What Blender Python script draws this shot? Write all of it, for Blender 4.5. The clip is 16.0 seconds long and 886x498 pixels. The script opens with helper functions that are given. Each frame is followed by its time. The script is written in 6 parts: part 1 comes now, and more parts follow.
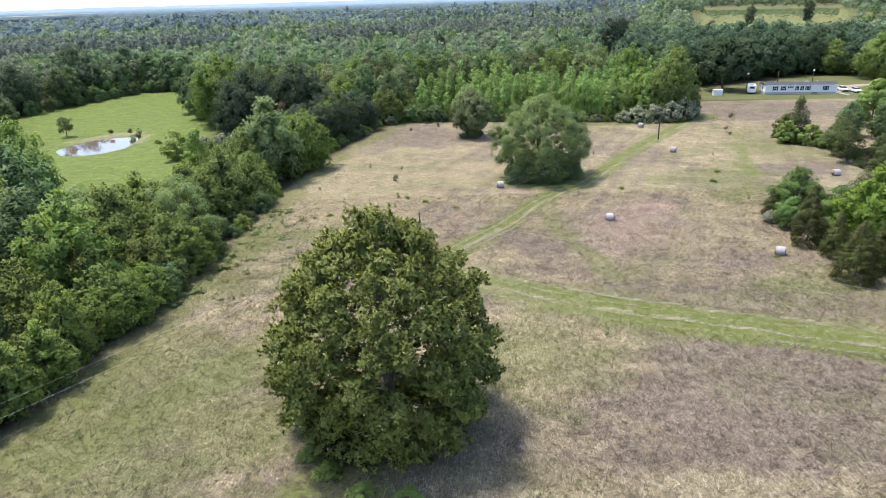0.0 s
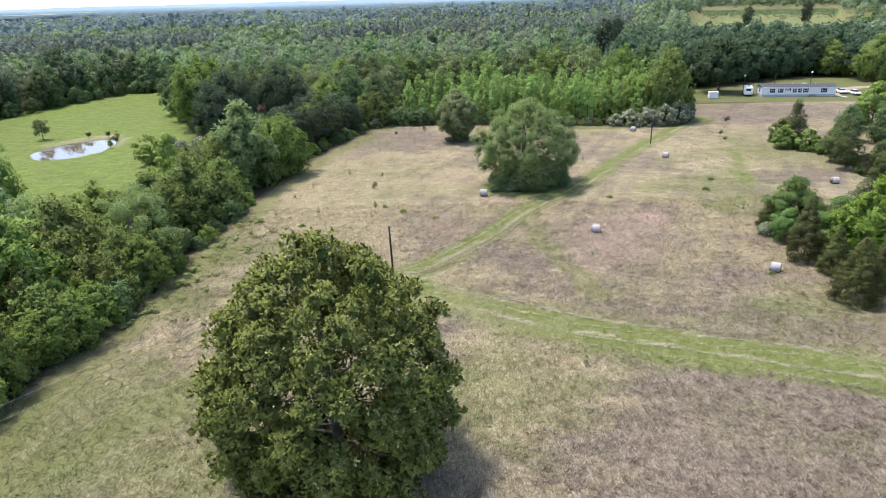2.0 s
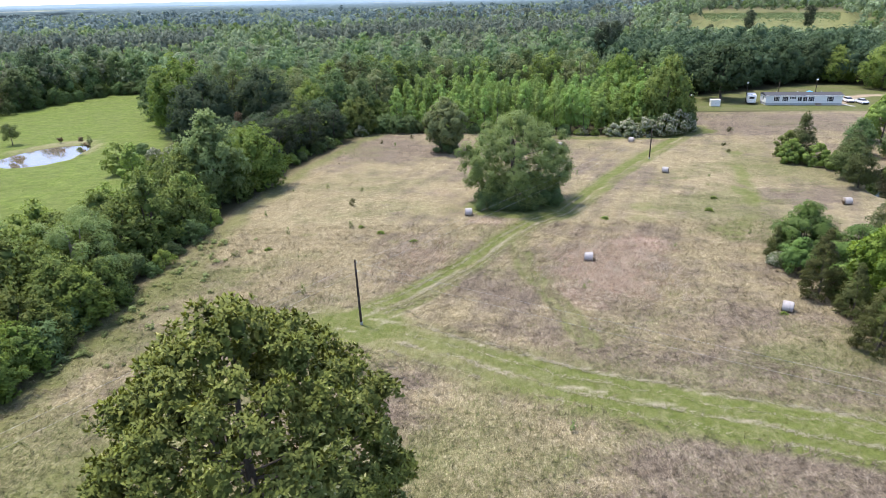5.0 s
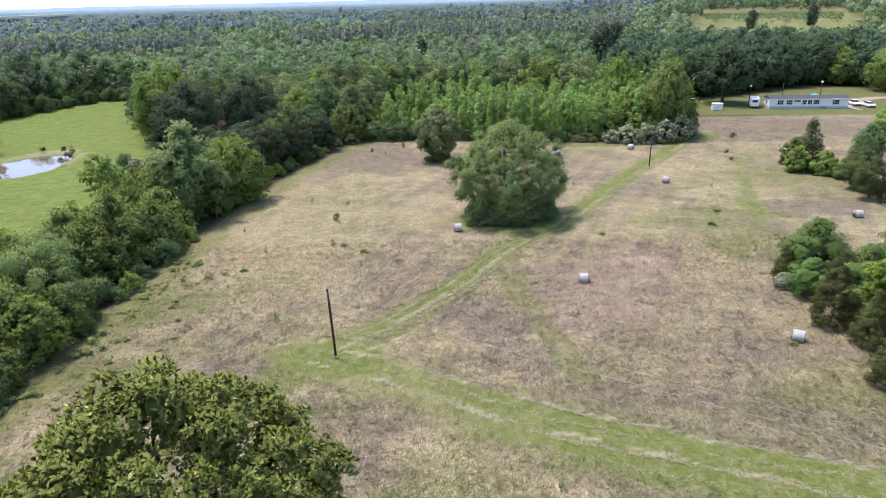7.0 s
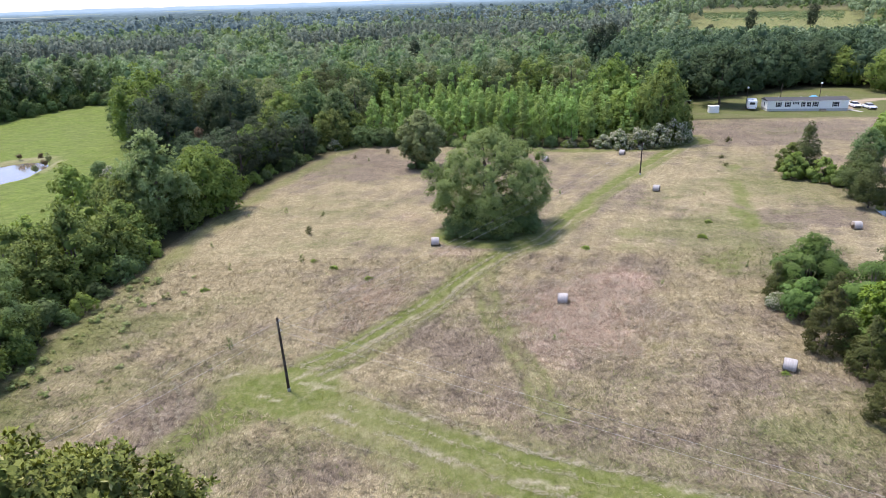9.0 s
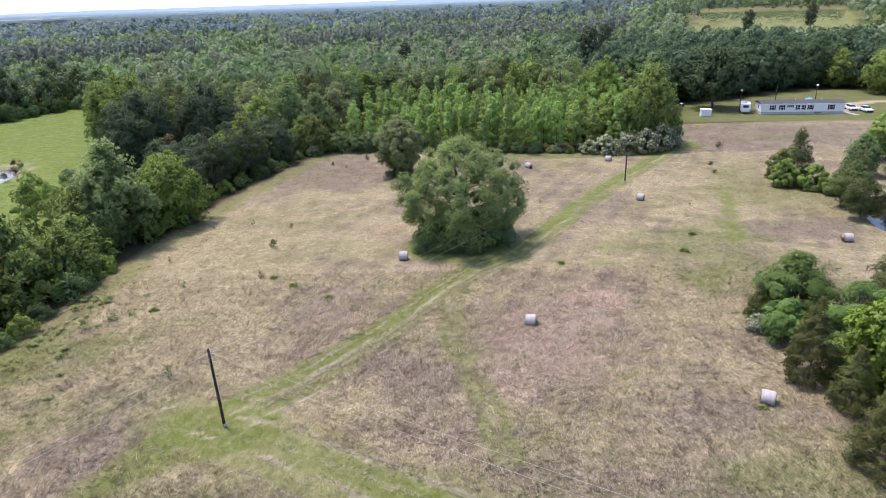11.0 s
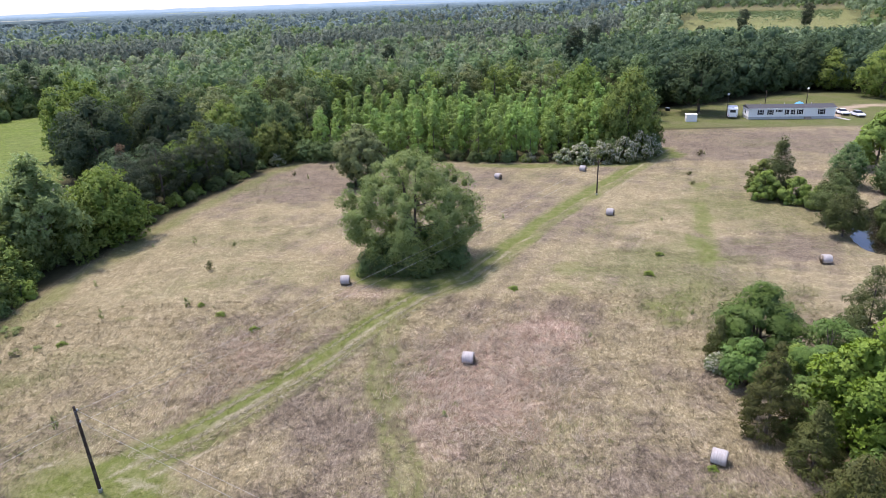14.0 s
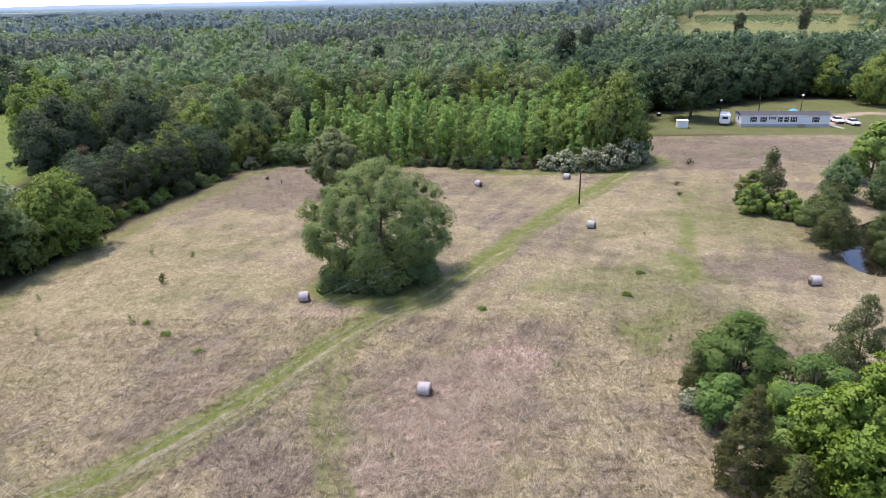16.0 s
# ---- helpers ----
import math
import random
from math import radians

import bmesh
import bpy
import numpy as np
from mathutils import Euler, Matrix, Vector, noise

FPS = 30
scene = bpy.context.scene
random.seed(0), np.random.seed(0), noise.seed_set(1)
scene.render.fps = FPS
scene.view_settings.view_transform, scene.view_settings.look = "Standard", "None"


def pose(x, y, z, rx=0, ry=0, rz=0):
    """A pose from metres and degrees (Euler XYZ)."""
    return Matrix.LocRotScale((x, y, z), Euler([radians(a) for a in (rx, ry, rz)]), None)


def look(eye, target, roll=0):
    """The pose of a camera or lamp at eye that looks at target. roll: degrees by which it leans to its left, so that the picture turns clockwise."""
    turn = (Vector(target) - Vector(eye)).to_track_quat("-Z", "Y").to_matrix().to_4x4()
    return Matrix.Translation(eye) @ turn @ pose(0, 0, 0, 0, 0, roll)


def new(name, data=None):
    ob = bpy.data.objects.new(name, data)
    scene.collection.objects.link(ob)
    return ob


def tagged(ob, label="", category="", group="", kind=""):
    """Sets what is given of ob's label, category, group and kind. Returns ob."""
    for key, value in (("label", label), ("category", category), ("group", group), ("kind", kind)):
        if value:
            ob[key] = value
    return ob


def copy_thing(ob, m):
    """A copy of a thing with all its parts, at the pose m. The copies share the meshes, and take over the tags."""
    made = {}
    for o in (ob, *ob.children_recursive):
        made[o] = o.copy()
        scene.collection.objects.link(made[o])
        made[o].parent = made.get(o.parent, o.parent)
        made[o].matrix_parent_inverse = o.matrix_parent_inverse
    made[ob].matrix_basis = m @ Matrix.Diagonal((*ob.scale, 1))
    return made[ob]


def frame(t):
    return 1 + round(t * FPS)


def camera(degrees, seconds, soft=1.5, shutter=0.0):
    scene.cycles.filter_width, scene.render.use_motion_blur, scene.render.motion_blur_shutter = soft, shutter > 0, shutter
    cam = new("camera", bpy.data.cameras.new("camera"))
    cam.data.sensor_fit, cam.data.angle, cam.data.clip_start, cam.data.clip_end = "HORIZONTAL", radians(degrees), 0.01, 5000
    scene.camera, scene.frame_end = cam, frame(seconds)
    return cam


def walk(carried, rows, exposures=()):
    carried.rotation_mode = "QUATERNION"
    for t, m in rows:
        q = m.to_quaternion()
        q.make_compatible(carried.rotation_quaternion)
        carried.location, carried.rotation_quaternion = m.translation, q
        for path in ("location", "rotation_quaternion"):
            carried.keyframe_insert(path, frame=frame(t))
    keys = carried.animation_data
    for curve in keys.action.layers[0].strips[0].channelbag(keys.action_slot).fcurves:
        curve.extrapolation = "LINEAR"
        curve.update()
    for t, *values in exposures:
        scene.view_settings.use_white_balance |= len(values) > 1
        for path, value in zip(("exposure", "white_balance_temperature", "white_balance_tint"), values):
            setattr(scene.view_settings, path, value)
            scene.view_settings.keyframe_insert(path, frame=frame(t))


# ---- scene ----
cam = camera(68.8, 16.0, soft=0.8)
METRES, EYE, TILT, LEAN, TURN = 48.0, 29.57, -21.2, 1.55, 0.0
ROWS = [
    (0.0, 0.0, 0.0, 0.0, 0.0, 0.0, -0.0),
    (0.5, 0.0139, 0.0263, 0.0087, -0.01, -0.01, 0.07),
    (1.0, 0.029, 0.0515, 0.0177, -0.01, -0.0, 0.12),
    (1.5, 0.0452, 0.0762, 0.0271, -0.02, -0.0, 0.14),
    (2.0, 0.0603, 0.1012, 0.0372, -0.12, -0.02, -0.06),
    (2.5, 0.0731, 0.1268, 0.0481, -0.2, -0.03, -0.2),
    (3.0, 0.0837, 0.1529, 0.0592, -0.26, -0.04, -0.35),
    (3.5, 0.0921, 0.18, 0.0713, -0.28, -0.05, -0.46),
    (4.0, 0.0992, 0.2071, 0.0839, -0.3, -0.06, -0.55),
    (6.5, 0.1371, 0.3372, 0.1474, -0.15, 0.03, -0.26),
    (7.0, 0.1513, 0.3617, 0.1589, -0.09, 0.04, -0.19),
    (7.5, 0.1674, 0.3855, 0.1699, -0.02, 0.04, -0.11),
    (8.0, 0.1848, 0.4088, 0.1803, 0.04, 0.04, -0.05),
    (8.5, 0.2033, 0.4315, 0.1902, 0.08, 0.05, -0.01),
    (9.0, 0.223, 0.4542, 0.1999, 0.11, 0.05, 0.02),
    (11.5, 0.3313, 0.5631, 0.2466, 0.28, 0.1, 0.16),
    (12.0, 0.3537, 0.5842, 0.2565, 0.31, 0.09, 0.19),
    (12.5, 0.3765, 0.6051, 0.2662, 0.34, 0.08, 0.21),
    (13.0, 0.3997, 0.6264, 0.2756, 0.37, 0.07, 0.22),
    (13.5, 0.423, 0.6475, 0.2855, 0.4, 0.07, 0.24),
    (14.0, 0.4465, 0.6684, 0.2948, 0.42, 0.07, 0.23),
    (14.5, 0.4691, 0.6903, 0.3043, 0.38, 0.05, 0.09),
    (15.0, 0.4881, 0.7141, 0.3136, 0.23, 0.02, -0.17),
    (15.5, 0.5035, 0.7384, 0.3242, 0.15, -0.02, -0.36),
    (16.0, 0.5164, 0.7635, 0.3343, 0.12, -0.03, -0.5),
]
walk(cam, [(t, pose(0, 0, EYE, TILT, LEAN, TURN) @ pose(METRES * x, METRES * y, METRES * z, 90 + pitch, roll, yaw)) for t, x, y, z, yaw, pitch, roll in ROWS], exposures=((0.0, 1.69, 6350, 12), (4.0, 1.66, 6350, 12), (8.0, 1.56, 6350, 14), (12.0, 1.52, 6350, 19), (16.0, 1.47, 6350, 19)))

# ---- light ----
SUN_ELEVATION, SUN_AZIMUTH = 68.0, 308.0  # degrees; azimuth clockwise from +y
world = bpy.data.worlds.new("sky")
scene.world = world
world.use_nodes = True
sky_nodes = world.node_tree.nodes
sky = sky_nodes.new("ShaderNodeTexSky")
sky.sky_type, sky.sun_disc = "NISHITA", False
sky.sun_elevation, sky.sun_rotation = radians(SUN_ELEVATION), radians(SUN_AZIMUTH)
sky.air_density, sky.dust_density, sky.ozone_density = 0.6, 1.4, 1.2
world.node_tree.links.new(sky.outputs[0], sky_nodes["Background"].inputs[0])
sky_nodes["Background"].inputs[1].default_value = 0.15
sun = new("sun", bpy.data.lights.new("sun", "SUN"))
sun.data.energy, sun.data.angle, sun.data.color = 1.6, radians(10.0), (1.0, 0.95, 0.86)
a, e = radians(SUN_AZIMUTH), radians(SUN_ELEVATION)
sun.matrix_world = look((0, 0, 80), Vector((0, 0, 80)) - Vector((math.sin(a) * math.cos(e), math.cos(a) * math.cos(e), math.sin(e))))


# ---- materials ----
class Nodes:
    """A short way to write node trees."""

    def __init__(self, name):
        self.mat = bpy.data.materials.new(name)
        self.mat.use_nodes = True
        self.tree = self.mat.node_tree
        self.tree.nodes.clear()
        self.out = self.tree.nodes.new("ShaderNodeOutputMaterial")

    def put(self, socket, value):
        if isinstance(value, bpy.types.NodeSocket):
            self.tree.links.new(value, socket)
        elif isinstance(value, (tuple, list)) and len(value) == 3 and socket.type == "RGBA":
            socket.default_value = (*value, 1)
        else:
            socket.default_value = value

    def node(self, kind, out=0, inputs=(), operation=None, attribute_name=None):
        n = self.tree.nodes.new("ShaderNode" + kind)
        if operation:
            n.operation = operation
        if attribute_name:
            n.attribute_name = attribute_name
        for key, value in dict(inputs).items():
            self.put(n.inputs[key], value)
        return n.outputs[out]

    def coords(self, scale=(1, 1, 1), turn=0.0, local=False):
        c = self.node("TexCoord", "Object") if local else self.node("NewGeometry", "Position")
        return self.node("Mapping", 0, {0: c, 2: (0, 0, radians(turn)), 3: scale})

    def noise(self, vector, scale, detail=4.0, rough=0.6, twist=0.0):
        return self.node("TexNoise", "Fac", {"Vector": vector, "Scale": scale, "Detail": detail, "Roughness": rough, "Distortion": twist})

    def ramp(self, fac, *stops):
        n = self.tree.nodes.new("ShaderNodeValToRGB")
        while len(n.color_ramp.elements) < len(stops):
            n.color_ramp.elements.new(0.5)
        for el, (at, col) in zip(n.color_ramp.elements, stops):
            el.position = at
            el.color = (col, col, col, 1) if isinstance(col, (int, float)) else (*col, 1)
        self.put(n.inputs[0], fac)
        return n.outputs[0]

    def mix(self, fac, one, two, blend="MIX"):
        n = self.tree.nodes.new("ShaderNodeMix")
        n.data_type, n.blend_type = "RGBA", blend
        self.put(n.inputs[0], fac)
        self.put(n.inputs[6], one)
        self.put(n.inputs[7], two)
        return n.outputs[2]

    def math(self, op, one, two=0.0):
        return self.node("Math", 0, {0: one, 1: two}, operation=op)

    def tint(self, colour, hue=0.5, sat=1.0, value=1.0):
        return self.node("HueSaturation", 0, {"Hue": hue, "Saturation": sat, "Value": value, "Color": colour})

    def span(self, fac, low, high):
        return self.node("MapRange", 0, {0: fac, 3: low, 4: high})

    def bump(self, height, strength=0.3, distance=0.05):
        return self.node("Bump", 0, {"Strength": strength, "Distance": distance, "Height": height})

    def surface(self, colour, rough=0.8, spec=0.3, metal=0.0, normal=None):
        values = {"Base Color": colour, "Roughness": rough, "Specular IOR Level": spec, "Metallic": metal}
        if normal is not None:
            values["Normal"] = normal
        return self.node("BsdfPrincipled", 0, values)

    def done(self, shader):
        self.tree.links.new(shader, self.out.inputs[0])
        return self.mat


def leaf_material(name, dark, light, glow=0.28, sprout=None, share=0.0, rough=0.5, vary=0.25, gloss=0.1):
    """Leaves: each one, each spray and each plant a little different."""
    n = Nodes(name)
    rnd = n.node("NewGeometry", "Random Per Island")
    tone = n.node("Attribute", "Fac", attribute_name="tone")
    plant = n.node("ObjectInfo", "Random")
    where = n.coords()
    patch = n.noise(where, 0.6, 2.0)
    # tone varies at random; inside crowns it is set low to paint their shade
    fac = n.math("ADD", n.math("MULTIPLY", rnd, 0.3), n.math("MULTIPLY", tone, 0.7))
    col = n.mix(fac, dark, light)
    if sprout:
        col = n.mix(n.math("GREATER_THAN", n.math("ADD", n.math("MULTIPLY", rnd, 0.5), n.math("MULTIPLY", tone, 0.5)), 1.0 - share), col, sprout)
    col = n.tint(col, n.span(plant, 0.5 - 0.05 * vary, 0.5 + 0.07 * vary), n.span(patch, 1.12, 0.85), n.span(plant, 1 - vary, 1 + vary))
    bsdf = n.surface(col, rough + 0.1, gloss)
    back = n.node("BsdfTranslucent", 0, {"Color": n.tint(col, 0.49, 1.1, 1.25)})
    return n.done(n.node("MixShader", 0, {0: glow, 1: bsdf, 2: back}))


def plain_material(name, colour, rough=0.7, spec=0.3, metal=0.0, grain=12.0, amount=0.15, bump=0.1):
    """Paint, metal or plastic with a little dirt and unevenness."""
    n = Nodes(name)
    where = n.coords(local=True)
    fine, broad = n.noise(where, grain, 6.0), n.noise(where, grain * 0.12, 3.0)
    col = n.tint(n.tint(colour, value=n.span(fine, 1 - amount, 1 + amount)), value=n.span(broad, 1 - amount, 1 + amount))
    return n.done(n.surface(col, n.span(broad, max(0.02, rough - 0.1), min(1, rough + 0.1)), spec, metal, n.bump(fine, bump, 0.01)))


def bark_material(name, dark, light):
    n = Nodes(name)
    where = n.coords((1, 1, 0.25), local=True)
    ridges = n.noise(where, 9.0, 6.0, 0.7, 0.4)
    lichen = n.noise(n.coords(local=True), 1.3, 4.0)
    col = n.mix(n.ramp(lichen, (0.5, 0.0), (0.72, 0.5)), n.mix(ridges, dark, light), (0.24, 0.24, 0.2))
    return n.done(n.surface(col, 0.9, 0.15, 0, n.bump(ridges, 0.7, 0.04)))


BARK = bark_material("bark", (0.05, 0.04, 0.03), (0.17, 0.14, 0.11))
PALE_BARK = bark_material("pale_bark", (0.13, 0.11, 0.09), (0.3, 0.27, 0.23))
POLE_WOOD = bark_material("pole_wood", (0.03, 0.022, 0.017), (0.075, 0.055, 0.042))
LEAF_OAK = leaf_material("oak_leaves", (0.058, 0.078, 0.016), (0.245, 0.265, 0.06), 0.16, (0.42, 0.4, 0.16), 0.16, vary=0.05)
LEAF_FRESH = leaf_material("fresh_leaves", (0.088, 0.145, 0.0229), (0.238, 0.317, 0.0748), 0.26, vary=0.1)
LEAF_SILVER = leaf_material("pale_undersided_leaves", (0.115, 0.165, 0.055), (0.31, 0.38, 0.17), 0.48, vary=0.08)
LEAF_DOME = leaf_material("rounded_oak_leaves", (0.0389, 0.0609, 0.0294), (0.107, 0.142, 0.0745), 0.32, vary=0.06)
LEAF_WILLOW = leaf_material("fine_leaves", (0.121, 0.181, 0.0484), (0.302, 0.381, 0.145), 0.4, vary=0.1)
LEAF_BROAD = leaf_material("broad_leaves", (0.0578, 0.0971, 0.0322), (0.178, 0.239, 0.0882), 0.24, vary=0.24)
LEAF_DARK = leaf_material("dark_oak_leaves", (0.0382, 0.0663, 0.0272), (0.115, 0.162, 0.0723), 0.2, vary=0.2)
LEAF_HEDGE = leaf_material("hedgerow_leaves", (0.073, 0.111, 0.0251), (0.234, 0.283, 0.0732), 0.22, vary=0.22)
LEAF_MIMOSA = leaf_material("feathery_leaves", (0.0581, 0.108, 0.0242), (0.179, 0.266, 0.0658), 0.24, vary=0.12)
LEAF_BRIGHT = leaf_material("young_leaves", (0.1, 0.16, 0.028), (0.275, 0.345, 0.08), 0.24, vary=0.12)
LEAF_TULIP = leaf_material("yellow_green_leaves", (0.1, 0.172, 0.022), (0.255, 0.355, 0.06), 0.24, vary=0.08)
LEAF_GREY = leaf_material("grey_green_leaves", (0.115, 0.142, 0.052), (0.275, 0.305, 0.13), 0.26, vary=0.08)
LEAF_PINE = leaf_material("pine_needles", (0.0466, 0.0681, 0.0208), (0.148, 0.175, 0.0576), 0.26, (0.19, 0.17, 0.08), 0.06, vary=0.2)
LEAF_DARK_PINE = leaf_material("dark_pine_needles", (0.0272, 0.0408, 0.0221), (0.085, 0.104, 0.051), 0.2, vary=0.15)
# far crowns: distance haze is put into the leaf colour, paler and bluer
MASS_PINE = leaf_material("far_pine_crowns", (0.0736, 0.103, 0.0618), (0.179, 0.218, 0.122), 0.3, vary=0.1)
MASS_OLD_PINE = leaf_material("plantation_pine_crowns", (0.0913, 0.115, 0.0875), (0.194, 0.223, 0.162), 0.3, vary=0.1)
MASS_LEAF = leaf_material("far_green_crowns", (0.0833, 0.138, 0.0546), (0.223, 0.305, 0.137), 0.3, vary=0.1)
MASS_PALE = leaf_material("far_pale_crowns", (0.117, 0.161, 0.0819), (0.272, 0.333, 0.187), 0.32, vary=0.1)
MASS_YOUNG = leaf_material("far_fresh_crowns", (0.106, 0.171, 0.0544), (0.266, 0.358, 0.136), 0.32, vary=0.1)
# the farthest crowns carry the most painted haze
MASS_HAZED = leaf_material("hazed_crowns", (0.12, 0.165, 0.162), (0.167, 0.222, 0.21), 0.3, vary=0.1)
MASS_DARK = leaf_material("dark_hardwood_crowns", (0.0368, 0.066, 0.0324), (0.11, 0.16, 0.081), 0.26, vary=0.1)
MASS_RUSSET = leaf_material("far_russet_crowns", (0.0906, 0.103, 0.0575), (0.192, 0.211, 0.127), 0.26, vary=0.1)
LEAF_CEDAR = leaf_material("cedar_sprays", (0.045, 0.054, 0.015), (0.125, 0.126, 0.038), 0.22, (0.17, 0.115, 0.05), 0.12, vary=0.2)
LEAF_POPLAR = leaf_material("sapling_leaves", (0.129, 0.213, 0.0435), (0.342, 0.451, 0.13), 0.26, vary=0.18)
LEAF_FLOWER = leaf_material("privet_in_flower", (0.1, 0.13, 0.05), (0.22, 0.25, 0.115), 0.32, (0.42, 0.41, 0.3), 0.42, vary=0.15)
LEAF_RUSSET = leaf_material("russet_sprays", (0.075, 0.055, 0.03), (0.16, 0.11, 0.06), 0.18, vary=0.1)
# leaf colour greyed and lifted for distance haze as well
LEAF_FAR = leaf_material("far_woods_leaves", (0.095, 0.14, 0.065), (0.25, 0.315, 0.155), 0.26, (0.28, 0.27, 0.18), 0.08, vary=0.1)

# ---- the lie of the land ----
HEDGE_LINE = ((20, -39), (35, -36), (47, -33.4), (69, -30.8), (80, -29.8), (104, -27.6), (119, -26.0), (135, -22.6), (155, -16.4), (169, -10.8))
BACK_LINE = ((-11, 168.5), (0, 165.5), (16.5, 163.7), (30, 160.4), (41, 159), (52, 158.2), (58, 160.5), (62, 165), (66, 176), (70, 190))


def along(line, v):
    return np.interp(v, [p[0] for p in line], [p[1] for p in line])


def near_line(x, y, points):
    """Distance from a run of straight lines."""
    best = np.full(np.shape(x), 1e9)
    for (ax, ay), (bx, by) in zip(points, points[1:]):
        dx, dy = bx - ax, by - ay
        s = np.clip(((x - ax) * dx + (y - ay) * dy) / (dx * dx + dy * dy), 0, 1)
        best = np.minimum(best, np.hypot(x - ax - s * dx, y - ay - s * dy))
    return best


def beside_line(x, y, points):
    """Signed distance from a run of straight lines: above 0 on the left of its way."""
    best, sign = np.full(np.shape(x), 1e9), np.zeros(np.shape(x))
    for (ax, ay), (bx, by) in zip(points, points[1:]):
        dx, dy = bx - ax, by - ay
        s = np.clip(((x - ax) * dx + (y - ay) * dy) / (dx * dx + dy * dy), 0, 1)
        d = np.hypot(x - ax - s * dx, y - ay - s * dy)
        closer = d < best
        best, sign = np.where(closer, d, best), np.where(closer, np.sign(dx * (y - ay) - dy * (x - ax)), sign)
    return best * sign


def soft(v, low, high):
    s = np.clip((v - low) / (high - low), 0, 1)
    return s * s * (3 - 2 * s)


def waves(x, y, scale, seed):
    """A cheap smooth unevenness between -1 and 1."""
    r = np.random.RandomState(seed)
    total = 0
    for k in range(7):
        ang, f, ph = r.uniform(0, 6.28), r.uniform(0.5, 1.9) / scale, r.uniform(0, 6.28)
        total = total + np.sin((x * math.cos(ang) + y * math.sin(ang)) * f * 6.28 + ph)
    return total / 4.2


def pond_level(x, y):
    """Below 1 inside the pasture's pond."""
    u, v = x + 86.5, y - 160
    return np.sqrt((u / 9.0) ** 2 + (v / 12.5) ** 2) + 0.06 * np.sin(3 * np.arctan2(v, u) + 1)


def pool_level(x, y):
    """Below 1 inside the dark pool among the pines."""
    u, v = x - 83.0, y - 119.6
    c, s = math.cos(radians(50)), math.sin(radians(50))
    p, q = u * c + v * s, -u * s + v * c
    return np.sqrt((p / 14.5) ** 2 + (q / 5.2) ** 2) + 0.06 * np.sin(4 * np.arctan2(q, p))


def hill(x, y):
    d, b = np.hypot(x - 20, y - 35), np.degrees(np.arctan2(x - 20, y - 35))
    return 13.0 * soft(d, 395, 470) * soft(b, 10, 20) + 10 * soft(d, 560, 1000) * soft(b, 2, 25)


def land(x, y):
    z = -0.03 * np.clip(-x - 15, 0, 75) + hill(x, y)
    z = z - 1.2 * (1 - soft(pond_level(x, y), 0.75, 1.12)) - 0.9 * (1 - soft(pool_level(x, y), 0.75, 1.15))
    return z


def field_mask(x, y):
    """1 on the dry hay field."""
    left = soft(x - along(HEDGE_LINE, y), -1.5, 1.5)
    back = 1 - soft(y - np.where(x < 66, along(BACK_LINE, x), 187.5 - 0.02 * (x - 66)), -1.0, 1.5)
    right = 1 - soft(x - np.interp(y, [20, 60, 90, 110, 135, 190], [60, 58, 75, 100, 120, 126]), -2, 2)
    return left * back * right


def pasture_mask(x, y):
    right = 1 - soft(x - np.interp(y, [60, 118, 136, 172, 237, 262], [-60, -44, -50, -62, -88, -96]), -1.5, 1.5)
    left = soft(x - np.interp(y, [60, 130, 170, 222, 250, 262], [-80, -92, -124, -140, -150, -128]), -1.5, 1.5)
    far = 1 - soft(y - np.interp(x, [-160, -135, -119, -98], [225, 232, 263, 262]), -1.5, 1.5)
    return right * left * far * soft(y, 60, 64)


def lawn_mask(x, y):
    near = soft(y - (190.5 - 0.1 * (x - 69)), -0.8, 0.8)
    far = 1 - soft(y - np.interp(x, [62, 79, 96, 112, 126, 141, 160], [212, 220, 222, 230, 238, 237, 222]), -2, 2)
    return near * far * soft(x, 64, 67) * (1 - soft(x, 152, 156))


def clearing_mask(x, y):
    d, b = np.hypot(x - 20, y - 35), np.degrees(np.arctan2(x - 20, y - 35))
    return soft(d, 452, 460) * (1 - soft(d, 575, 590)) * soft(b, 19.8, 20.4) * (1 - soft(b, 29.5, 30.1))


MAIN_TRACK = ((-5, 70), (-2.5, 73.5), (0.8, 76.2), (3.6, 79.8), (7.5, 84.6), (13, 93.6), (17.6, 100.2), (22.8, 104.5), (28, 113), (35, 124.6), (43, 136.4), (52, 148.6), (60, 159.5), (66, 168))
SIDE_TRACK = ((-7, 71), (1, 67.3), (8, 63.2), (14, 59.8), (20, 57.3), (26, 55.0), (33, 52.6), (40, 49.5), (60, 40))
TRAIL = ((15.5, 97), (14.4, 91), (14.9, 82.5), (17, 74), (18.5, 66))
STRIP = ((64, 146), (58, 126.3), (53.5, 112), (48.6, 101.4), (42.5, 92.2))
LEFT_GREEN = ((-34, 33), (-26.8, 38.4), (-23.3, 45.2), (-17.9, 51), (-12, 58), (-7, 68))
DRIVE = ((115, 197), (121, 203), (127, 210), (134, 212.5), (160, 209))


def sheet_lines(fine_low, fine_high, fine, low_steps, high_steps):
    mid = list(np.arange(fine_low, fine_high + fine, fine))
    return np.array([*low_steps, *mid, *high_steps])


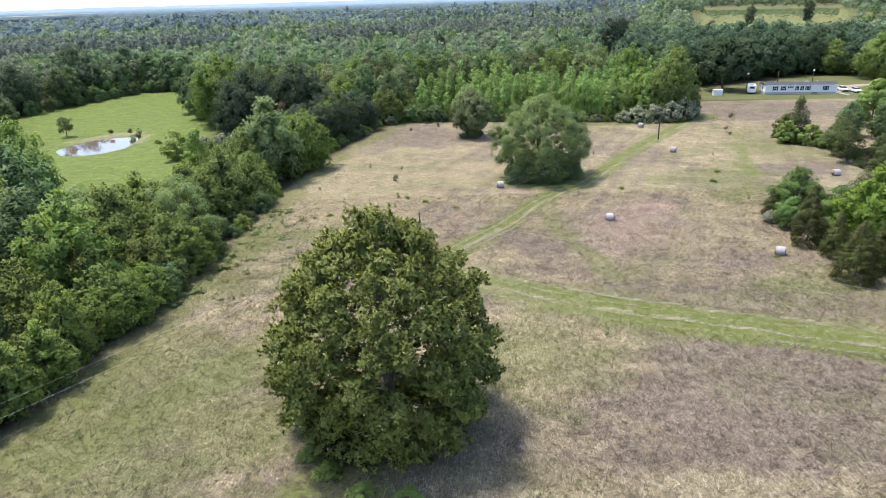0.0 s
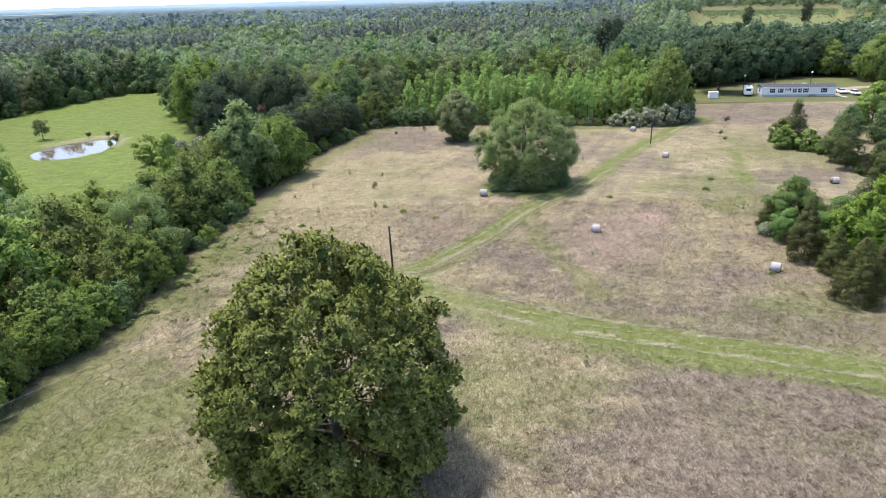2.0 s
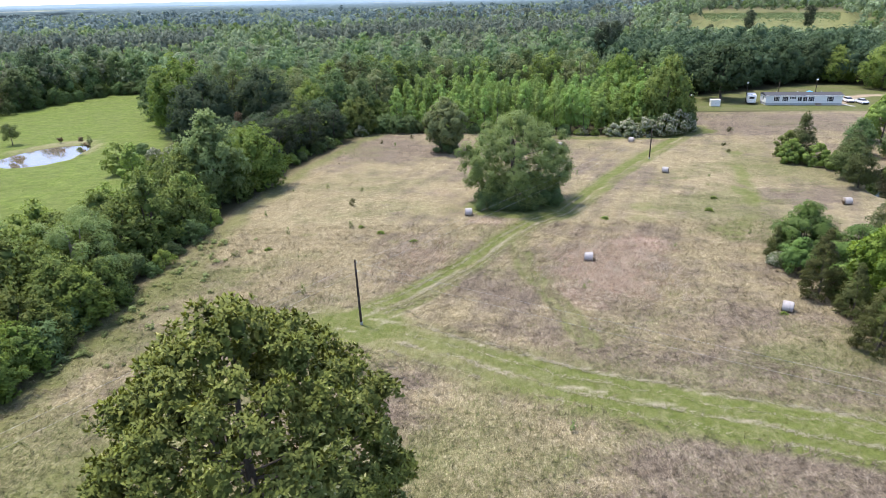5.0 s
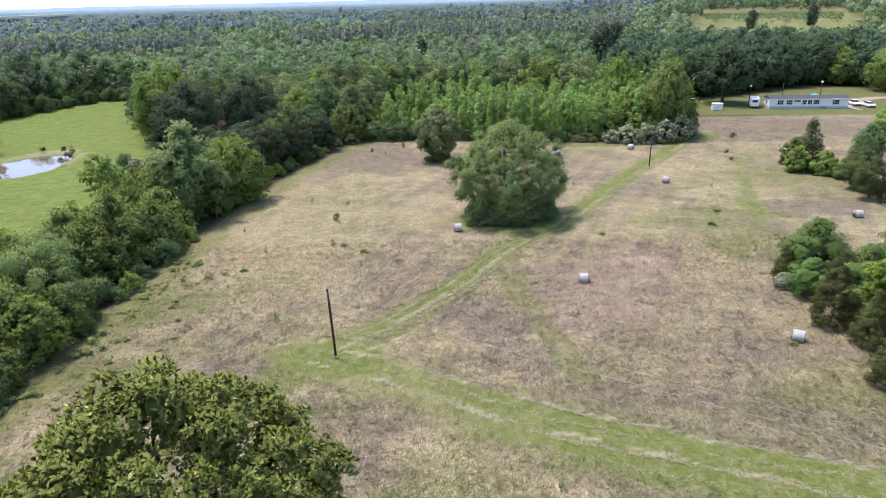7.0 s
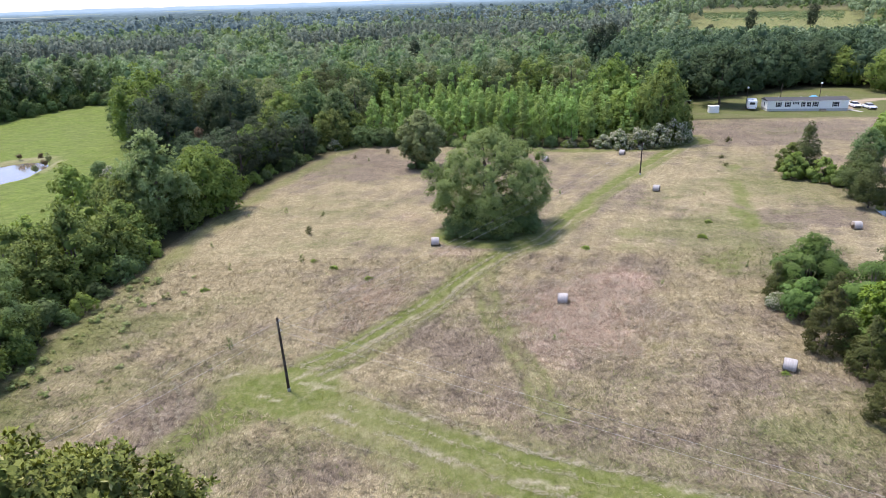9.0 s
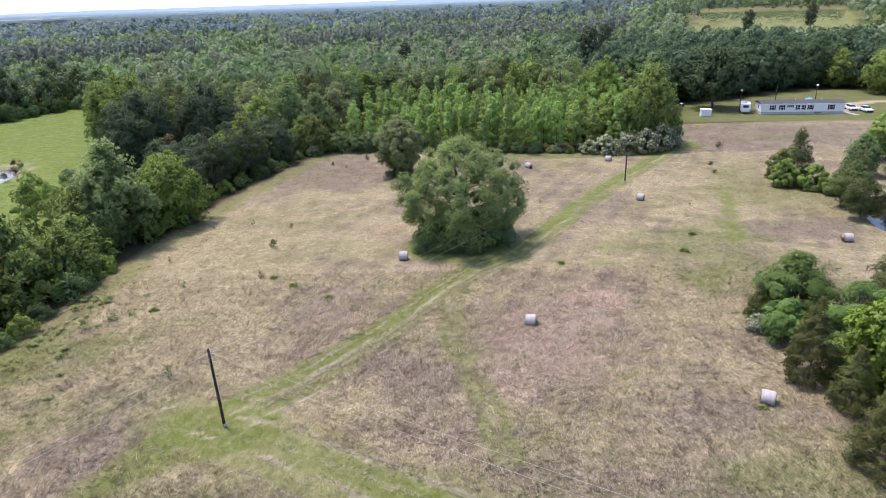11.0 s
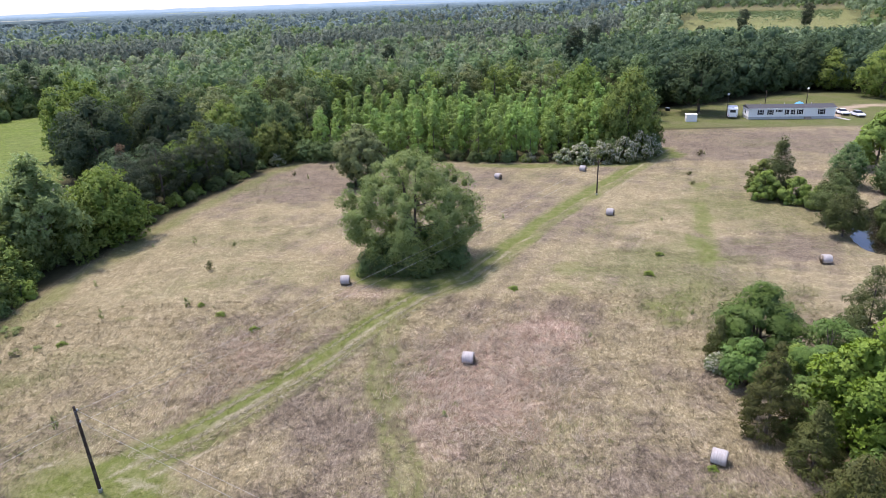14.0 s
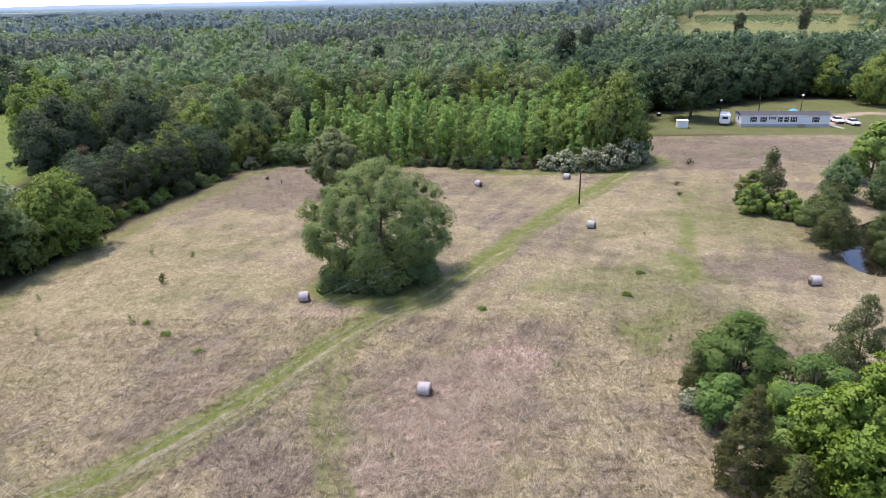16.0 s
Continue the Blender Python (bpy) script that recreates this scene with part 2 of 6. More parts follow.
far_out = [v for v in np.geomspace(60, 4700, 26)]
gx = sheet_lines(-42, 72, 0.6, [-160 - v for v in reversed(far_out)] + list(np.arange(-160, -42, 2.2)), list(np.arange(74, 160, 1.8)) + [162 + v for v in far_out])
gy = sheet_lines(28, 172, 0.6, [-60 - v for v in reversed(far_out)] + list(np.arange(-60, 28, 4)), list(np.arange(174, 280, 1.8)) + [282 + v for v in far_out])
X, Y = np.meshgrid(gx, gy)
Z = land(X, Y)
field, pasture, lawn = field_mask(X, Y), pasture_mask(X, Y), lawn_mask(X, Y)
wob = waves(X, Y, 9, 3)
fine_wob = waves(X, Y, 2.3, 5)
main_d = beside_line(X, Y, MAIN_TRACK) + 0.3 * wob
side_d = beside_line(X, Y, SIDE_TRACK) + 0.4 * wob


def lane(d, middle, half, edge=0.35):
    """1 on a strip beside a line."""
    return 1 - soft(np.abs(d - middle), half - edge, half + edge)


fan = 1 - soft(np.hypot(X - 0.5, Y - 76), 6, 16)  # wheel tracks spread out towards the pole
track = np.maximum(lane(main_d, 0.55, 0.95), (0.62 + 0.2 * waves(X, Y, 13, 71)) * lane(main_d, -1.35 - 0.5 * fan, 0.75 + 0.2 * fan))
track = np.maximum(track, 0.5 * lane(main_d, 0.0, 2.4, 0.6))
greener = soft(X, 2, 20)
track = np.maximum(track, (0.72 + 0.28 * greener) * lane(side_d, 0.9, 1.5, 0.5))
track = np.maximum(track, (0.62 + 0.38 * greener) * lane(side_d, -1.7 - 0.4 * greener, 0.9 + 0.6 * greener, 0.5))
track = np.maximum(track, 0.5 * lane(side_d, 0, 4.2, 1.2))
track = np.maximum(track, 1 - soft(np.hypot((X + 3.6) / 5.6, (Y - 69.6) / 4.0) + 0.14 * fine_wob + 0.1 * wob, 0.7, 1.12))
track = np.maximum(track, 0.9 * (1 - soft(near_line(X, Y, ((-6, 68), (-11, 62.5), (-15, 57))) + 0.6 * wob, 1.2, 2.8)) * (1 - soft(-X, 9, 15)))
trail_d = beside_line(X, Y, TRAIL) + 0.35 * wob
track = np.maximum(track, 0.7 * np.maximum(lane(trail_d, 0.8, 0.55), lane(trail_d, -0.8, 0.55)) * soft(waves(X, Y, 6, 72), -1.6, 0.0))
track = np.maximum(track, 0.45 * lane(trail_d, 0, 1.5))
track = np.maximum(track, 0.75 * (1 - soft(near_line(X, Y, STRIP) + 1.0 * wob, 0.3, 2.2)) * soft(waves(X, Y, 9, 12), -1.0, 0.5))
for cx, cy, rx, ry, full in ((53.0, 112.0, 2.0, 6.0, 0.8), (43.4, 95.0, 2.6, 3.4, 0.75), (35.3, 106.9, 3.2, 2.6, 0.5), (44.6, 96.5, 2.2, 3.0, 0.55), (33.2, 100.9, 3.0, 2.2, 0.45), (-13.5, 96.5, 1.6, 0.8, 0.55), (-1.2, 93.2, 1.8, 1.2, 0.5), (0.9, 91.0, 1.2, 0.7, 0.5), (62, 128, 8, 10, 0.35)):
    track = np.maximum(track, full * (1 - soft(np.hypot((X - cx) / rx, (Y - cy) / ry) + 0.25 * fine_wob + 0.15 * wob, 0.5, 1.15)))
track = np.maximum(track, 0.5 * (1 - soft(near_line(X, Y, LEFT_GREEN) + 1.0 * wob, 1.0, 4.5)))
ring = np.hypot((X - 16.4) / 8.2, (Y - 107.6) / 5.8)
track = np.maximum(track, (1 - soft(ring + 0.06 * fine_wob, 0.85, 1.1)))
track = np.maximum(track, 0.8 * (1 - soft(np.hypot((X + 7.5) / 4.5, (Y - 33.0) / 3.6) + 0.1 * wob, 0.7, 1.2)))
track = np.maximum(track, 0.62 * (1 - soft(np.abs(X - along(HEDGE_LINE, Y) - 1.5) + 1.0 * wob, 0.8, 4.5 + 3.0 * (1 - soft(Y, 82, 100)))))
track = np.maximum(track, 0.9 * (1 - soft(np.hypot((X - 63) / 6, (Y - 163) / 4) + 0.1 * wob, 0.7, 1.2)))
track = np.maximum(track, 0.8 * (1 - soft(np.abs(Y - np.where(X < 66, along(BACK_LINE, X), 300) + 2.0) + 0.6 * wob, 0.8, 2.5)) * soft(X, 20, 30)) * field


def blot(x, y, cx, cy, rx, ry, inner=0.45):
    """A ragged patch of the field: 1 in its middle, 0 outside."""
    ragged = np.hypot((x - cx) / rx, (y - cy) / ry) + 0.22 * waves(x, y, 6, 73) + 0.14 * waves(x, y, 2.3, 5)
    return 1 - soft(ragged, inner, 1.25)


def hay_tints(x, y):
    """How mauve-brown, reddish and olive the hay grass is at a place."""
    mauve = 0.42 + 0.3 * waves(x, y, 17, 74) + 0.25 * waves(x, y, 5.5, 75)
    for cx, cy, rx, ry, full in ((25, 43, 18, 11, 0.8), (-14, 36, 12, 6, 0.4), (14, 76, 9, 11, 0.3), (32, 66, 12, 7, 0.3), (31, 58, 14, 6, 0.4), (-8, 150, 14, 14, 0.6), (85, 172, 34, 16, 0.6), (62, 111, 9, 6, 0.6), (-12, 66, 5, 5, 0.4), (1, 61, 6, 3, 0.5), (38, 128, 9, 10, 0.4), (20, 150, 22, 8, 0.35)):
        mauve = mauve + full * blot(x, y, cx, cy, rx, ry)
    for cx, cy, rx, ry, full in ((-14, 108, 14, 22, 0.45), (-20, 88, 10, 8, 0.3), (52, 130, 14, 14, 0.35), (10, 50, 8, 9, 0.4)):
        mauve = mauve - full * blot(x, y, cx, cy, rx, ry)
    red = 0 * x
    for cx, cy, rx, ry, full in ((23.5, 83.0, 7.0, 9.0, 0.85), (30.0, 90.5, 4.5, 5.0, 0.9), (19.8, 75.5, 3.0, 4.0, 0.5), (2.6, 88.0, 3.6, 4.2, 0.55), (4.9, 115.9, 2.6, 4.0, 0.4), (11.0, 101.0, 4.0, 1.8, 0.5), (-2.5, 78.5, 3.5, 2.0, 0.25), (9.0, 92.0, 3.0, 3.0, 0.3), (34.0, 100.5, 4.0, 3.0, 0.3), (12.5, 66.0, 5.0, 2.2, 0.3)):
        red = np.maximum(red, full * blot(x, y, cx, cy, rx, ry))
    olive = 0.2 + 0.28 * waves(x, y, 21, 21) + 0.2 * waves(x, y, 7, 22)
    for cx, cy, rx, ry, full in ((-22, 43, 15, 16, 0.75), (-25, 75, 10, 14, 0.55), (8, 50, 8, 10, 0.6), (40, 60, 8, 10, 0.35), (48, 104, 14, 16, 0.45), (64, 128, 16, 18, 0.4), (-10, 115, 14, 18, 0.2), (30, 62, 12, 4, 0.3), (26, 54, 12, 3, 0.5)):
        olive = olive + full * blot(x, y, cx, cy, rx, ry)
    return np.clip(mauve, 0, 1), np.clip(red, 0, 1), np.clip(olive, 0, 1)


mauve, red, olive = (v * field for v in hay_tints(X, Y))
rut = np.maximum(0.8 * lane(main_d, -0.45, 0.3, 0.3), 0.7 * lane(main_d, -2.4 - 0.6 * fan, 0.3, 0.3)) * soft(waves(X, Y, 7, 76), -0.6, 0.5)
rut = np.maximum(rut, 0.8 * np.maximum(lane(side_d, 2.5, 0.35), lane(side_d, -0.6, 0.4)) * soft(waves(X, Y, 8, 77), -0.8, 0.4)) * field
drive = (1 - soft(near_line(X, Y, DRIVE) + 0.3 * wob, 1.3, 2.4)) * (X > 100)
bank = (1 - soft(np.abs(pond_level(X, Y) - 1.08), 0.05, 0.22)) * soft(waves(X, Y, 30, 8) + 0.02 * (Y - 150), -0.2, 0.6)
bank = np.maximum(bank, 0.25 * (1 - soft(np.abs(pool_level(X, Y) - 1.05), 0.03, 0.2)))
clearing = clearing_mask(X, Y)
cd, cb = np.hypot(X - 20, Y - 35), np.degrees(np.arctan2(X - 20, Y - 35))
clearing = np.maximum(clearing, soft(cd, 330, 400) * (1 - soft(cd, 620, 700)) * soft(cb, 15, 17) * (1 - soft(cb, 32, 35)))
Z = Z + 0.07 * fine_wob * field * (1 - 0.7 * track) + 0.05 * wob * (field + pasture)

nx, ny = len(gx), len(gy)
idx = np.arange(nx * ny).reshape(ny, nx)
quads = np.stack([idx[:-1, :-1], idx[:-1, 1:], idx[1:, 1:], idx[1:, :-1]], -1).reshape(-1, 4)


def mesh_of(name, verts, faces, mats, smooth=False):
    """A mesh from arrays: all faces have as many corners as faces has columns."""
    me = bpy.data.meshes.new(name)
    verts, faces = np.asarray(verts, np.float32), np.asarray(faces, np.int32)
    me.vertices.add(len(verts))
    me.vertices.foreach_set("co", verts.ravel())
    me.loops.add(faces.size)
    me.loops.foreach_set("vertex_index", faces.ravel())
    me.polygons.add(len(faces))
    me.polygons.foreach_set("loop_start", np.arange(len(faces), dtype=np.int32) * faces.shape[1])
    if smooth:
        me.polygons.foreach_set("use_smooth", np.ones(len(faces), bool))
    me.update(calc_edges=True)
    for m in mats if isinstance(mats, (list, tuple)) else [mats]:
        me.materials.append(m)
    return me


def paint(me, name, *channels):
    att = me.attributes.new(name, "FLOAT_COLOR", "POINT")
    data = np.stack([np.asarray(c, np.float32).ravel() for c in channels], -1)
    att.data.foreach_set("color", np.ascontiguousarray(data).ravel())


def hay_colour(n, fac, mauve, red, olive):
    """Dry hay grass, dark to pale with fac: straw, mauve-brown, reddish or olive by patches with frayed edges."""
    where = n.coords()
    ragged = n.math("MULTIPLY", n.math("SUBTRACT", n.noise(where, 1.7, 8.0, 0.8, 0.8), 0.5), 1.9)
    straw = n.ramp(fac, (0.0, (0.165, 0.139, 0.0768)), (0.5, (0.248, 0.205, 0.12)), (1.0, (0.376, 0.322, 0.205)))
    col = n.mix(n.ramp(n.math("ADD", mauve, ragged), (0.25, 0.0), (0.9, 0.95)), straw, n.ramp(fac, (0.0, (0.108, 0.0842, 0.062)), (0.5, (0.156, 0.123, 0.0906)), (1.0, (0.245, 0.204, 0.154))))
    col = n.mix(n.ramp(n.math("SUBTRACT", olive, ragged), (0.25, 0.0), (0.95, 0.85)), col, n.ramp(fac, (0.0, (0.0848, 0.0878, 0.0343)), (0.5, (0.132, 0.132, 0.0563)), (1.0, (0.209, 0.201, 0.101))))
    col = n.mix(n.ramp(n.math("ADD", red, n.math("MULTIPLY", ragged, 0.8)), (0.25, 0.0), (0.85, 0.9)), col, n.ramp(fac, (0.0, (0.2, 0.134, 0.0988)), (0.5, (0.305, 0.22, 0.164)), (1.0, (0.47, 0.384, 0.312))))
    return n.tint(col, value=n.ramp(n.noise(n.coords(turn=30), 0.28, 5.0, 0.7, 0.6), (0.34, 0.86), (0.66, 1.14)))


def ground_material():
    n = Nodes("ground")
    where = n.coords()
    one = n.node("Attribute", "Color", attribute_name="cover")
    two = n.node("Attribute", "Color", attribute_name="wear")
    a1 = n.node("SeparateColor", 0, {0: one})
    sep1, sep2 = a1.node, n.node("SeparateColor", 0, {0: two}).node
    track_m, pasture_m, lawn_m = sep1.outputs[0], sep1.outputs[1], sep1.outputs[2]
    red_m, mauve_m, olive_m = sep2.outputs[0], sep2.outputs[1], sep2.outputs[2]
    rut_m = n.node("SeparateColor", 0, {0: n.node("Attribute", "Color", attribute_name="lanes")})
    field_m = n.node("Attribute", "Alpha", attribute_name="cover")
    dirt_m = n.node("Attribute", "Alpha", attribute_name="wear")
    blades = n.noise(n.coords((1, 0.75, 1), 25), 7.0, 8.0, 0.72, 1.2)
    swirl = n.noise(n.coords((0.9, 1, 1), -20), 2.6, 8.0, 0.7, 1.8)
    clump = n.noise(where, 0.85, 5.0, 0.65, 0.6)
    broad = n.noise(where, 0.17, 4.0, 0.65, 0.8)
    one_way, other_way = n.noise(n.coords((1, 0.3, 1), 35), 6.0, 6.0, 0.7, 1.0), n.noise(n.coords((1, 0.3, 1), -50), 6.0, 6.0, 0.7, 1.0)
    combed = n.mix(n.ramp(n.noise(where, 0.4, 3.0, 0.6, 1.0), (0.42, 0.0), (0.58, 1.0)), one_way, other_way)
    stalks = n.math("ADD", n.math("ADD", n.math("MULTIPLY", combed, 0.5), n.math("MULTIPLY", swirl, 0.35)), n.math("MULTIPLY", clump, 0.15))
    col = hay_colour(n, n.ramp(stalks, (0.43, 0.0), (0.58, 1.0)), mauve_m, red_m, olive_m)
    strands = n.mix(n.ramp(n.noise(where, 0.7, 3.0, 0.6, 1.0), (0.42, 0.0), (0.58, 1.0)), n.noise(n.coords((1, 0.22, 1), 75), 15.0, 4.0, 0.7, 1.5), n.noise(n.coords((1, 0.22, 1), -15), 15.0, 4.0, 0.7, 1.5))
    col = n.tint(col, value=n.ramp(strands, (0.37, 0.62), (0.5, 0.98), (0.63, 1.58)))
    lush = n.ramp(blades, (0.28, (0.06, 0.08, 0.015)), (0.5, (0.108, 0.132, 0.03)), (0.74, (0.195, 0.213, 0.068)))
    lush = n.mix(n.ramp(clump, (0.45, 0.0), (0.64, 0.5)), lush, n.ramp(swirl, (0.4, (0.165, 0.16, 0.07)), (0.62, (0.31, 0.285, 0.165))))
    fray = n.math("ADD", track_m, n.math("MULTIPLY", n.math("SUBTRACT", n.math("ADD", n.math("MULTIPLY", swirl, 0.6), n.math("MULTIPLY", clump, 0.4)), 0.5), 1.3))
    col = n.mix(n.math("MULTIPLY", n.ramp(fray, (0.2, 0.0), (0.85, 0.92)), n.math("GREATER_THAN", track_m, 0.02)), col, lush)
    straw_line = n.ramp(n.math("ADD", rut_m, n.math("MULTIPLY", n.math("SUBTRACT", blades, 0.5), 0.9)), (0.35, 0.0), (0.8, 0.75))
    col = n.mix(straw_line, col, n.ramp(stalks, (0.38, (0.23, 0.2, 0.125)), (0.62, (0.43, 0.385, 0.28))))
    past = n.ramp(n.math("ADD", n.math("MULTIPLY", swirl, 0.5), n.math("MULTIPLY", clump, 0.5)), (0.36, (0.075, 0.115, 0.022)), (0.48, (0.118, 0.16, 0.033)), (0.6, (0.175, 0.213, 0.06)))
    past = n.mix(n.ramp(broad, (0.4, 0.0), (0.62, 0.5)), past, n.ramp(blades, (0.3, (0.09, 0.115, 0.034)), (0.7, (0.19, 0.205, 0.08))))
    # light and dark of low mounds, painted into the pasture's colour
    mound_shading = n.noise(n.coords((0.6, 1, 1), 15), 0.5, 6.0, 0.75)
    past = n.tint(past, value=n.ramp(mound_shading, (0.38, 0.84), (0.62, 1.14)))
    turf = n.ramp(blades, (0.3, (0.06, 0.074, 0.022)), (0.5, (0.104, 0.118, 0.04)), (0.7, (0.17, 0.172, 0.07)))
    turf = n.mix(n.ramp(broad, (0.45, 0.0), (0.65, 0.6)), turf, n.ramp(swirl, (0.35, (0.11, 0.095, 0.055)), (0.65, (0.2, 0.175, 0.105))))
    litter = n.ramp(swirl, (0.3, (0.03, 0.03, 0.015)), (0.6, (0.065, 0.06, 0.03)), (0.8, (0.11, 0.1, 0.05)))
    earth = n.ramp(swirl, (0.3, (0.27, 0.2, 0.14)), (0.7, (0.46, 0.37, 0.29)))
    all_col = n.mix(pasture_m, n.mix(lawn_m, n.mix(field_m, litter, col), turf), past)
    all_col = n.mix(n.math("MULTIPLY", dirt_m, n.ramp(blades, (0.3, 0.6), (0.6, 1.0))), all_col, earth)
    height = n.math("ADD", n.math("MULTIPLY", blades, 0.6), n.math("MULTIPLY", swirl, 0.9))
    return n.done(n.surface(all_col, 0.95, 0.08, 0, n.bump(height, 0.6, 0.14)))


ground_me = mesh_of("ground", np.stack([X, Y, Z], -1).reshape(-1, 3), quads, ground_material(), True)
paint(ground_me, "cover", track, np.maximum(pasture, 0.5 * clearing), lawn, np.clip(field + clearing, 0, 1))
paint(ground_me, "wear", red, mauve, np.maximum(olive, 0.6 * clearing), np.clip(drive + 0.55 * bank, 0, 1))
paint(ground_me, "lanes", rut, rut * 0, rut * 0, rut * 0 + 1)
ground = tagged(new("ground", ground_me), "dry tan hay field, green pasture and mown tracks", "ground", kind="structure")


def water_material(name, colour):
    n = Nodes(name)
    ripple = n.noise(n.coords((1, 0.6, 1)), 1.1, 3.0)
    return n.done(n.surface(colour, 0.03, 0.5, 0, n.bump(ripple, 0.015, 0.05)))


def water(name, level, around, z, mat, label, turn=0):
    """A flat sheet of water over a hollow in the land."""
    bm = bmesh.new()
    bmesh.ops.create_grid(bm, x_segments=24, y_segments=24, size=21)
    ob = new(name, bpy.data.meshes.new(name))
    bm.to_mesh(ob.data)
    bm.free()
    ob.data.materials.append(mat)
    ob.location = (*around, z)
    return tagged(ob, label, "water", kind="structure")


water("water_pond", pond_level, (-88.5, 160), -2.72, water_material("pond_water", (0.15, 0.12, 0.085)), "brown farm pond with a bright sky reflection")
water("water_pool", pool_level, (83.0, 119.6), -0.38, water_material("pool_water", (0.02, 0.017, 0.012)), "dark still pool among young pines")


# ---- trees ----
def part(name, me, parent, label=""):
    ob = new(name, me)
    ob.parent = parent
    if label:
        ob["label"] = label
    return ob


def tube(points, radii, sides=7):
    """Vertices and faces of a bent, tapered tube with a closed tip."""
    points = [Vector(p) for p in points]
    verts, faces = [], []
    for k, (p, r) in enumerate(zip(points, radii)):
        ahead = (points[min(k + 1, len(points) - 1)] - points[max(k - 1, 0)]).normalized()
        side = ahead.cross(Vector((0.31, 0.95, 0.05))).normalized()
        other = ahead.cross(side)
        for s in range(sides):
            ang = 6.2832 * s / sides
            verts.append(p + (side * math.cos(ang) + other * math.sin(ang)) * r)
    for k in range(len(points) - 1):
        for s in range(sides):
            t = (s + 1) % sides
            faces.append((k * sides + s, k * sides + t, (k + 1) * sides + t, (k + 1) * sides + s))
    return verts, faces


def join(pieces):
    verts, faces = [], []
    for v, f in pieces:
        base = len(verts)
        verts += [tuple(p) for p in v]
        faces += [tuple(i + base for i in q) for q in f]
    return verts, faces


PROFILES = {
    "dome": ((0, 0.5), (0.12, 0.82), (0.35, 1.0), (0.6, 0.92), (0.82, 0.66), (1, 0.22)),
    "oak": ((0, 0.78), (0.14, 0.95), (0.34, 1.0), (0.58, 0.9), (0.76, 0.7), (0.9, 0.45), (1, 0.14)),
    "great": ((0, 0.6), (0.14, 0.84), (0.34, 1.0), (0.54, 0.98), (0.74, 0.8), (0.89, 0.52), (1, 0.18)),
    "tall": ((0, 0.45), (0.2, 0.85), (0.42, 1.0), (0.7, 0.78), (1, 0.16)),
    "cone": ((0, 0.8), (0.12, 1.0), (0.4, 0.78), (0.7, 0.46), (1, 0.06)),
    "vase": ((0, 0.8), (0.15, 0.72), (0.4, 0.88), (0.68, 1.0), (0.88, 0.8), (1, 0.4)),
    "round": ((0, 0.78), (0.15, 0.93), (0.35, 1.0), (0.6, 0.95), (0.8, 0.76), (0.92, 0.5), (1, 0.2)),
    "mound": ((0, 0.95), (0.3, 1.0), (0.65, 0.8), (1, 0.3)),
}


def puffs_of(rng, H, hb, R, profile, count, puff, hollow=0.55):
    """Centres of the leaf masses of a crown, and their radii."""
    prof = PROFILES[profile]
    hs = np.linspace(0, 1, 60)
    w = np.interp(hs, [p[0] for p in prof], [p[1] for p in prof])
    h = rng.choice(hs, count, p=w / w.sum()) + rng.uniform(-0.01, 0.01, count)
    ang = np.arange(count) * 2.39996 + rng.uniform(-0.5, 0.5, count)
    p1, p2 = rng.uniform(0, 6.28, 2)
    lobe = 1 + 0.13 * np.sin(3 * ang + p1 + 4 * h) + 0.1 * np.sin(5 * ang + p2 - 6 * h)
    size = puff * rng.uniform(0.65, 1.25, count)
    reach = np.interp(h, [p[0] for p in prof], [p[1] for p in prof]) * lobe * R
    rad = np.maximum(0.05 * R, reach - size * 0.8) * (hollow + (1 - hollow) * np.sqrt(rng.uniform(0, 1, count)))
    low, high = hb + puff * 0.45, H - puff * 0.7
    z = low + np.clip(h, 0, 1) * (high - low)
    return np.stack([rad * np.cos(ang), rad * np.sin(ang), z], -1), size


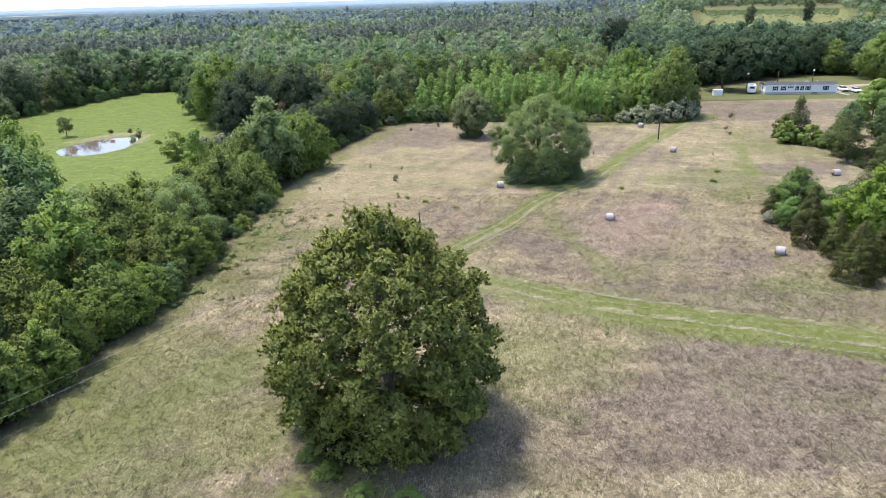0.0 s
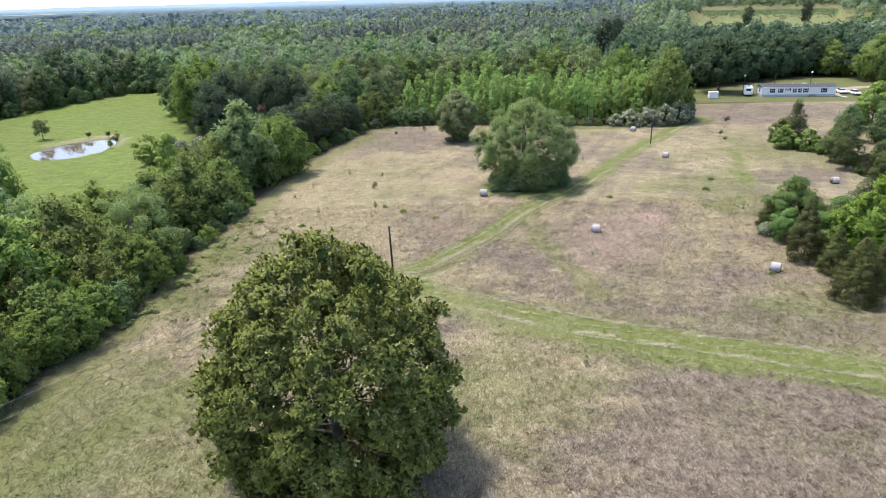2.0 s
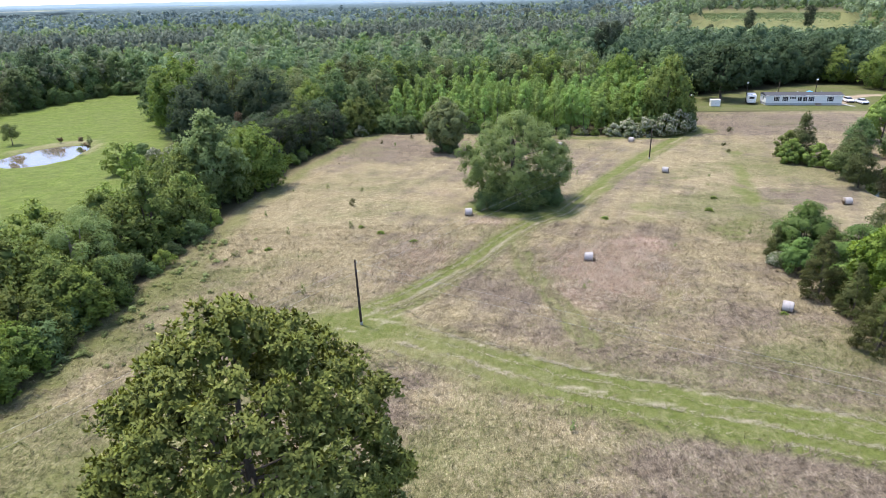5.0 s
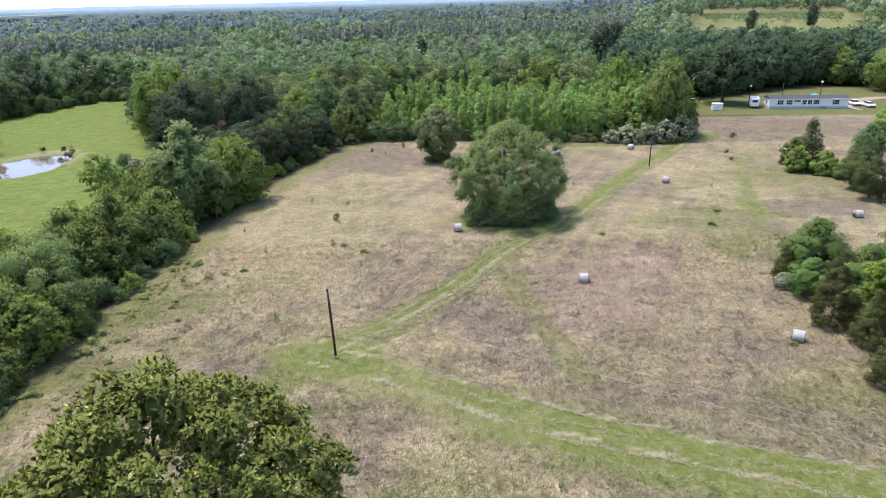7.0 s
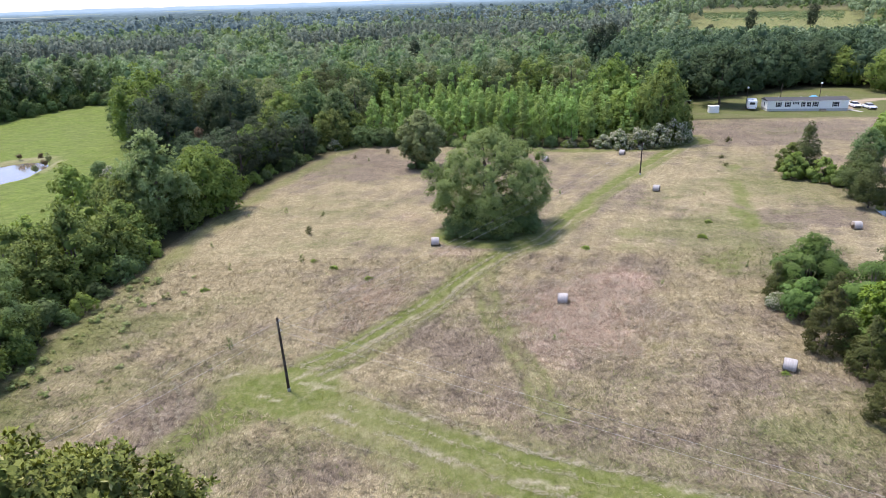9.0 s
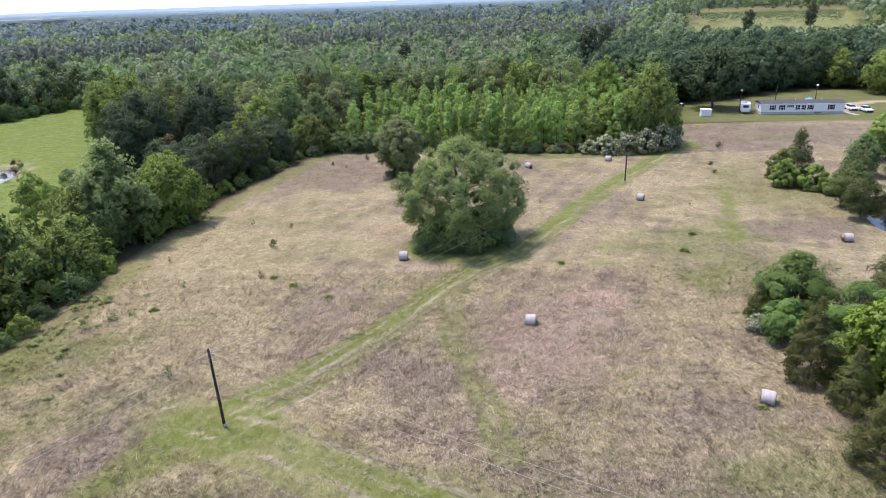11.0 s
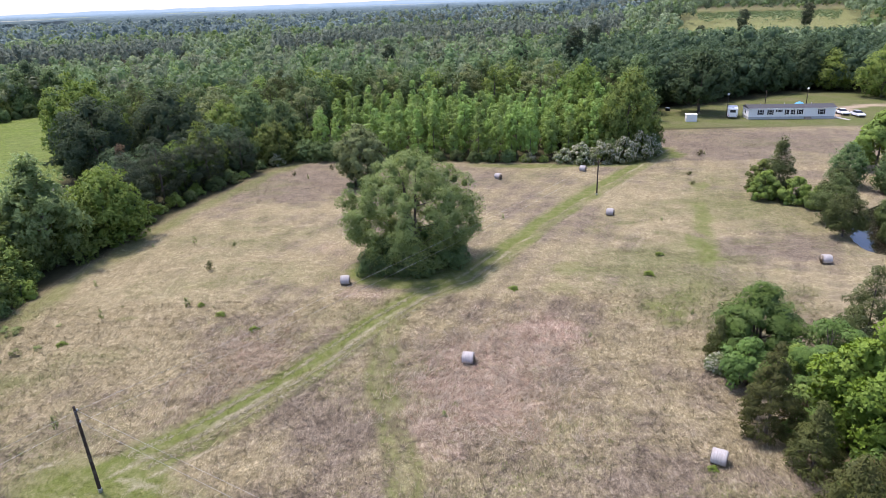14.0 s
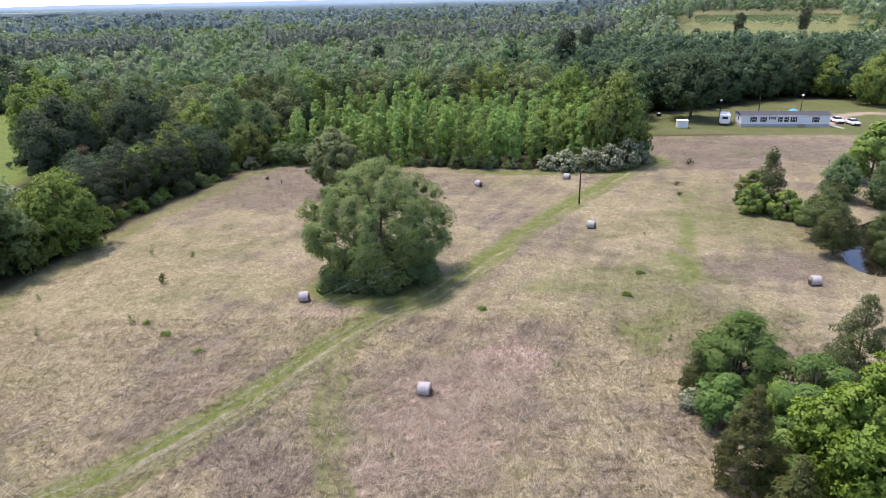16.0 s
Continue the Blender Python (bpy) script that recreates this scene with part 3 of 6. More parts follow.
def lobed_puffs(rng, H, hb, R, profile, count, lobe, puff, uneven=0.22):
    """Leaf masses gathered in rounded lobes at the ends of the boughs, with shade between."""
    prof = PROFILES[profile]
    lobes = max(8, int(2.7 * R * (H - hb) / lobe ** 2))
    per = max(4, count // lobes)
    hs = np.linspace(0, 1, 200)
    w = np.interp(hs, [p[0] for p in prof], [p[1] for p in prof])
    total = np.cumsum(w) / w.sum()
    h = np.interp((np.arange(lobes) + 0.5) / lobes + rng.uniform(-0.4, 0.4, lobes) / lobes, total, hs)
    ang = np.arange(lobes) * 2.39996 + rng.uniform(-0.3, 0.3, lobes)
    size = lobe * rng.uniform(0.75, 1.2, lobes)
    rad = np.maximum(0.04 * R, np.interp(h, hs, w) * R * rng.uniform(1 - uneven, 1 + 0.5 * uneven, lobes) - size * 0.9)
    z = np.maximum(hb + size * 0.6, hb + h * (H - hb) - size * 0.85 * h)
    heart = np.stack([rad * np.cos(ang), rad * np.sin(ang), z], -1)
    out = heart - np.array([0, 0, hb + 0.35 * (H - hb)])
    out /= np.linalg.norm(out, axis=1, keepdims=True) + 1e-6
    d = rng.normal(size=(lobes * per, 3)) + np.repeat(out, per, 0) * 0.9 + np.array([0, 0, 0.35])
    d /= np.linalg.norm(d, axis=1, keepdims=True)
    reach = np.repeat(size, per) * rng.uniform(0.4, 0.8, lobes * per)
    c = np.repeat(heart, per, 0) + d * reach[:, None] * np.array([1, 1, 0.85])
    c[:, 2] = np.maximum(c[:, 2], puff * 0.5)
    # the shaded inside of the crown
    c2, s2 = puffs_of(rng, H * 0.88, hb, R * 0.72, profile, lobes * 2, lobe * 0.6, 0.5)
    d2 = c2 - np.array([0, 0, hb + 0.35 * (H - hb)])
    d2 /= np.linalg.norm(d2, axis=1, keepdims=True) + 1e-6
    return np.concatenate([c, c2]), np.concatenate([puff * rng.uniform(0.7, 1.25, len(c)), s2 * 0.6]), np.concatenate([d, d2]), heart, size


def sprays(rng, centres, sizes, n, leaf, aspect=0.62, up=0.35, flat=0.8, wild=0.55, droop=0.0, upper=-1.0, corners=4, fold=0.18, ways=None):
    """Leaf cards round the centres: vertices, faces and a tone for every vertex."""
    pick = rng.choice(len(centres), n, p=sizes ** 2 / (sizes ** 2).sum())
    d = rng.normal(size=(n, 3))
    d[:, 2] = np.where(d[:, 2] < upper, -d[:, 2], d[:, 2])
    d /= np.linalg.norm(d, axis=1, keepdims=True)
    r = sizes[pick] * (0.45 + 0.6 * np.sqrt(rng.uniform(0, 1, n)))
    p = centres[pick] + d * r[:, None] * np.array([1, 1, flat])
    p[:, 2] -= droop * (r ** 2)
    whole = p - np.array([0, 0, np.median(centres[:, 2])])
    whole /= np.linalg.norm(whole, axis=1, keepdims=True) + 1e-6
    nor = d * 0.6 + whole * 0.35 + rng.normal(size=(n, 3)) * wild * 0.75 + np.array([0, 0, up])
    nor /= np.linalg.norm(nor, axis=1, keepdims=True)
    tan = np.cross(nor, rng.normal(size=(n, 3)) + d * 0.8)
    tan = np.cross(tan, nor)
    tan /= np.linalg.norm(tan, axis=1, keepdims=True) + 1e-9
    tan[:, 2] -= droop * 2
    bi = np.cross(nor, tan)
    s = leaf * rng.uniform(0.6, 1.35, n)[:, None]
    lift = nor * s * fold
    if corners == 4:
        v = np.stack([p - tan * s * 0.5, p + bi * s * 0.5 * aspect + lift - tan * s * 0.08, p + tan * s * 0.55, p - bi * s * 0.5 * aspect + lift - tan * s * 0.05], 1)
    else:
        v = np.stack([p - tan * s * 0.5 - bi * s * 0.3 * aspect, p + bi * s * 0.6 * aspect, p + tan * s * 0.6], 1)
    tone = np.repeat(np.clip(0.15 + rng.uniform(0, 0.3, len(centres))[pick] + rng.uniform(0, 0.4, n), 0, 1), corners)
    if ways is not None:
        d = d * 0.45 + ways[pick] * 0.75
    return v.reshape(-1, 3), np.arange(n * corners).reshape(n, corners), tone, d * 0.5 + whole * 0.42 + nor * 0.5 + np.array([0, 0, 0.1])


def rosettes(rng, centres, sizes, n, leaf, each=11, spread=0.3, aspect=0.45, up=0.4, fill=0.12, flat=0.9, ways=None):
    """Leaves in tufts round twig ends on the outside of the crown, with larger, darker ones filling the inside."""
    m = n // each
    pick = rng.choice(len(centres), m, p=sizes ** 2 / (sizes ** 2).sum())
    d = rng.normal(size=(m, 3))
    d /= np.linalg.norm(d, axis=1, keepdims=True)
    whole = centres[pick] - np.array([0, 0, np.median(centres[:, 2]) * 0.8])
    whole /= np.linalg.norm(whole, axis=1, keepdims=True) + 1e-6
    d = d + whole * 0.75 + np.array([0, 0, 0.2])
    d /= np.linalg.norm(d, axis=1, keepdims=True)
    tip = centres[pick] + d * (sizes[pick] * rng.uniform(0.85, 1.06, m))[:, None] * np.array([1, 1, flat])
    axis = np.repeat(d, each, 0)
    way = rng.normal(size=(m * each, 3)) + axis * 0.9
    way /= np.linalg.norm(way, axis=1, keepdims=True)
    nor = axis * 0.8 + np.array([0, 0, up]) + rng.normal(size=way.shape) * 0.35
    nor -= way * (nor * way).sum(1, keepdims=True)
    nor /= np.linalg.norm(nor, axis=1, keepdims=True) + 1e-6
    bi = np.cross(nor, way)
    s = leaf * rng.uniform(0.65, 1.3, m * each)[:, None]
    p = np.repeat(tip, each, 0) + way * spread * rng.uniform(0.1, 1.0, m * each)[:, None]
    droop = nor * s * -0.12
    v = np.stack([p - way * s * 0.5, p + bi * s * 0.5 * aspect, p + way * s * 0.5 + droop, p - bi * s * 0.5 * aspect], 1).reshape(-1, 3)
    tone = np.repeat(np.clip(0.1 + rng.uniform(0, 0.3, len(centres))[pick] + rng.uniform(0, 0.55, m), 0, 1), each * 4)
    f = np.arange(m * each * 4).reshape(-1, 4)
    extra = int(n * fill)
    if ways is not None:
        d = d * 0.45 + ways[pick] * 0.75
    lean = np.repeat(d * 0.5 + whole * 0.42, each, 0) + nor * 0.5 + np.array([0, 0, 0.1])
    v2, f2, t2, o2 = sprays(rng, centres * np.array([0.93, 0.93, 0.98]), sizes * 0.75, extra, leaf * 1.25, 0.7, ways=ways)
    # halved tone darkens the inside leaves, painting in the crown's shade
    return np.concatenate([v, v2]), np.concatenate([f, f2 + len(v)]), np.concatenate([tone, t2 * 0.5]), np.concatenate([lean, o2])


BALL = bmesh.new()
bmesh.ops.create_cube(BALL, size=1)
bmesh.ops.subdivide_edges(BALL, edges=BALL.edges[:], cuts=1, use_grid_fill=True)
BALL.verts.index_update()
BALL_QUAD = (np.array([v.co.normalized()[:] for v in BALL.verts]), np.array([[v.index for v in f.verts] for f in BALL.faces]))
BALL.free()


BALL = bmesh.new()
bmesh.ops.create_icosphere(BALL, subdivisions=1, radius=1)
BALL_ROUGH = (np.array([v.co[:] for v in BALL.verts]), np.array([[v.index for v in f.verts] for f in BALL.faces]))
BALL.free()


def leafy_crown(rng, H, R, foot, lobes, cards, leaf, pointed=0.0):
    """A far crown: sprays of leaves on the outside of rounded lobes, round a dense, darker heart."""
    bv, bf = BALL_ROUGH
    verts, faces, tone, normal, base = [], [], [], [], 0
    masses = []
    for k in range(lobes):
        if pointed:  # whorls of a conifer, narrower towards the tip
            h = (k + 0.5) / lobes
            r = R * (1.05 - 0.8 * h) * rng.uniform(0.8, 1.1)
            ang, out, zc = k * 2.4, R * 0.28 * (1 - h), foot + (H - foot) * (0.12 + 0.8 * h)
        else:
            h = 0.85 if k == 0 else rng.uniform(0.25, 0.72)
            ang, out = k * 2.4 + rng.uniform(-0.6, 0.6), 0.0 if k == 0 else R * rng.uniform(0.42, 0.68)
            r = R * rng.uniform(0.38, 0.52)
            zc = foot + (H - foot) * h - r * 0.3
        masses.append((out * math.cos(ang), out * math.sin(ang), zc, r))
    tall = 1.0 + 0.35 * pointed
    for x, y, zc, r in masses:
        v = bv * (r * 0.5 * rng.uniform(0.75, 1.2, (len(bv), 1))) * np.array([1, 1, tall])
        keep = bf[bv[bf].mean(1)[:, 2] > -0.5]
        verts.append(v + np.array([x, y, zc]))
        faces.append(keep + base)
        # low tone: shade inside the crown painted onto the heart
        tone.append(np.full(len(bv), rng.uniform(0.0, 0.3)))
        normal.append(bv + np.array([x, y, 0]) * 0.5 / R + np.array([0, 0, 0.3]))
        base += len(bv)
    M = np.array(masses)
    L = M[rng.choice(lobes, cards, p=M[:, 3] ** 2 / (M[:, 3] ** 2).sum())]
    d = rng.normal(size=(cards, 3)) + np.array([0, 0, 0.45])
    d /= np.linalg.norm(d, axis=1, keepdims=True)
    p = L[:, :3] + d * L[:, 3:4] * rng.uniform(0.75, 1.08, (cards, 1)) * np.array([1, 1, tall])
    side = np.cross(d, rng.normal(size=(cards, 3)))
    side /= np.linalg.norm(side, axis=1, keepdims=True)
    s = leaf * rng.uniform(0.55, 1.4, (cards, 1))
    slant = rng.normal(size=(cards, 3)) * 0.3
    along_it = np.cross(d, side) + np.array([0, 0, 0.6 * pointed])
    v = np.stack([p - side * s * 0.45 - along_it * s * 0.3, p + side * s * 0.45 - along_it * s * 0.3 + slant * s * 0.4, p + along_it * s * 0.5 + d * s * 0.12 + slant * s * 0.6], 1).reshape(-1, 3)
    verts.append(v)
    faces.append(np.arange(cards * 3).reshape(-1, 3) + base)
    tone.append(np.repeat(rng.uniform(0, 1, cards), 3))
    normal.append(np.repeat(d * 0.8 + L[:, :3] * np.array([1, 1, 0]) * 0.6 / R + np.array([0, 0, 0.3]) + rng.normal(size=(cards, 3)) * 0.22, 3, 0))
    verts, faces, normal = np.concatenate(verts), np.concatenate(faces), np.concatenate(normal)
    a_, b_, c_ = verts[faces[:, 0]], verts[faces[:, 1]], verts[faces[:, 2]]
    away = (np.cross(b_ - a_, c_ - a_) * normal[faces].mean(1)).sum(1) < 0
    return verts, np.where(away[:, None], faces[:, ::-1], faces), np.concatenate(tone), normal


def crown_mesh(name, verts, faces, tone, mat, lean=None):
    """Leaves of a crown; lean gives each leaf the way it faces, so that light rolls round the crown."""
    if lean is not None:
        a_, b_, c_ = verts[faces[:, 0]], verts[faces[:, 1]], verts[faces[:, -1]]
        away = (np.cross(b_ - a_, c_ - a_) * lean).sum(1) < 0
        faces = np.where(away[:, None], faces[:, ::-1], faces)
    me = mesh_of(name, verts, faces, mat, lean is not None)
    if lean is not None:
        n = np.empty((len(verts), 3))
        n[faces.ravel()] = np.repeat(lean / (np.linalg.norm(lean, axis=1, keepdims=True) + 1e-6), faces.shape[1], 0)
        me.normals_split_custom_set_from_vertices(n.tolist())
    att = me.attributes.new("tone", "FLOAT", "POINT")
    att.data.foreach_set("value", np.asarray(tone, np.float32))
    return me


def wood(rng, H, centres, girth, limbs, lean=0.4, low=0.12, stems=1):
    """Trunk and limbs, as two lists of tubes."""
    trunks, branches, tops = [], [], []
    for s in range(stems):
        bx, by = rng.uniform(-lean, lean, 2) * H * (0.06 if stems == 1 else 0.3)
        ox, oy = (0, 0) if stems == 1 else rng.uniform(-0.3, 0.3, 2)
        zs = np.array([-0.25, 0.05, 0.18, 0.4, 0.62, 0.82]) * np.array([1, H, H, H, H, H])
        path = [(ox + bx * (max(z, 0) / H) ** 1.3 + rng.normal() * 0.01 * H * (z > 0.3), oy + by * (max(z, 0) / H) ** 1.3 + rng.normal() * 0.01 * H * (z > 0.3), z) for z in zs]
        trunks.append(tube(path, [girth * f for f in (1.5, 1.0, 0.85, 0.62, 0.38, 0.12)], 9))
        tops.append(path)
    order = rng.permutation(len(centres))[:limbs]
    for k in order:
        c = centres[k]
        path = tops[k % len(tops)]
        zt = max(low * H, min(0.7 * H, c[2] - 0.35 * math.hypot(c[0], c[1]) - 0.05 * H))
        pz = [q[2] for q in path]
        foot = np.array([np.interp(zt, pz, [q[0] for q in path]), np.interp(zt, pz, [q[1] for q in path]), zt])
        mid = foot * 0.5 + c * 0.5 + np.array([0, 0, -0.04 * H]) + rng.normal(size=3) * 0.015 * H
        r = girth * rng.uniform(0.28, 0.5) * (1 - zt / H)
        branches.append(tube([foot, foot * 0.72 + mid * 0.28, mid, mid * 0.4 + c * 0.6, c], [r, r * 0.85, r * 0.6, r * 0.4, r * 0.12], 6))
    return trunks, branches


def make_tree(name, seed, H, R, profile, leaf_mat, n, leaf, hb=1.0, count=60, puff=1.2, girth=None, limbs=14, bark=None, label="", category="tree", group="", stems=1, at=None, split_limbs=False, hollow=0.55, tufts=0, lobes=False, lobe=2.0, uneven=0.22, **look_of):
    """A tree standing at the origin: trunk with limbs, and a crown of single leaf sprays."""
    rng = np.random.RandomState(seed)
    root = new(name)
    ways = None
    if lobes:
        centres, sizes, ways, heart, girths = lobed_puffs(rng, H, hb, R, profile, count, lobe, puff, uneven)
    else:
        centres, sizes = puffs_of(rng, H, hb, R, profile, count, puff, hollow)
    trunks, branches = wood(rng, H, centres, girth or 0.02 * H, limbs, stems=stems)
    mat = bark or BARK
    if split_limbs:
        part("trunk", mesh_of("trunk", *join(trunks), mat, True), root)
        for b in branches:
            part("limb", mesh_of("limb", *b, mat, True), root)
    else:
        part("trunk", mesh_of("trunk", *join(trunks + branches), mat, True), root)
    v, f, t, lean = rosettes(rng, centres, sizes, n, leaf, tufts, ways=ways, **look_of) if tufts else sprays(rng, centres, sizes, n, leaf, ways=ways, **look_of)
    if lobes:  # a solid heart in every lobe, painted dark for the shade inside
        bv, bf = BALL_QUAD
        if f.shape[1] == 3:
            bf = np.concatenate([bf[:, :3], bf[:, [0, 2, 3]]])
        q = bf.shape[0]
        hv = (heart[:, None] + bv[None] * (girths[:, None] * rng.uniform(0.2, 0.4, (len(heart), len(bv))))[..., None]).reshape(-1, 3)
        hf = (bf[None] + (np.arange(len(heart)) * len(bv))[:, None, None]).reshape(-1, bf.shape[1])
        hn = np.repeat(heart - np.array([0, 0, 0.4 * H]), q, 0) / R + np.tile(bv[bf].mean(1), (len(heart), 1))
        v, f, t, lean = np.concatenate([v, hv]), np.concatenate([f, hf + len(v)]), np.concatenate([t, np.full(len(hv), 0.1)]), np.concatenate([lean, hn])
    v[:, 2] = np.maximum(v[:, 2], 0.03)
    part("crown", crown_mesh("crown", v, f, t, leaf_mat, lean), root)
    tagged(root, label, category, group)
    if at:
        root.location = (at[0], at[1], float(land(np.array(at[0]), np.array(at[1]))) - 0.05)
    return root


def plant(model, x, y, scale=1.0, turn=0.0, tall=1.0, label=""):
    z = float(land(np.array(float(x)), np.array(float(y)))) - 0.05
    ob = copy_thing(model, Matrix.LocRotScale((x, y, z), Euler((0, 0, turn)), (scale, scale, scale * tall)))
    if label:
        ob["label"] = label
    return ob


# the great oak in the foreground
make_tree("oak_tree", 17, 16.8, 8.3, "great", LEAF_OAK, 120000, 0.26, hb=-0.9, count=1900, puff=0.62, lobes=True, lobe=1.5, uneven=0.12, girth=0.42, limbs=26, at=(-4.85, 41.0),
          label="large solitary olive-green oak standing in the dry field", split_limbs=True, tufts=12, spread=0.24, aspect=0.5, up=0.35, fill=0.18)
# the fine-leaved tree with a bushy foot in the middle of the field
make_tree("willow_oak_tree", 12, 14.4, 8.7, "great", LEAF_WILLOW, 62000, 0.3, hb=0.1, count=760, puff=0.72, lobes=True, lobe=1.5, uneven=0.26, girth=0.26, limbs=30, stems=4, at=(16.4, 111.0),
          label="airy fine-leaved tree with several stems over brush", aspect=0.36, up=0.45, wild=0.5, flat=0.9)
for k, (x, y, r, h) in enumerate(((12.6, 108.2, 3.4, 4.0), (16.6, 107.4, 3.7, 4.4), (20.6, 109.4, 3.4, 4.2), (14.6, 112.0, 3.6, 4.4), (19.2, 113.0, 3.4, 4.4))):
    make_tree("bush", 30 + k, h, r, "mound", LEAF_WILLOW if k == 3 else LEAF_BROAD, 7000, 0.28, hb=0.0, count=40, puff=0.8, girth=0.08, limbs=6, stems=3, at=(x, y),
              label="dense dark green bush under an airy tree", category="bush", group="bushes under the field tree", aspect=0.5)
make_tree("field_oak_tree", 13, 11.2, 4.7, "round", LEAF_GREY, 16000, 0.32, hb=2.2, count=260, puff=0.6, lobes=True, lobe=1.25, girth=0.28, limbs=14, at=(5.6, 146.2),
          label="small rounded grey-green oak by the field's back edge", up=0.4)
for k, (x, y, r, h) in enumerate(((4.6, 145.2, 1.9, 4.6), (6.6, 145.4, 2.0, 4.0))):
    make_tree("bush", 40 + k, h, r, "mound", LEAF_BROAD, 2600, 0.36, hb=0.0, count=24, puff=0.7, girth=0.06, limbs=5, stems=3, at=(x, y),
              label="dark leafy bush round a small oak's trunk", category="bush", group="bushes round the small oak", aspect=0.5)

# ---- the clump of cedars and broadleaf trees at the field's side ----
make_tree("mimosa_tree", 50, 7.4, 4.6, "mound", LEAF_MIMOSA, 18000, 0.32, hb=0.5, count=140, puff=0.7, lobes=True, lobe=1.6, girth=0.14, limbs=14, stems=3, at=(48.3, 86.2),
          label="spreading bright green feathery tree at the field's edge", aspect=0.3, up=0.75, wild=0.4, flat=0.55, droop=0.05)
make_tree("mimosa_tree", 51, 6.4, 4.0, "mound", LEAF_MIMOSA, 11000, 0.34, hb=0.4, count=50, puff=0.9, girth=0.12, limbs=12, stems=3, at=(51.6, 80.6),
          label="feathery mid-green tree among cedars", aspect=0.3, up=0.75, wild=0.4, flat=0.55, droop=0.05)
make_tree("sumac_bush", 52, 4.4, 2.4, "mound", LEAF_MIMOSA, 5000, 0.36, hb=0.2, count=34, puff=0.7, girth=0.06, limbs=8, stems=4, at=(45.2, 81.2),
          label="leafy green bush before a dark cedar", category="bush", aspect=0.36, up=0.6)
CEDARS = ((44.4, 85.2, 4.6, 1.3, 60), (44.0, 74.6, 8.0, 2.5, 61), (45.2, 70.6, 5.6, 2.0, 62), (43.4, 63.6, 7.4, 2.7, 63), (48.6, 57.0, 9.2, 3.0, 64), (47.6, 66.4, 6.2, 2.0, 65), (44.6, 55.0, 6.0, 2.0, 66))
for x, y, h, r, k in CEDARS:
    make_tree("cedar_tree", k, h, r, "cone", LEAF_CEDAR, int(2900 * r * h / 5), 0.3, hb=0.1, count=int(26 * h), puff=0.38, girth=0.016 * h, limbs=8, at=(x, y),
              label="brownish olive red cedar at the field's edge", group="cedars", aspect=0.2, up=0.3, wild=0.5, fold=0.08, hollow=0.6)
make_tree("sweetgum_tree", 70, 11.0, 5.3, "oak", LEAF_TULIP, 46000, 0.23, hb=0.4, count=190, puff=0.8, lobes=True, lobe=1.8, girth=0.18, limbs=16, at=(51.4, 72.6),
          label="fresh yellow-green broadleaf tree behind brown cedars", tufts=9, spread=0.2, fill=0.3, aspect=0.75, up=0.3)
make_tree("sweetgum_tree", 71, 9.0, 3.8, "dome", LEAF_BRIGHT, 12000, 0.34, hb=0.6, count=70, puff=0.95, girth=0.16, limbs=14, at=(53.6, 62.0),
          label="bright green broadleaf tree behind cedars", aspect=0.7, up=0.3)
for x, y, h, r, k in ((55.0, 84.0, 6.2, 2.3, 72), (59.5, 88.5, 8.0, 2.7, 73), (58.5, 78.0, 8.5, 3.0, 74)):
    make_tree("pine_tree", k, h, r, "cone", LEAF_PINE, 6500, 0.4, hb=0.3, count=60, puff=0.7, girth=0.12, limbs=12, at=(x, y),
              label="young grey-green pine among broadleaf trees", group="young pines", aspect=0.16, up=0.5, wild=0.6, fold=0.05)

for k, (x, y, h, r) in enumerate(((46.6, 74.0, 2.8, 1.8), (48.6, 77.2, 3.6, 2.1), (49.2, 81.8, 3.4, 2.0), (48.0, 69.0, 3.2, 2.0), (46.0, 66.0, 3.0, 1.9), (54.0, 77.5, 4.4, 2.4), (56.0, 81.5, 3.6, 2.2), (47.4, 60.5, 3.2, 2.0), (43.8, 83.2, 1.9, 1.2))):
    make_tree("thicket_bush", 140 + k, h, r, "mound", (LEAF_MIMOSA, LEAF_HEDGE, LEAF_BRIGHT)[k % 3] if k < 8 else LEAF_FLOWER, 2600, 0.3, hb=0.0, count=26, puff=0.6, girth=0.05, limbs=5, stems=3, at=(x, y),
              label="leafy green bush in the cedar thicket", category="bush", group="thicket bushes", aspect=0.4, up=0.5)

# ---- pines and brush round the dark pool ----
make_tree("pine_tree", 80, 9.5, 3.0, "cone", LEAF_PINE, 7000, 0.48, hb=0.3, count=75, puff=0.8, girth=0.15, limbs=14, at=(72.6, 134.0),
          label="dense young pine at the edge of the field", group="young pines", aspect=0.2, up=0.5, fold=0.06)
for x, y, h, r, k in ((69.6, 131.8, 4.6, 2.5, 81), (73.2, 129.2, 4.2, 2.6, 82), (75.2, 126.4, 3.4, 2.2, 83), (71.4, 136.8, 5.0, 2.3, 84)):
    make_tree("vine_bush", k, h, r, "mound", LEAF_FRESH if k < 83 else LEAF_HEDGE, 3600, 0.4, hb=0.1, count=64, puff=0.5, girth=0.05, limbs=6, stems=3, at=(x, y),
              label="yellow-green brush at the foot of a pine", category="bush", group="brush by the pool", up=0.45)
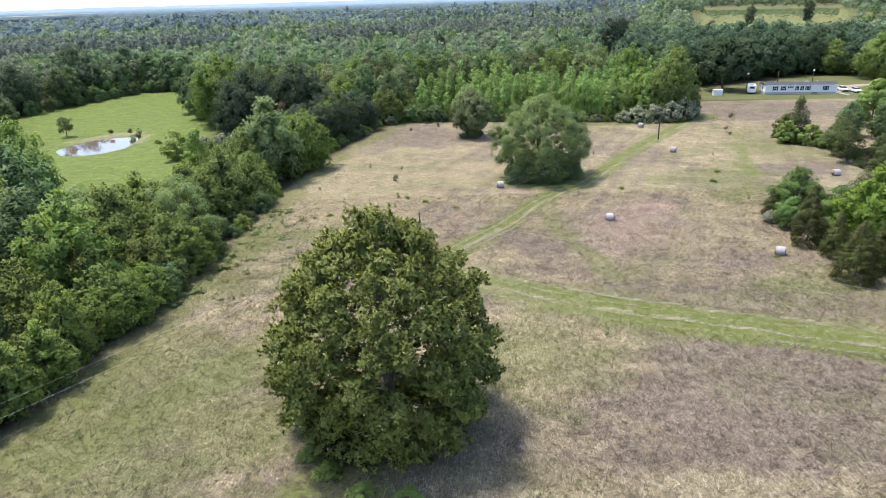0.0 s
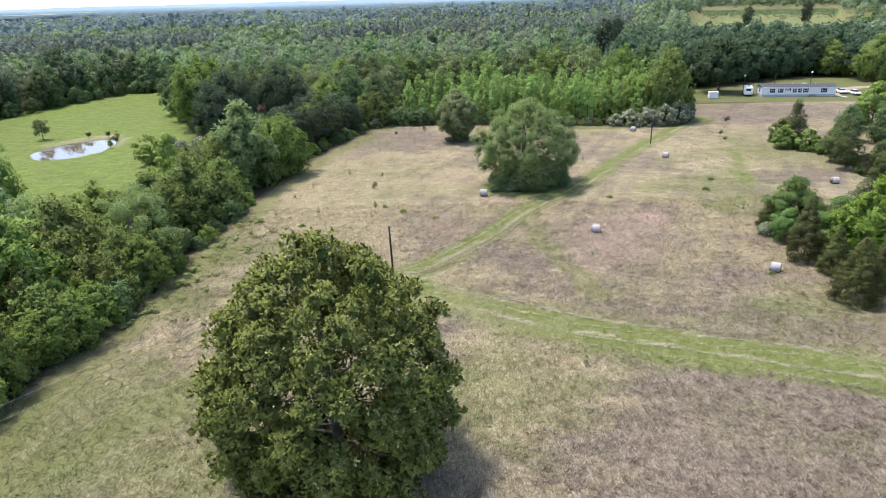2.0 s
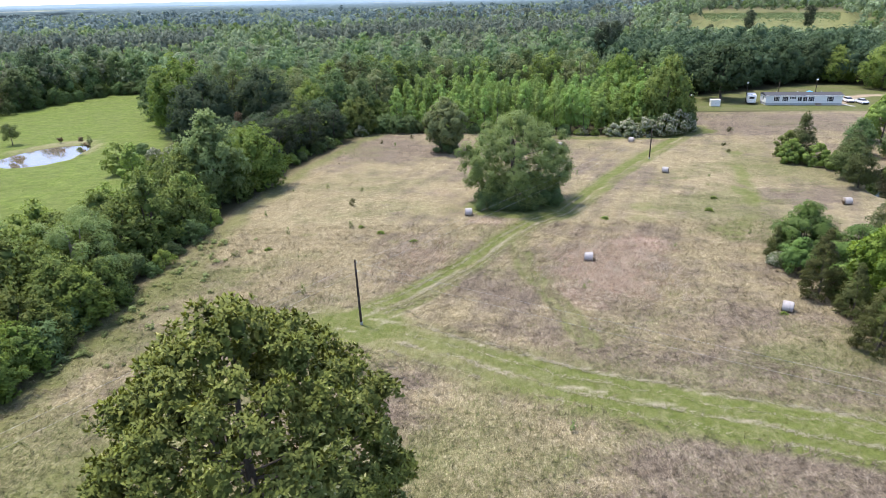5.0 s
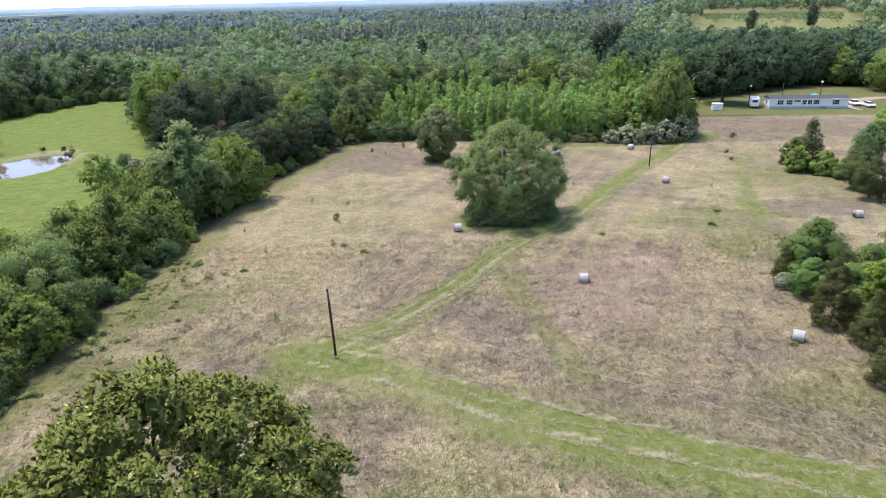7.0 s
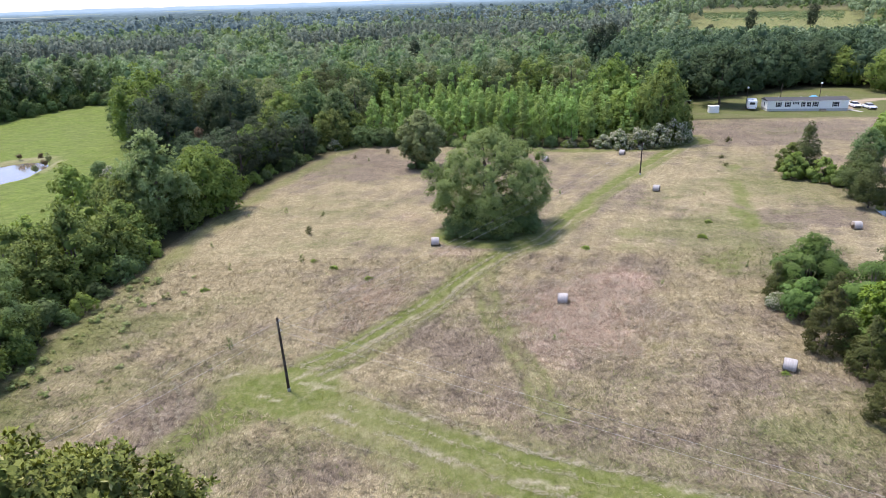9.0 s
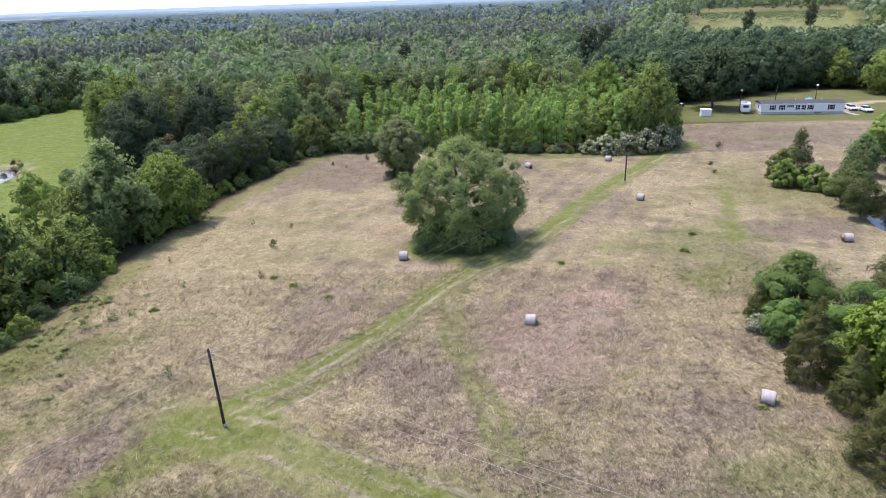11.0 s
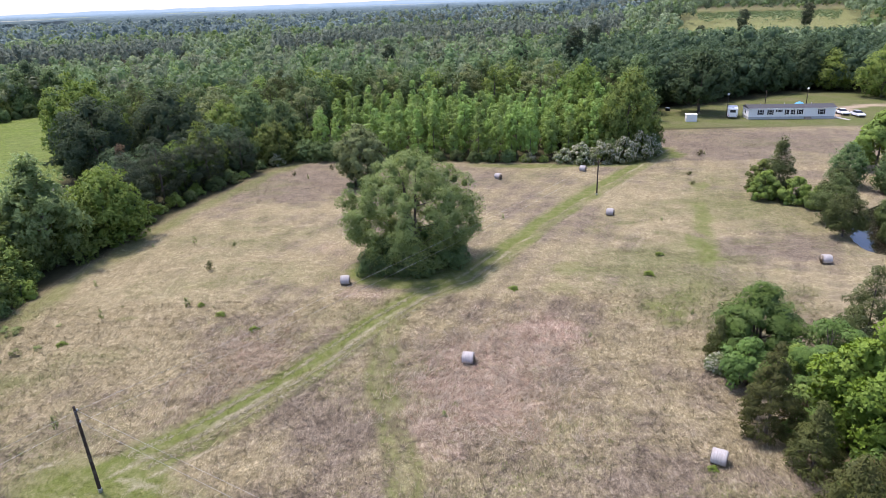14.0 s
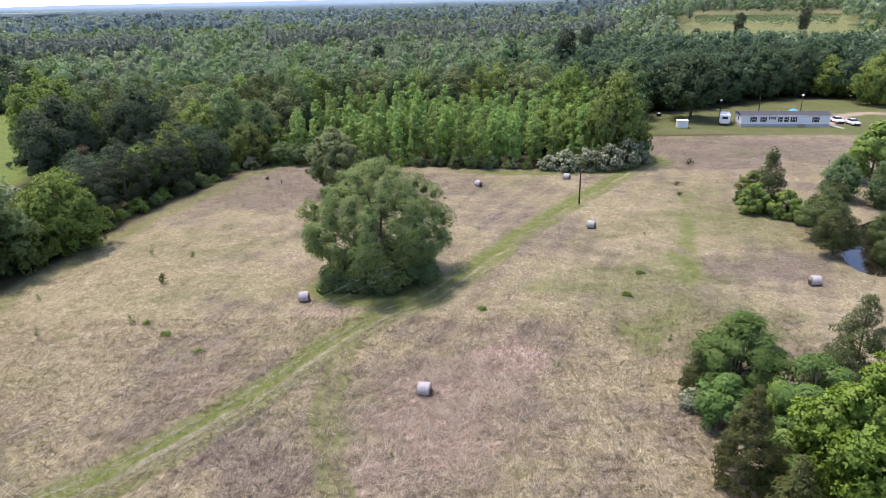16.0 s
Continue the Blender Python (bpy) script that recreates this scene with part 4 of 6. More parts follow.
for x, y, h, r, k in ((76.2, 124.0, 7.8, 2.9, 85), (72.0, 114.6, 6.8, 2.9, 86), (79.0, 109.6, 7.4, 3.0, 87), (73.4, 119.6, 7.2, 3.1, 88), (83.5, 107.5, 7.4, 3.0, 89), (81.0, 118.6, 5.6, 2.5, 92), (77.6, 112.6, 4.6, 2.2, 94)):
    make_tree("pine_tree", k, h, r, "tall", LEAF_PINE, 6000, 0.5, hb=0.1, count=70, puff=0.8, girth=0.12, limbs=14, at=(x, y),
              label="young dark pine beside the dark pool", group="young pines", aspect=0.16, up=0.5, wild=0.6, fold=0.05)
make_tree("maple_tree", 90, 10.8, 4.6, "dome", LEAF_BRIGHT, 9000, 0.5, hb=0.4, count=70, puff=1.1, girth=0.2, limbs=12, at=(96.2, 147.0),
          label="bright green tree behind the dark pool", up=0.35)
make_tree("maple_tree", 91, 9.0, 4.2, "dome", LEAF_BROAD, 6000, 0.5, hb=0.4, count=60, puff=1.0, girth=0.2, limbs=10, at=(103.5, 141.0),
          label="green tree behind the dark pool", up=0.35)

# ---- models of which the woods are planted; each stands where its first one grows ----
MODELS = {}


def model(key, *args, **kw):
    ob = make_tree(*args, **kw)
    MODELS[key] = ob
    return ob


model("hedge1", "hedge_tree", 100, 12.6, 5.5, "dome", LEAF_HEDGE, 12000, 0.34, hb=0.5, count=112, puff=0.85, lobes=True, lobe=2.0, limbs=14, at=(-41.5, 49), label="dark green broadleaf tree in the hedgerow", group="hedgerow trees", tufts=8, spread=0.36, aspect=0.6, fill=0.15)
model("hedge2", "hedge_tree", 101, 10.6, 5.3, "mound", LEAF_HEDGE, 11000, 0.33, hb=0.3, count=104, puff=0.8, lobes=True, lobe=1.9, limbs=12, stems=3, at=(-34.0, 94.5), label="bushy dark green tree in the hedgerow", group="hedgerow trees", tufts=8, spread=0.34, aspect=0.6, fill=0.15)
model("hedge3", "hedge_tree", 102, 13.4, 5.4, "dome", LEAF_BRIGHT, 12000, 0.34, hb=0.6, count=104, puff=0.85, lobes=True, lobe=2.0, limbs=16, at=(-39.5, 62.5), label="tall bright green tree in the hedgerow", group="hedgerow trees", tufts=8, spread=0.36, aspect=0.6, fill=0.15)
model("grey1", "willow_tree", 103, 10.4, 5.5, "dome", LEAF_WILLOW, 15000, 0.32, hb=0.6, count=85, puff=1.0, limbs=16, stems=3, at=(-35.0, 79.5), bark=PALE_BARK, label="soft light green tree with thin stems in the hedgerow", group="hedgerow trees", aspect=0.4, up=0.4)
model("pine1", "pine_tree", 104, 12.0, 4.4, "tall", LEAF_DARK_PINE, 13000, 0.36, hb=0.3, count=90, puff=0.85, limbs=12, at=(-27.2, 140), label="dark dense pine in the hedgerow", group="hedgerow trees", aspect=0.22, up=0.4, fold=0.06)
model("tulip1", "tulip_tree", 105, 11.6, 6.0, "dome", LEAF_FRESH, 14000, 0.33, hb=0.3, count=112, puff=0.9, lobes=True, lobe=2.1, limbs=12, at=(-27.4, 121.5), label="fresh yellow-green tree in the hedgerow", group="hedgerow trees", tufts=8, spread=0.36, aspect=0.6, fill=0.15)
model("shrub1", "shrub", 106, 3.4, 2.4, "mound", LEAF_BROAD, 2000, 0.36, hb=0.0, count=26, puff=0.7, girth=0.05, limbs=5, stems=3, at=(-31.5, 84), label="low dark green brush along the hedgerow", category="shrub", group="hedgerow brush", aspect=0.5, corners=3)
model("shrub2", "shrub", 107, 2.6, 2.0, "mound", LEAF_BRIGHT, 1800, 0.32, hb=0.0, count=22, puff=0.6, girth=0.05, limbs=4, stems=3, at=(-29.0, 103), label="low bright green brush along the hedgerow", category="shrub", group="hedgerow brush", aspect=0.5, corners=3)
model("white1", "privet_bush", 108, 3.6, 2.6, "mound", LEAF_FLOWER, 2600, 0.34, hb=0.0, count=64, puff=0.48, girth=0.05, limbs=6, stems=4, at=(-51.0, 145.5), label="privet bush covered in white flowers", category="bush", group="flowering bushes")
model("round1", "oak_tree", 109, 16.8, 8.8, "round", LEAF_DOME, 26000, 0.38, hb=0.4, count=260, puff=1.1, lobes=True, lobe=2.9, limbs=16, at=(-49.5, 162.5), label="large rounded dark oak at the pasture's edge", group="edge trees", tufts=8, spread=0.45, aspect=0.6, fill=0.15)
model("maple1", "maple_tree", 110, 19.6, 9.4, "round", LEAF_FRESH, 24000, 0.42, hb=1.0, count=200, puff=1.2, lobes=True, lobe=3.0, limbs=16, at=(-60.5, 179.5), label="tall bright green maple at the pasture's edge", group="edge trees", tufts=8, spread=0.48, aspect=0.6, fill=0.15)
model("far1", "edge_tree", 131, 14.0, 5.9, "dome", LEAF_BROAD, 6500, 0.5, hb=0.1, count=84, puff=1.1, lobes=True, lobe=2.1, limbs=8, at=(-134, 237), label="dark broadleaf tree at the wood's edge", group="edge trees", aspect=0.65, up=0.4, corners=3)
model("far2", "edge_tree", 132, 16.8, 8.8, "dome", LEAF_DARK, 9500, 0.55, hb=0.1, count=112, puff=1.4, lobes=True, lobe=2.8, limbs=10, at=(-140, 214), label="large dark oak at the wood's edge", group="edge trees", aspect=0.65, up=0.4, corners=3)
model("far3", "edge_tree", 133, 15.8, 7.6, "dome", LEAF_BRIGHT, 9000, 0.52, hb=0.1, count=98, puff=1.3, lobes=True, lobe=2.5, limbs=10, at=(146, 226), label="bright green tree at the wood's edge", group="edge trees", aspect=0.65, up=0.4, corners=3)
model("sap1", "sapling", 111, 10.2, 1.5, "tall", LEAF_POPLAR, 1500, 0.38, hb=0.2, count=40, puff=0.5, girth=0.07, limbs=4, at=(22.0, 166.0), label="slender young green tree in a dense stand", group="young stand", aspect=0.6, droop=0.05, corners=3)
model("sap2", "sapling", 112, 9.4, 1.7, "cone", LEAF_POPLAR, 1500, 0.38, hb=0.1, count=40, puff=0.5, girth=0.07, limbs=4, at=(33.5, 164.0), label="slender young green tree in a dense stand", group="young stand", aspect=0.6, droop=0.05, corners=3)
model("sap3", "sapling", 113, 8.4, 1.9, "tall", LEAF_POPLAR, 1500, 0.38, hb=0.1, count=40, puff=0.55, girth=0.07, limbs=4, at=(41.5, 163.0), label="leafy young tree in a dense stand", group="young stand", aspect=0.6, corners=3)
model("wood1", "forest_tree", 114, 14.0, 5.6, "dome", LEAF_BROAD, 3600, 0.55, hb=0.8, count=70, puff=1.25, limbs=8, at=(0.0, 214.0), label="dark green broadleaf tree in the woods", group="forest edge", aspect=0.65, up=0.45, corners=3)
model("wood2", "forest_tree", 115, 13.0, 4.9, "tall", LEAF_BROAD, 3400, 0.52, hb=0.8, count=60, puff=1.15, limbs=8, at=(10.0, 218.0), label="dark green broadleaf tree in the woods", group="forest edge", aspect=0.65, up=0.45, corners=3)
model("wood3", "forest_tree", 116, 13.0, 5.1, "dome", LEAF_BRIGHT, 3400, 0.52, hb=0.8, count=60, puff=1.2, limbs=8, at=(18.0, 212.0), label="bright green broadleaf tree in the woods", group="forest edge", aspect=0.65, up=0.45, corners=3)
model("wood4", "forest_tree", 117, 14.5, 4.0, "tall", LEAF_PINE, 3400, 0.55, hb=1.5, count=60, puff=1.0, limbs=8, at=(27.0, 219.0), label="dark tall pine in the woods", group="forest edge", aspect=0.3, up=0.45, corners=3)
model("wood5", "forest_tree", 118, 13.0, 5.6, "dome", LEAF_GREY, 3400, 0.52, hb=0.8, count=60, puff=1.2, limbs=8, at=(-26.0, 214.0), label="grey-green broadleaf tree in the woods", group="forest edge", aspect=0.6, up=0.45, corners=3)

spin = np.random.RandomState(77)


def turn_any():
    return spin.uniform(0, 6.28)


HEDGE = (
    # model, x, y, scale, stretch
    ("hedge1", -44, 33, 0.95, 1.0), ("hedge2", -41, 40, 0.95, 1.0), ("hedge3", -45.5, 43, 1.0, 1.0), ("far1", -49.5, 47, 1.05, 1.0), ("hedge3", -47, 55.5, 0.95, 1.0),
    ("hedge2", -40.5, 55, 0.85, 1.0), ("far1", -45.5, 65, 1.0, 1.0), ("hedge2", -37.5, 68, 0.8, 1.0), ("hedge1", -40, 72.5, 0.95, 1.0), ("grey1", -45, 77, 1.0, 1.05),
    ("far1", -53, 61, 1.1, 1.0), ("hedge3", -55, 72, 1.1, 1.05), ("far1", -57.5, 82, 1.15, 1.0), ("far1", -63, 76, 1.2, 1.0), ("hedge3", -60, 64, 1.1, 1.0), ("hedge2", -51, 70, 1.1, 1.0),
    ("hedge2", -39.5, 84, 0.8, 1.0), ("grey1", -39, 89.5, 0.75, 1.0), ("hedge2", -37, 100.5, 0.85, 0.9), ("hedge3", -40, 97, 0.7, 0.9), ("hedge2", -32.5, 104.5, 0.8, 0.9),
    ("hedge2", -34.5, 109.5, 0.85, 1.0), ("hedge2", -34.8, 118.5, 0.9, 1.05), ("hedge2", -31, 127.5, 0.85, 1.05),
    ("hedge1", -32.5, 131, 0.8, 0.95), ("pine1", -31.5, 137, 0.85, 1.0), ("tulip1", -27.5, 147.5, 0.75, 1.1), ("pine1", -23.0, 150, 0.9, 1.0), ("far2", -22.8, 162, 0.68, 0.88),
    ("hedge2", -25.5, 155.5, 0.95, 1.1), ("pine1", -19.5, 158.5, 0.8, 1.0), ("hedge2", -17.0, 168, 0.75, 1.0), ("far1", -14.5, 174, 0.9, 1.0), ("far2", -36, 144, 0.6, 0.85), ("far2", -33.5, 152, 0.62, 0.85),
    ("round1", -39, 173.5, 0.92, 1.05), ("far2", -29.5, 168.5, 0.7, 0.88), ("far3", -28, 176, 0.8, 1.0), ("far1", -21.5, 178, 1.05, 1.0),  ("far2", -42, 155, 0.55, 0.85),
    ("far1", -71, 193, 1.0, 1.0), ("far1", -78, 206, 1.1, 1.0), ("far3", -64, 199, 0.8, 1.0), ("shrub1", -64, 183, 1.2, 1.2), ("shrub1", -60, 173, 1.2, 1.1), ("shrub1", -57, 166, 1.1, 1.1),
    ("white1", -46.5, 142, 1.15, 1.0), ("white1", -56, 148.5, 0.85, 0.9), ("shrub1", -60, 152, 1.0, 1.0), ("white1", -14.2, 164.6, 0.7, 1.0), ("hedge2", -47, 128, 0.5, 1.0), ("hedge2", -35, 89, 0.8, 0.95), ("hedge1", -38.5, 92, 0.75, 1.0), ("hedge2", -35.5, 74.5, 0.75, 0.95), ("hedge3", -43, 86, 0.75, 0.95), ("hedge2", -31.5, 99.5, 0.75, 0.95), ("hedge1", -36.5, 114, 0.85, 1.0), ("hedge2", -29.5, 116.5, 0.8, 1.0), ("tulip1", -30.5, 123.5, 0.8, 1.0), ("pine1", -29.0, 132.5, 0.95, 0.95), ("pine1", -26.0, 146.0, 0.95, 1.0), ("hedge2", -33.8, 66.0, 0.7, 0.9), ("hedge1", -33.4, 72.0, 0.7, 0.9), ("hedge2", -33.0, 79.0, 0.7, 0.95), ("hedge2", -34.6, 58.5, 0.7, 0.9), ("hedge2", -36.8, 60.0, 0.75, 1.0), ("hedge2", -37.5, 47.5, 0.75, 1.0),
    ("shrub2", -70.2, 156.2, 0.5, 1.0), ("shrub1", -66, 166, 0.0, 1.0),
)
for key, x, y, s, tall in HEDGE:
    if s > 0:
        plant(MODELS[key], x, y, s, turn_any(), tall)
make_tree("cottonwood_tree", 138, 15.6, 5.4, "tall", LEAF_SILVER, 13000, 0.42, hb=1.0, count=160, puff=0.85, lobes=True, lobe=1.9, limbs=18, girth=0.22, stems=2, at=(-31.4, 113.0), bark=PALE_BARK, label="tall silvery green tree rising over the hedgerow", tufts=8, spread=0.4, aspect=0.5, fill=0.15, up=0.5)
make_tree("young_maple", 135, 9.4, 2.8, "tall", LEAF_BRIGHT, 2400, 0.42, hb=0.3, count=45, puff=0.75, limbs=8, girth=0.1, at=(-46.3, 118.5), label="slim bright green young tree at the pasture's edge", group="pasture saplings", aspect=0.6)
make_tree("young_maple", 136, 6.8, 3.2, "dome", LEAF_BRIGHT, 2200, 0.42, hb=0.1, count=40, puff=0.75, limbs=8, girth=0.1, at=(-57.9, 136.6), label="bushy bright green young tree in the pasture", group="pasture saplings", aspect=0.6)
make_tree("young_maple", 137, 5.4, 2.4, "dome", LEAF_BRIGHT, 1600, 0.42, hb=0.1, count=34, puff=0.7, limbs=6, girth=0.08, at=(-52.2, 131.8), label="small bright green young tree in the pasture", group="pasture saplings", aspect=0.6)
# russet cedar among the hedgerow, and the pond's little pine
make_tree("cedar_tree", 120, 10.0, 2.4, "cone", LEAF_RUSSET, 3000, 0.45, hb=0.5, count=50, puff=0.7, limbs=8, at=(-37.0, 147.5), label="half-bare russet cedar among dark trees", aspect=0.3)
make_tree("pine_tree", 121, 5.6, 2.6, "vase", LEAF_PINE, 2200, 0.45, hb=1.2, count=26, puff=0.7, limbs=10, girth=0.12, at=(-101, 171.5), label="small pine on the pond's bank", aspect=0.22)
for k, (x, y, h) in enumerate(((-84.5, 172.5, 2.6), (-80.0, 168.0, 3.0), (-78.0, 163.0, 2.4), (-76.5, 157.0, 2.6), (-90, 173, 1.6))):
    make_tree("sapling", 122 + k, h, 0.8, "tall", LEAF_RUSSET if k % 2 == 0 else LEAF_GREY, 240, 0.35, hb=0.5, count=12, puff=0.35, limbs=5, girth=0.04, at=(x, y), label="thin sapling on the pond's bank", group="pond saplings", aspect=0.4)
make_tree("yard_oak", 150, 16.6, 8.0, "dome", LEAF_DARK, 9000, 0.62, hb=3.2, count=160, puff=1.1, lobes=True, lobe=2.5, girth=0.36, limbs=18, at=(87.3, 209.0), label="big dark oak with a bare trunk on the lawn", tufts=8, spread=0.42, aspect=0.6, fill=0.2)
# brush round the pasture
for x, y in ((-133, 224), (-129, 233), (-126, 243), (-124, 253), (-121, 261), (-115, 265), (-110, 264), (-104, 263), (-99, 262), (-94, 257), (-91, 247), (-88, 236), (-84, 224), (-79, 212), (-73, 199), (-67, 188), (-135, 215), (-136, 205)):
    plant(MODELS["shrub1"], x + spin.uniform(-1, 1), y + spin.uniform(-1, 1), spin.uniform(0.8, 1.3), turn_any(), spin.uniform(0.9, 1.3))
# brush along the foot of the hedgerow
for y in np.arange(30, 168, 3.6):
    x = float(along(HEDGE_LINE, y)) - (spin.uniform(0.2, 2.2) if y < 100 else spin.uniform(2.4, 4.4))
    plant(MODELS["shrub2" if spin.uniform() < 0.3 else "shrub1"], x, y + spin.uniform(-1, 1), spin.uniform(0.6, 1.1), turn_any(), spin.uniform(0.8, 1.2))
# low trees leaning out of the hedgerow's near end
for y in np.arange(32, 80, 4.0):
    x = float(along(HEDGE_LINE, y)) - spin.uniform(0.6, 2.0)
    plant(MODELS[("hedge2", "hedge2", "hedge3", "tulip1")[spin.randint(4)]], x, y + spin.uniform(-1, 1), spin.uniform(0.45, 0.62), turn_any(), spin.uniform(0.8, 1.1))
# the young stand at the back of the field
for gy_ in np.arange(163.0, 206, 3.7):
    for gx_ in np.arange(-9, 64, 3.3):
        x, y = gx_ + spin.uniform(-1.4, 1.4), gy_ + spin.uniform(-1.4, 1.4)
        if y < along(BACK_LINE, x) + 1.2 or (x > 52 and y < 176) or x < -9 + (y - 163) * 0.25:
            continue
        plant(MODELS[("sap1", "sap2", "sap3")[spin.randint(3)]], x, y, spin.uniform(0.75, 1.2), turn_any(), spin.uniform(0.85, 1.3))
for x in np.arange(-8, 52, 3.4):
    plant(MODELS["shrub1" if spin.uniform() < 0.6 else "shrub2"], x, float(along(BACK_LINE, x)) + spin.uniform(0.4, 1.6), spin.uniform(0.6, 0.95), turn_any())
for key, x, y, s, tall in (("hedge1", 57.0, 164.5, 1.15, 1.25), ("hedge3", 50.5, 171, 0.9, 0.95), ("maple1", 54.0, 196, 0.68, 1.2), ("hedge2", 61.0, 167.5, 0.85, 1.05), ("hedge3", 45.0, 176, 0.8, 0.9), ("hedge2", 58, 176, 1.0, 1.0), ("hedge1", 62, 184, 1.0, 1.0),
                           ("white1", 43.5, 159.6, 0.9, 0.9), ("white1", 46.8, 158.9, 1.15, 0.95), ("white1", 50.6, 158.4, 1.2, 1.0), ("white1", 54.6, 158.8, 1.2, 1.15), ("white1", 58.2, 160.4, 1.25, 1.25), ("white1", 61.2, 163.0, 1.0, 1.2), ("white1", 36.8, 161.0, 0.65, 0.8), ("shrub1", 53.0, 161.6, 1.2, 1.1), ("shrub1", 61.8, 165.0, 1.2, 1.2),
                           # trees round the yard
                           ("far2", 106, 236, 0.9, 0.95), ("far2", 120, 242, 0.95, 1.0), ("far2", 133, 246, 0.95, 1.0), ("far2", 76, 224, 0.9, 0.95), ("far2", 87, 226, 0.9, 1.0), ("far2", 97, 231, 0.9, 0.95), ("far2", 146, 252, 1.0, 1.0), ("far2", 100, 243, 0.95, 1.0), ("far2", 113, 247, 1.0, 1.0), ("far2", 126, 252, 1.0, 1.0), ("far2", 81, 230, 0.95, 1.0), ("far2", 92, 236, 0.9, 1.0),
                           ("far3", 141, 243, 0.9, 0.9), ("far2", 138, 256, 1.0, 1.0), ("far3", 155, 214, 0.9, 0.9), ("far1", 72, 213, 1.15, 1.0), ("far1", 68, 201, 1.0, 1.0), ("far1", 68, 222, 1.05, 1.0),
                           # trees round the pasture
                           ("far2", -147, 224, 1.0, 1.0), ("far2", -136, 247, 1.1, 1.1), ("far1", -127, 262, 1.08, 1.05), ("far1", -120, 270, 1.08, 1.05), ("far2", -131, 274, 1.05, 1.05), ("far1", -112, 269, 1.05, 1.0), ("far1", -104, 268, 1.05, 1.0), ("far1", -96, 266, 1.1, 1.0),
                           ("far1", -90, 255, 1.05, 1.0), ("far1", -86, 240, 1.05, 1.0), ("far1", -82, 225, 1.05, 1.0), ("shrub1", -119, 263, 1.05, 1.0), ("far1", -133, 228, 1.0, 1.0), ("far1", -143, 200, 1.1, 1.0), ("far3", -67, 99, 0.8, 1.3), ("far1", -73, 104, 0.95, 1.2), ("far3", -71, 90, 0.8, 1.0), ("far1", -79, 111, 0.9, 0.9), ("far1", -62, 91, 0.85, 0.85), ("far1", -90, 116, 0.9, 0.9), ("far1", 90, 133, 0.62, 0.95), ("far1", 94.5, 127.5, 0.6, 0.9), ("far1", 97.5, 121.5, 0.6, 0.9), ("far1", 85.5, 137.5, 0.6, 0.9), ("far1", 99, 130, 0.75, 0.8), ("far1", 102, 120, 0.75, 0.8), ("far1", 97, 138, 0.6, 0.8), ("far1", -128, 187, 0.9, 0.8), ("far1", -134, 178, 1.0, 1.0), ("far1", -112, 148, 0.9, 0.9), ("far3", -150, 208, 0.9, 1.0)):
    plant(MODELS[key], x, y, s, turn_any(), tall)
# undergrowth filling the gaps at the foot of the woods
for x, y in ((-14, 171), (-11.5, 169.6), (-9, 168.6), (-6, 167.4), (-3, 167.2), (-12.5, 175), (-8.5, 172.5), (-17, 176), (-19, 171.5), (-23, 170), (-127, 238), (-124, 247), (-121, 256), (-116, 262), (-130, 230), (-112, 262.5), (-107, 262.6), (-101.5, 262), (-131.5, 219), (-134, 211)):
    plant(MODELS["shrub1"], x, y, spin.uniform(1.0, 1.5), turn_any(), spin.uniform(0.9, 1.4))
for x, y in ((-10.5, 172), (-14.5, 167.5), (-128, 252), (-123, 262), (-117, 267), (-131, 244)):
    plant(MODELS["hedge2"], x, y, spin.uniform(0.6, 0.85), turn_any(), spin.uniform(0.8, 1.0))


# ---- the woods ----
EYE_X, EYE_Y = 12.0, 20.0  # the middle of the flight, from which the woods thin out


def open_land(x, y):
    """Where no forest tree grows."""
    stand = (x > -11) & (x < 66) & (y < 207) & (y > 120)
    hedge = (x < 0) & (x > -75) & (y < 186)
    return (field_mask(x, y) > 0.02) | (pasture_mask(x, y) > 0.02) | (lawn_mask(x, y) > 0.02) | (clearing_mask(x, y) > 0.02) | stand | hedge | ((x > 40) & (y < 190) & (x < 140)) | (np.hypot(x - 88, y - 208) < 10)


def scatter(rng, near, far, spacing, jitter=0.42):
    """Places of trees in the wedge of land ahead of the flight."""
    reach = np.arange(-far, far, spacing)
    px, py = np.meshgrid(reach, np.arange(0, far, spacing))
    px = px + rng.uniform(-jitter, jitter, px.shape) * spacing
    py = py + rng.uniform(-jitter, jitter, py.shape) * spacing
    d, b = np.hypot(px, py), np.degrees(np.arctan2(px, py))
    keep = (d >= near) & (d < far) & (np.abs(b) < 46) & (py > 60)
    px, py = px[keep] + EYE_X, py[keep] + EYE_Y
    keep = ~open_land(px, py)
    return px[keep], py[keep]


def stand_of(x, y):
    """Which stand a place belongs to: 1 an old pine plantation, 2 young growth before it, 0 mixed woods."""
    d, b = np.hypot(x - EYE_X, y - EYE_Y), np.degrees(np.arctan2(x - EYE_X, y - EYE_Y))
    edge = 12 * waves(x, y, 90, 44)
    wide = ((b > -13) & (b < 15)) | (b < -19.5)
    old = (d + edge > 428) & (d + edge < 520) & wide
    old |= (d + edge > 700) & (d + edge < 800) & (b > -6) & (b < 22)
    return np.where(old, 1, np.where((d + edge > 318) & (d + edge < 428) & (b < 16), 2, 0))


